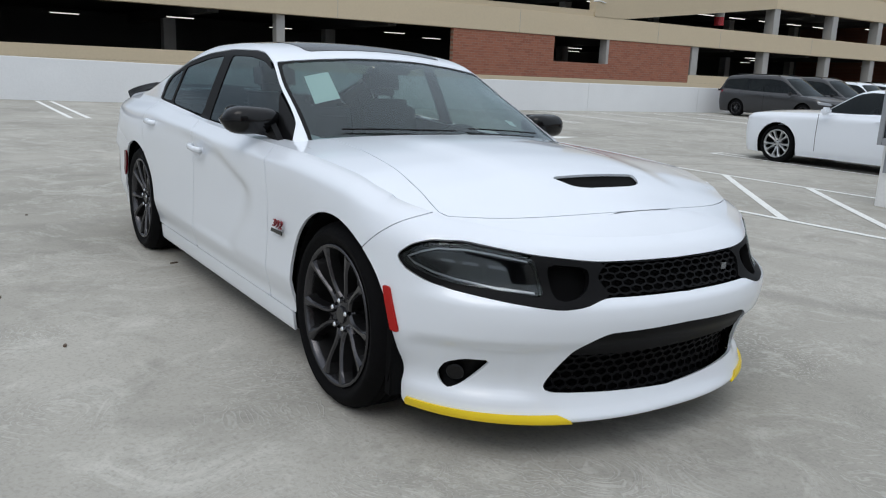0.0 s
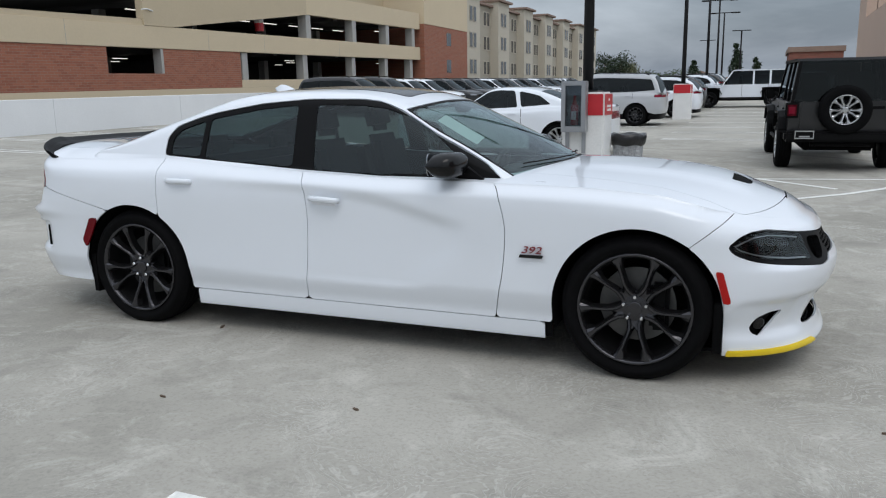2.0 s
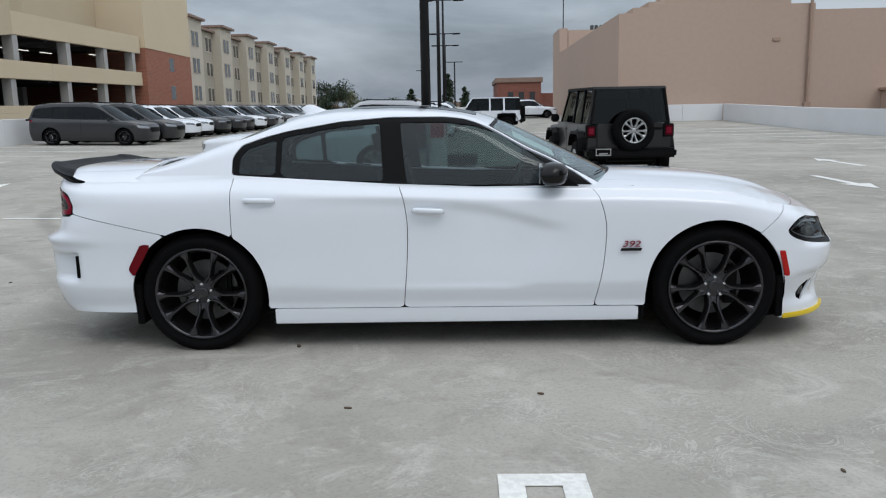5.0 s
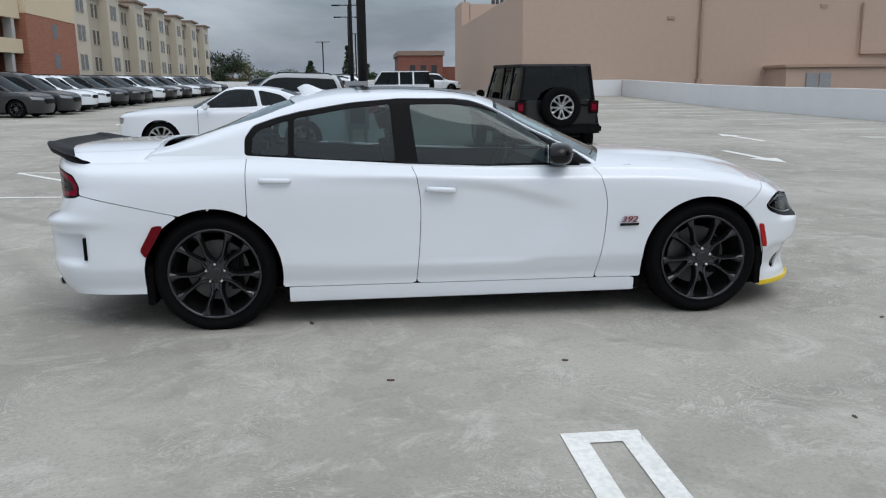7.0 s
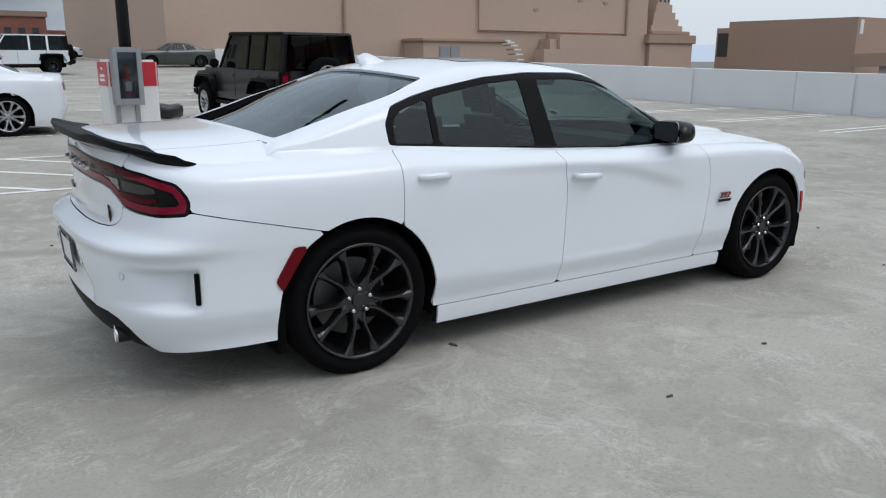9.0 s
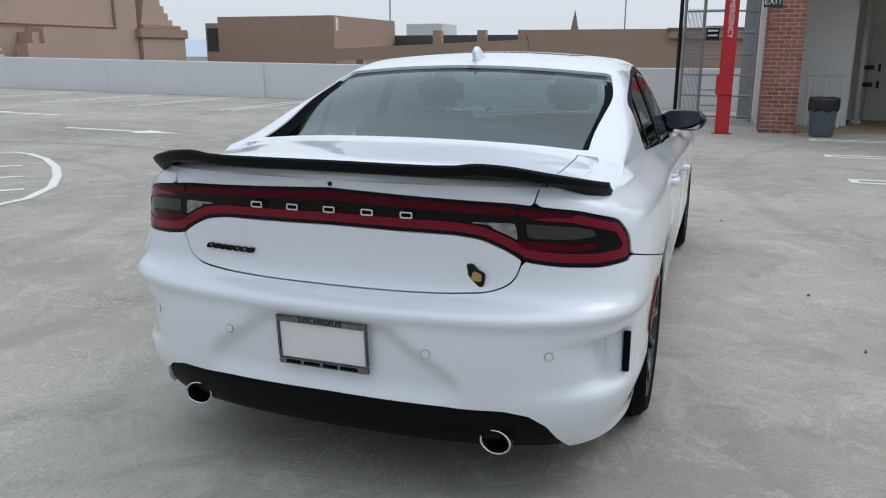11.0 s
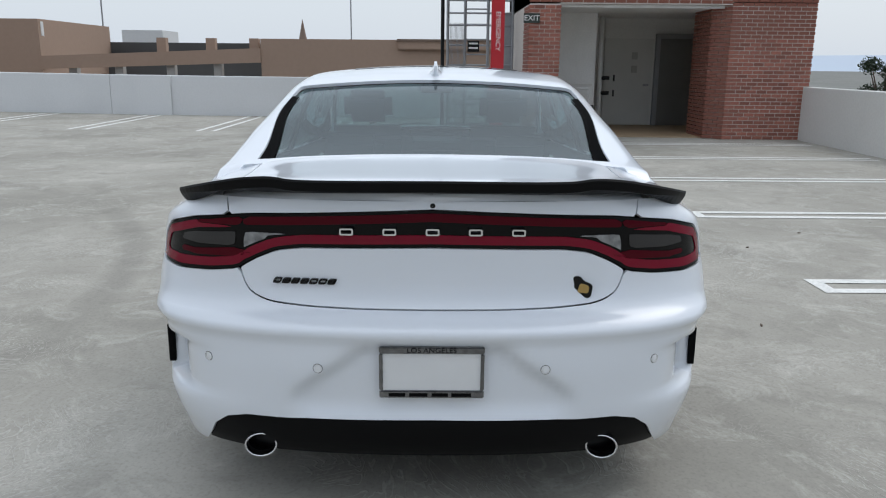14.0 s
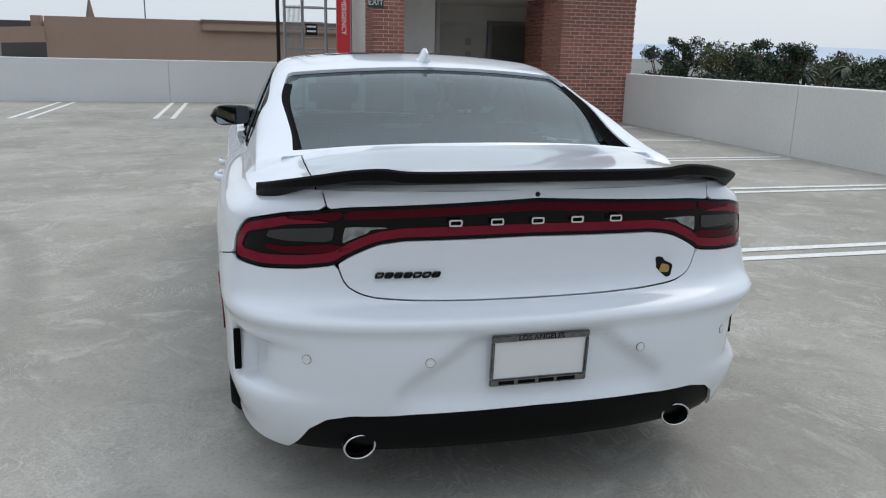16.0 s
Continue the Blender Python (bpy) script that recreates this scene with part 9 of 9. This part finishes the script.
# hills and a domed hall on the south-east horizon
bm = bmesh.new()
rnd = random.Random(5)
prev = None
for k in range(181):
    a = radians(-180 + 300 * k / 180)
    h = 10 + 40 * max(0, noise.noise(Vector((k * 0.035, 2.3, 0.0))) + 0.35) + 10 * noise.noise(Vector((k * 0.21, 7.1, 0.0)))
    p0, p1 = Vector((2400 * math.cos(a), 2400 * math.sin(a), -9)), Vector((2700 * math.cos(a), 2700 * math.sin(a), h))
    r = [bm.verts.new(p0), bm.verts.new(p1)]
    if prev:
        bm.faces.new((prev[0], r[0], r[1], prev[1]))
    prev = r
tagged(part("hills", bm, M_HILL, smooth=True), "hills on the horizon, coloured pale blue for haze", "hills", kind="structure")
dh = empty("domed_hall", Matrix.Translation((215, -200, -15)), "pale hall with a green copper dome far away", "building")
boxed("hall_wall", -9, 9, -6, 6, 0, 9.5, M_APT, dh)
part("drum", lathe(bmesh.new(), [(4.0, 9.5), (4.0, 11.0), (4.4, 11.1), (4.4, 11.5)], 24, "z"), M_APT, dh, smooth=True)
part("dome", lathe(bmesh.new(), [(4.0, 11.5), (3.7, 13.0), (2.9, 14.3), (1.7, 15.2), (0.6, 15.6), (0.5, 16.6), (0.15, 17.6), (0.001, 17.7)], 24, "z"), mat("verdigris_copper", (0.20, 0.31, 0.26), 0.7, var=0.3, scale=0.5), dh, "green copper dome", smooth=True)
of = empty("office_block", Matrix.Translation((500, -402, -9)), "distant grey office block with haze in its colour", "building")
# the air is clear; haze is mixed into this facade colour
boxed("tower_wall", -4, 4, -4, 4, 0, 17, mat("facade_haze_colour", (0.55, 0.60, 0.67), 0.9, var=0.2, scale=0.3), of)

# ---- bricks of the lift tower, last ----
BW, BH, BD, JT = 0.200, 0.064, 0.05, 0.0135
bm = box(bmesh.new(), 0, BD, -BW / 2, BW / 2, -BH / 2, BH / 2)
brick_me = bpy.data.meshes.new("brick")
bmesh.ops.bevel(bm, geom=[e for e in bm.edges if all(v.co.x < 0.001 for v in e.verts)], offset=0.004, segments=1, affect="EDGES")
bm.to_mesh(brick_me)
bm.free()
brick_me.materials.append(M_BRICK)
bm = box(bmesh.new(), 0, BD, -BW / 4, BW / 4, -BH / 2, BH / 2)
half_me = bpy.data.meshes.new("half_brick")
bm.to_mesh(half_me)
bm.free()
half_me.materials.append(M_BRICK)
far_bricks = bmesh.new()
COURSE = BH + JT
rnd = random.Random(3)


def lay(y0, y1, z0, z1, as_parts, m):
    """Running bond on a face that looks to -x of m, from y1 (right) to y0."""
    rows = int((z1 - z0) / COURSE)
    for r in range(rows):
        z = z0 + COURSE * (r + 0.5)
        y = y1 - (BW / 2 if r % 2 else 0.0) + JT * 0.5
        if r % 2:
            cells = [(y1 - BW / 4, half_me)]
        else:
            cells = []
        while y - BW - JT > y0 - 0.004:
            cells.append((y - BW / 2 - JT, brick_me))
            y -= BW + JT
        rest = y - JT - y0
        if rest > 0.03:
            cells.append((y0 + rest / 2, rest / (BW / 2)))
        for yc, me in cells:
            fit_y = 1.0
            if not isinstance(me, bpy.types.Mesh):
                fit_y, me = me, half_me
            mm = m @ Matrix.Translation((rnd.uniform(-0.002, 0.002) + 0.012, yc, z)) @ Matrix.Diagonal((1, fit_y, 1, 1))
            if as_parts(yc, z):
                ob = new("brick", me)
                ob.parent = TW
                ob.matrix_basis = mm
            else:
                n0 = len(far_bricks.verts)
                far_bricks.from_mesh(me)
                far_bricks.verts.ensure_lookup_table()
                for v in far_bricks.verts[n0:]:
                    v.co = mm @ v.co


lay(-2.45, -1.81, 0.0, 2.66, lambda y, z: True, Matrix.Translation((TX - 0.03, 0, 0)))
lay(-7.57, -5.86, 0.0, 3.4, lambda y, z: z < 2.0, Matrix.Translation((TX - 0.03, 0, 0)))
lay(-0.42, 0.0, 0.0, 3.4, lambda y, z: False, Matrix.Translation((TX - 0.03 + 0.31, -5.55, 0)) @ Matrix.Rotation(radians(-45), 4, "Z"))
lay(-1.1, 0.0, 0.0, 2.66, lambda y, z: False, Matrix.Translation((TX + 1.35, -5.54, 0)) @ Matrix.Rotation(radians(-90), 4, "Z"))
lay(-5.86, -1.81, 2.68, 3.4, lambda y, z: False, Matrix.Translation((TX - 0.03, 0, 0)))
lay(-1.0, 0.0, 0.0, 2.66, lambda y, z: False, Matrix.Translation((TX + 1.0, -1.80, 0)) @ Matrix.Rotation(radians(-90), 4, "Z"))
tagged(part("bricks", far_bricks, M_BRICK, TW, "upper and side bricks"), kind="stuff")
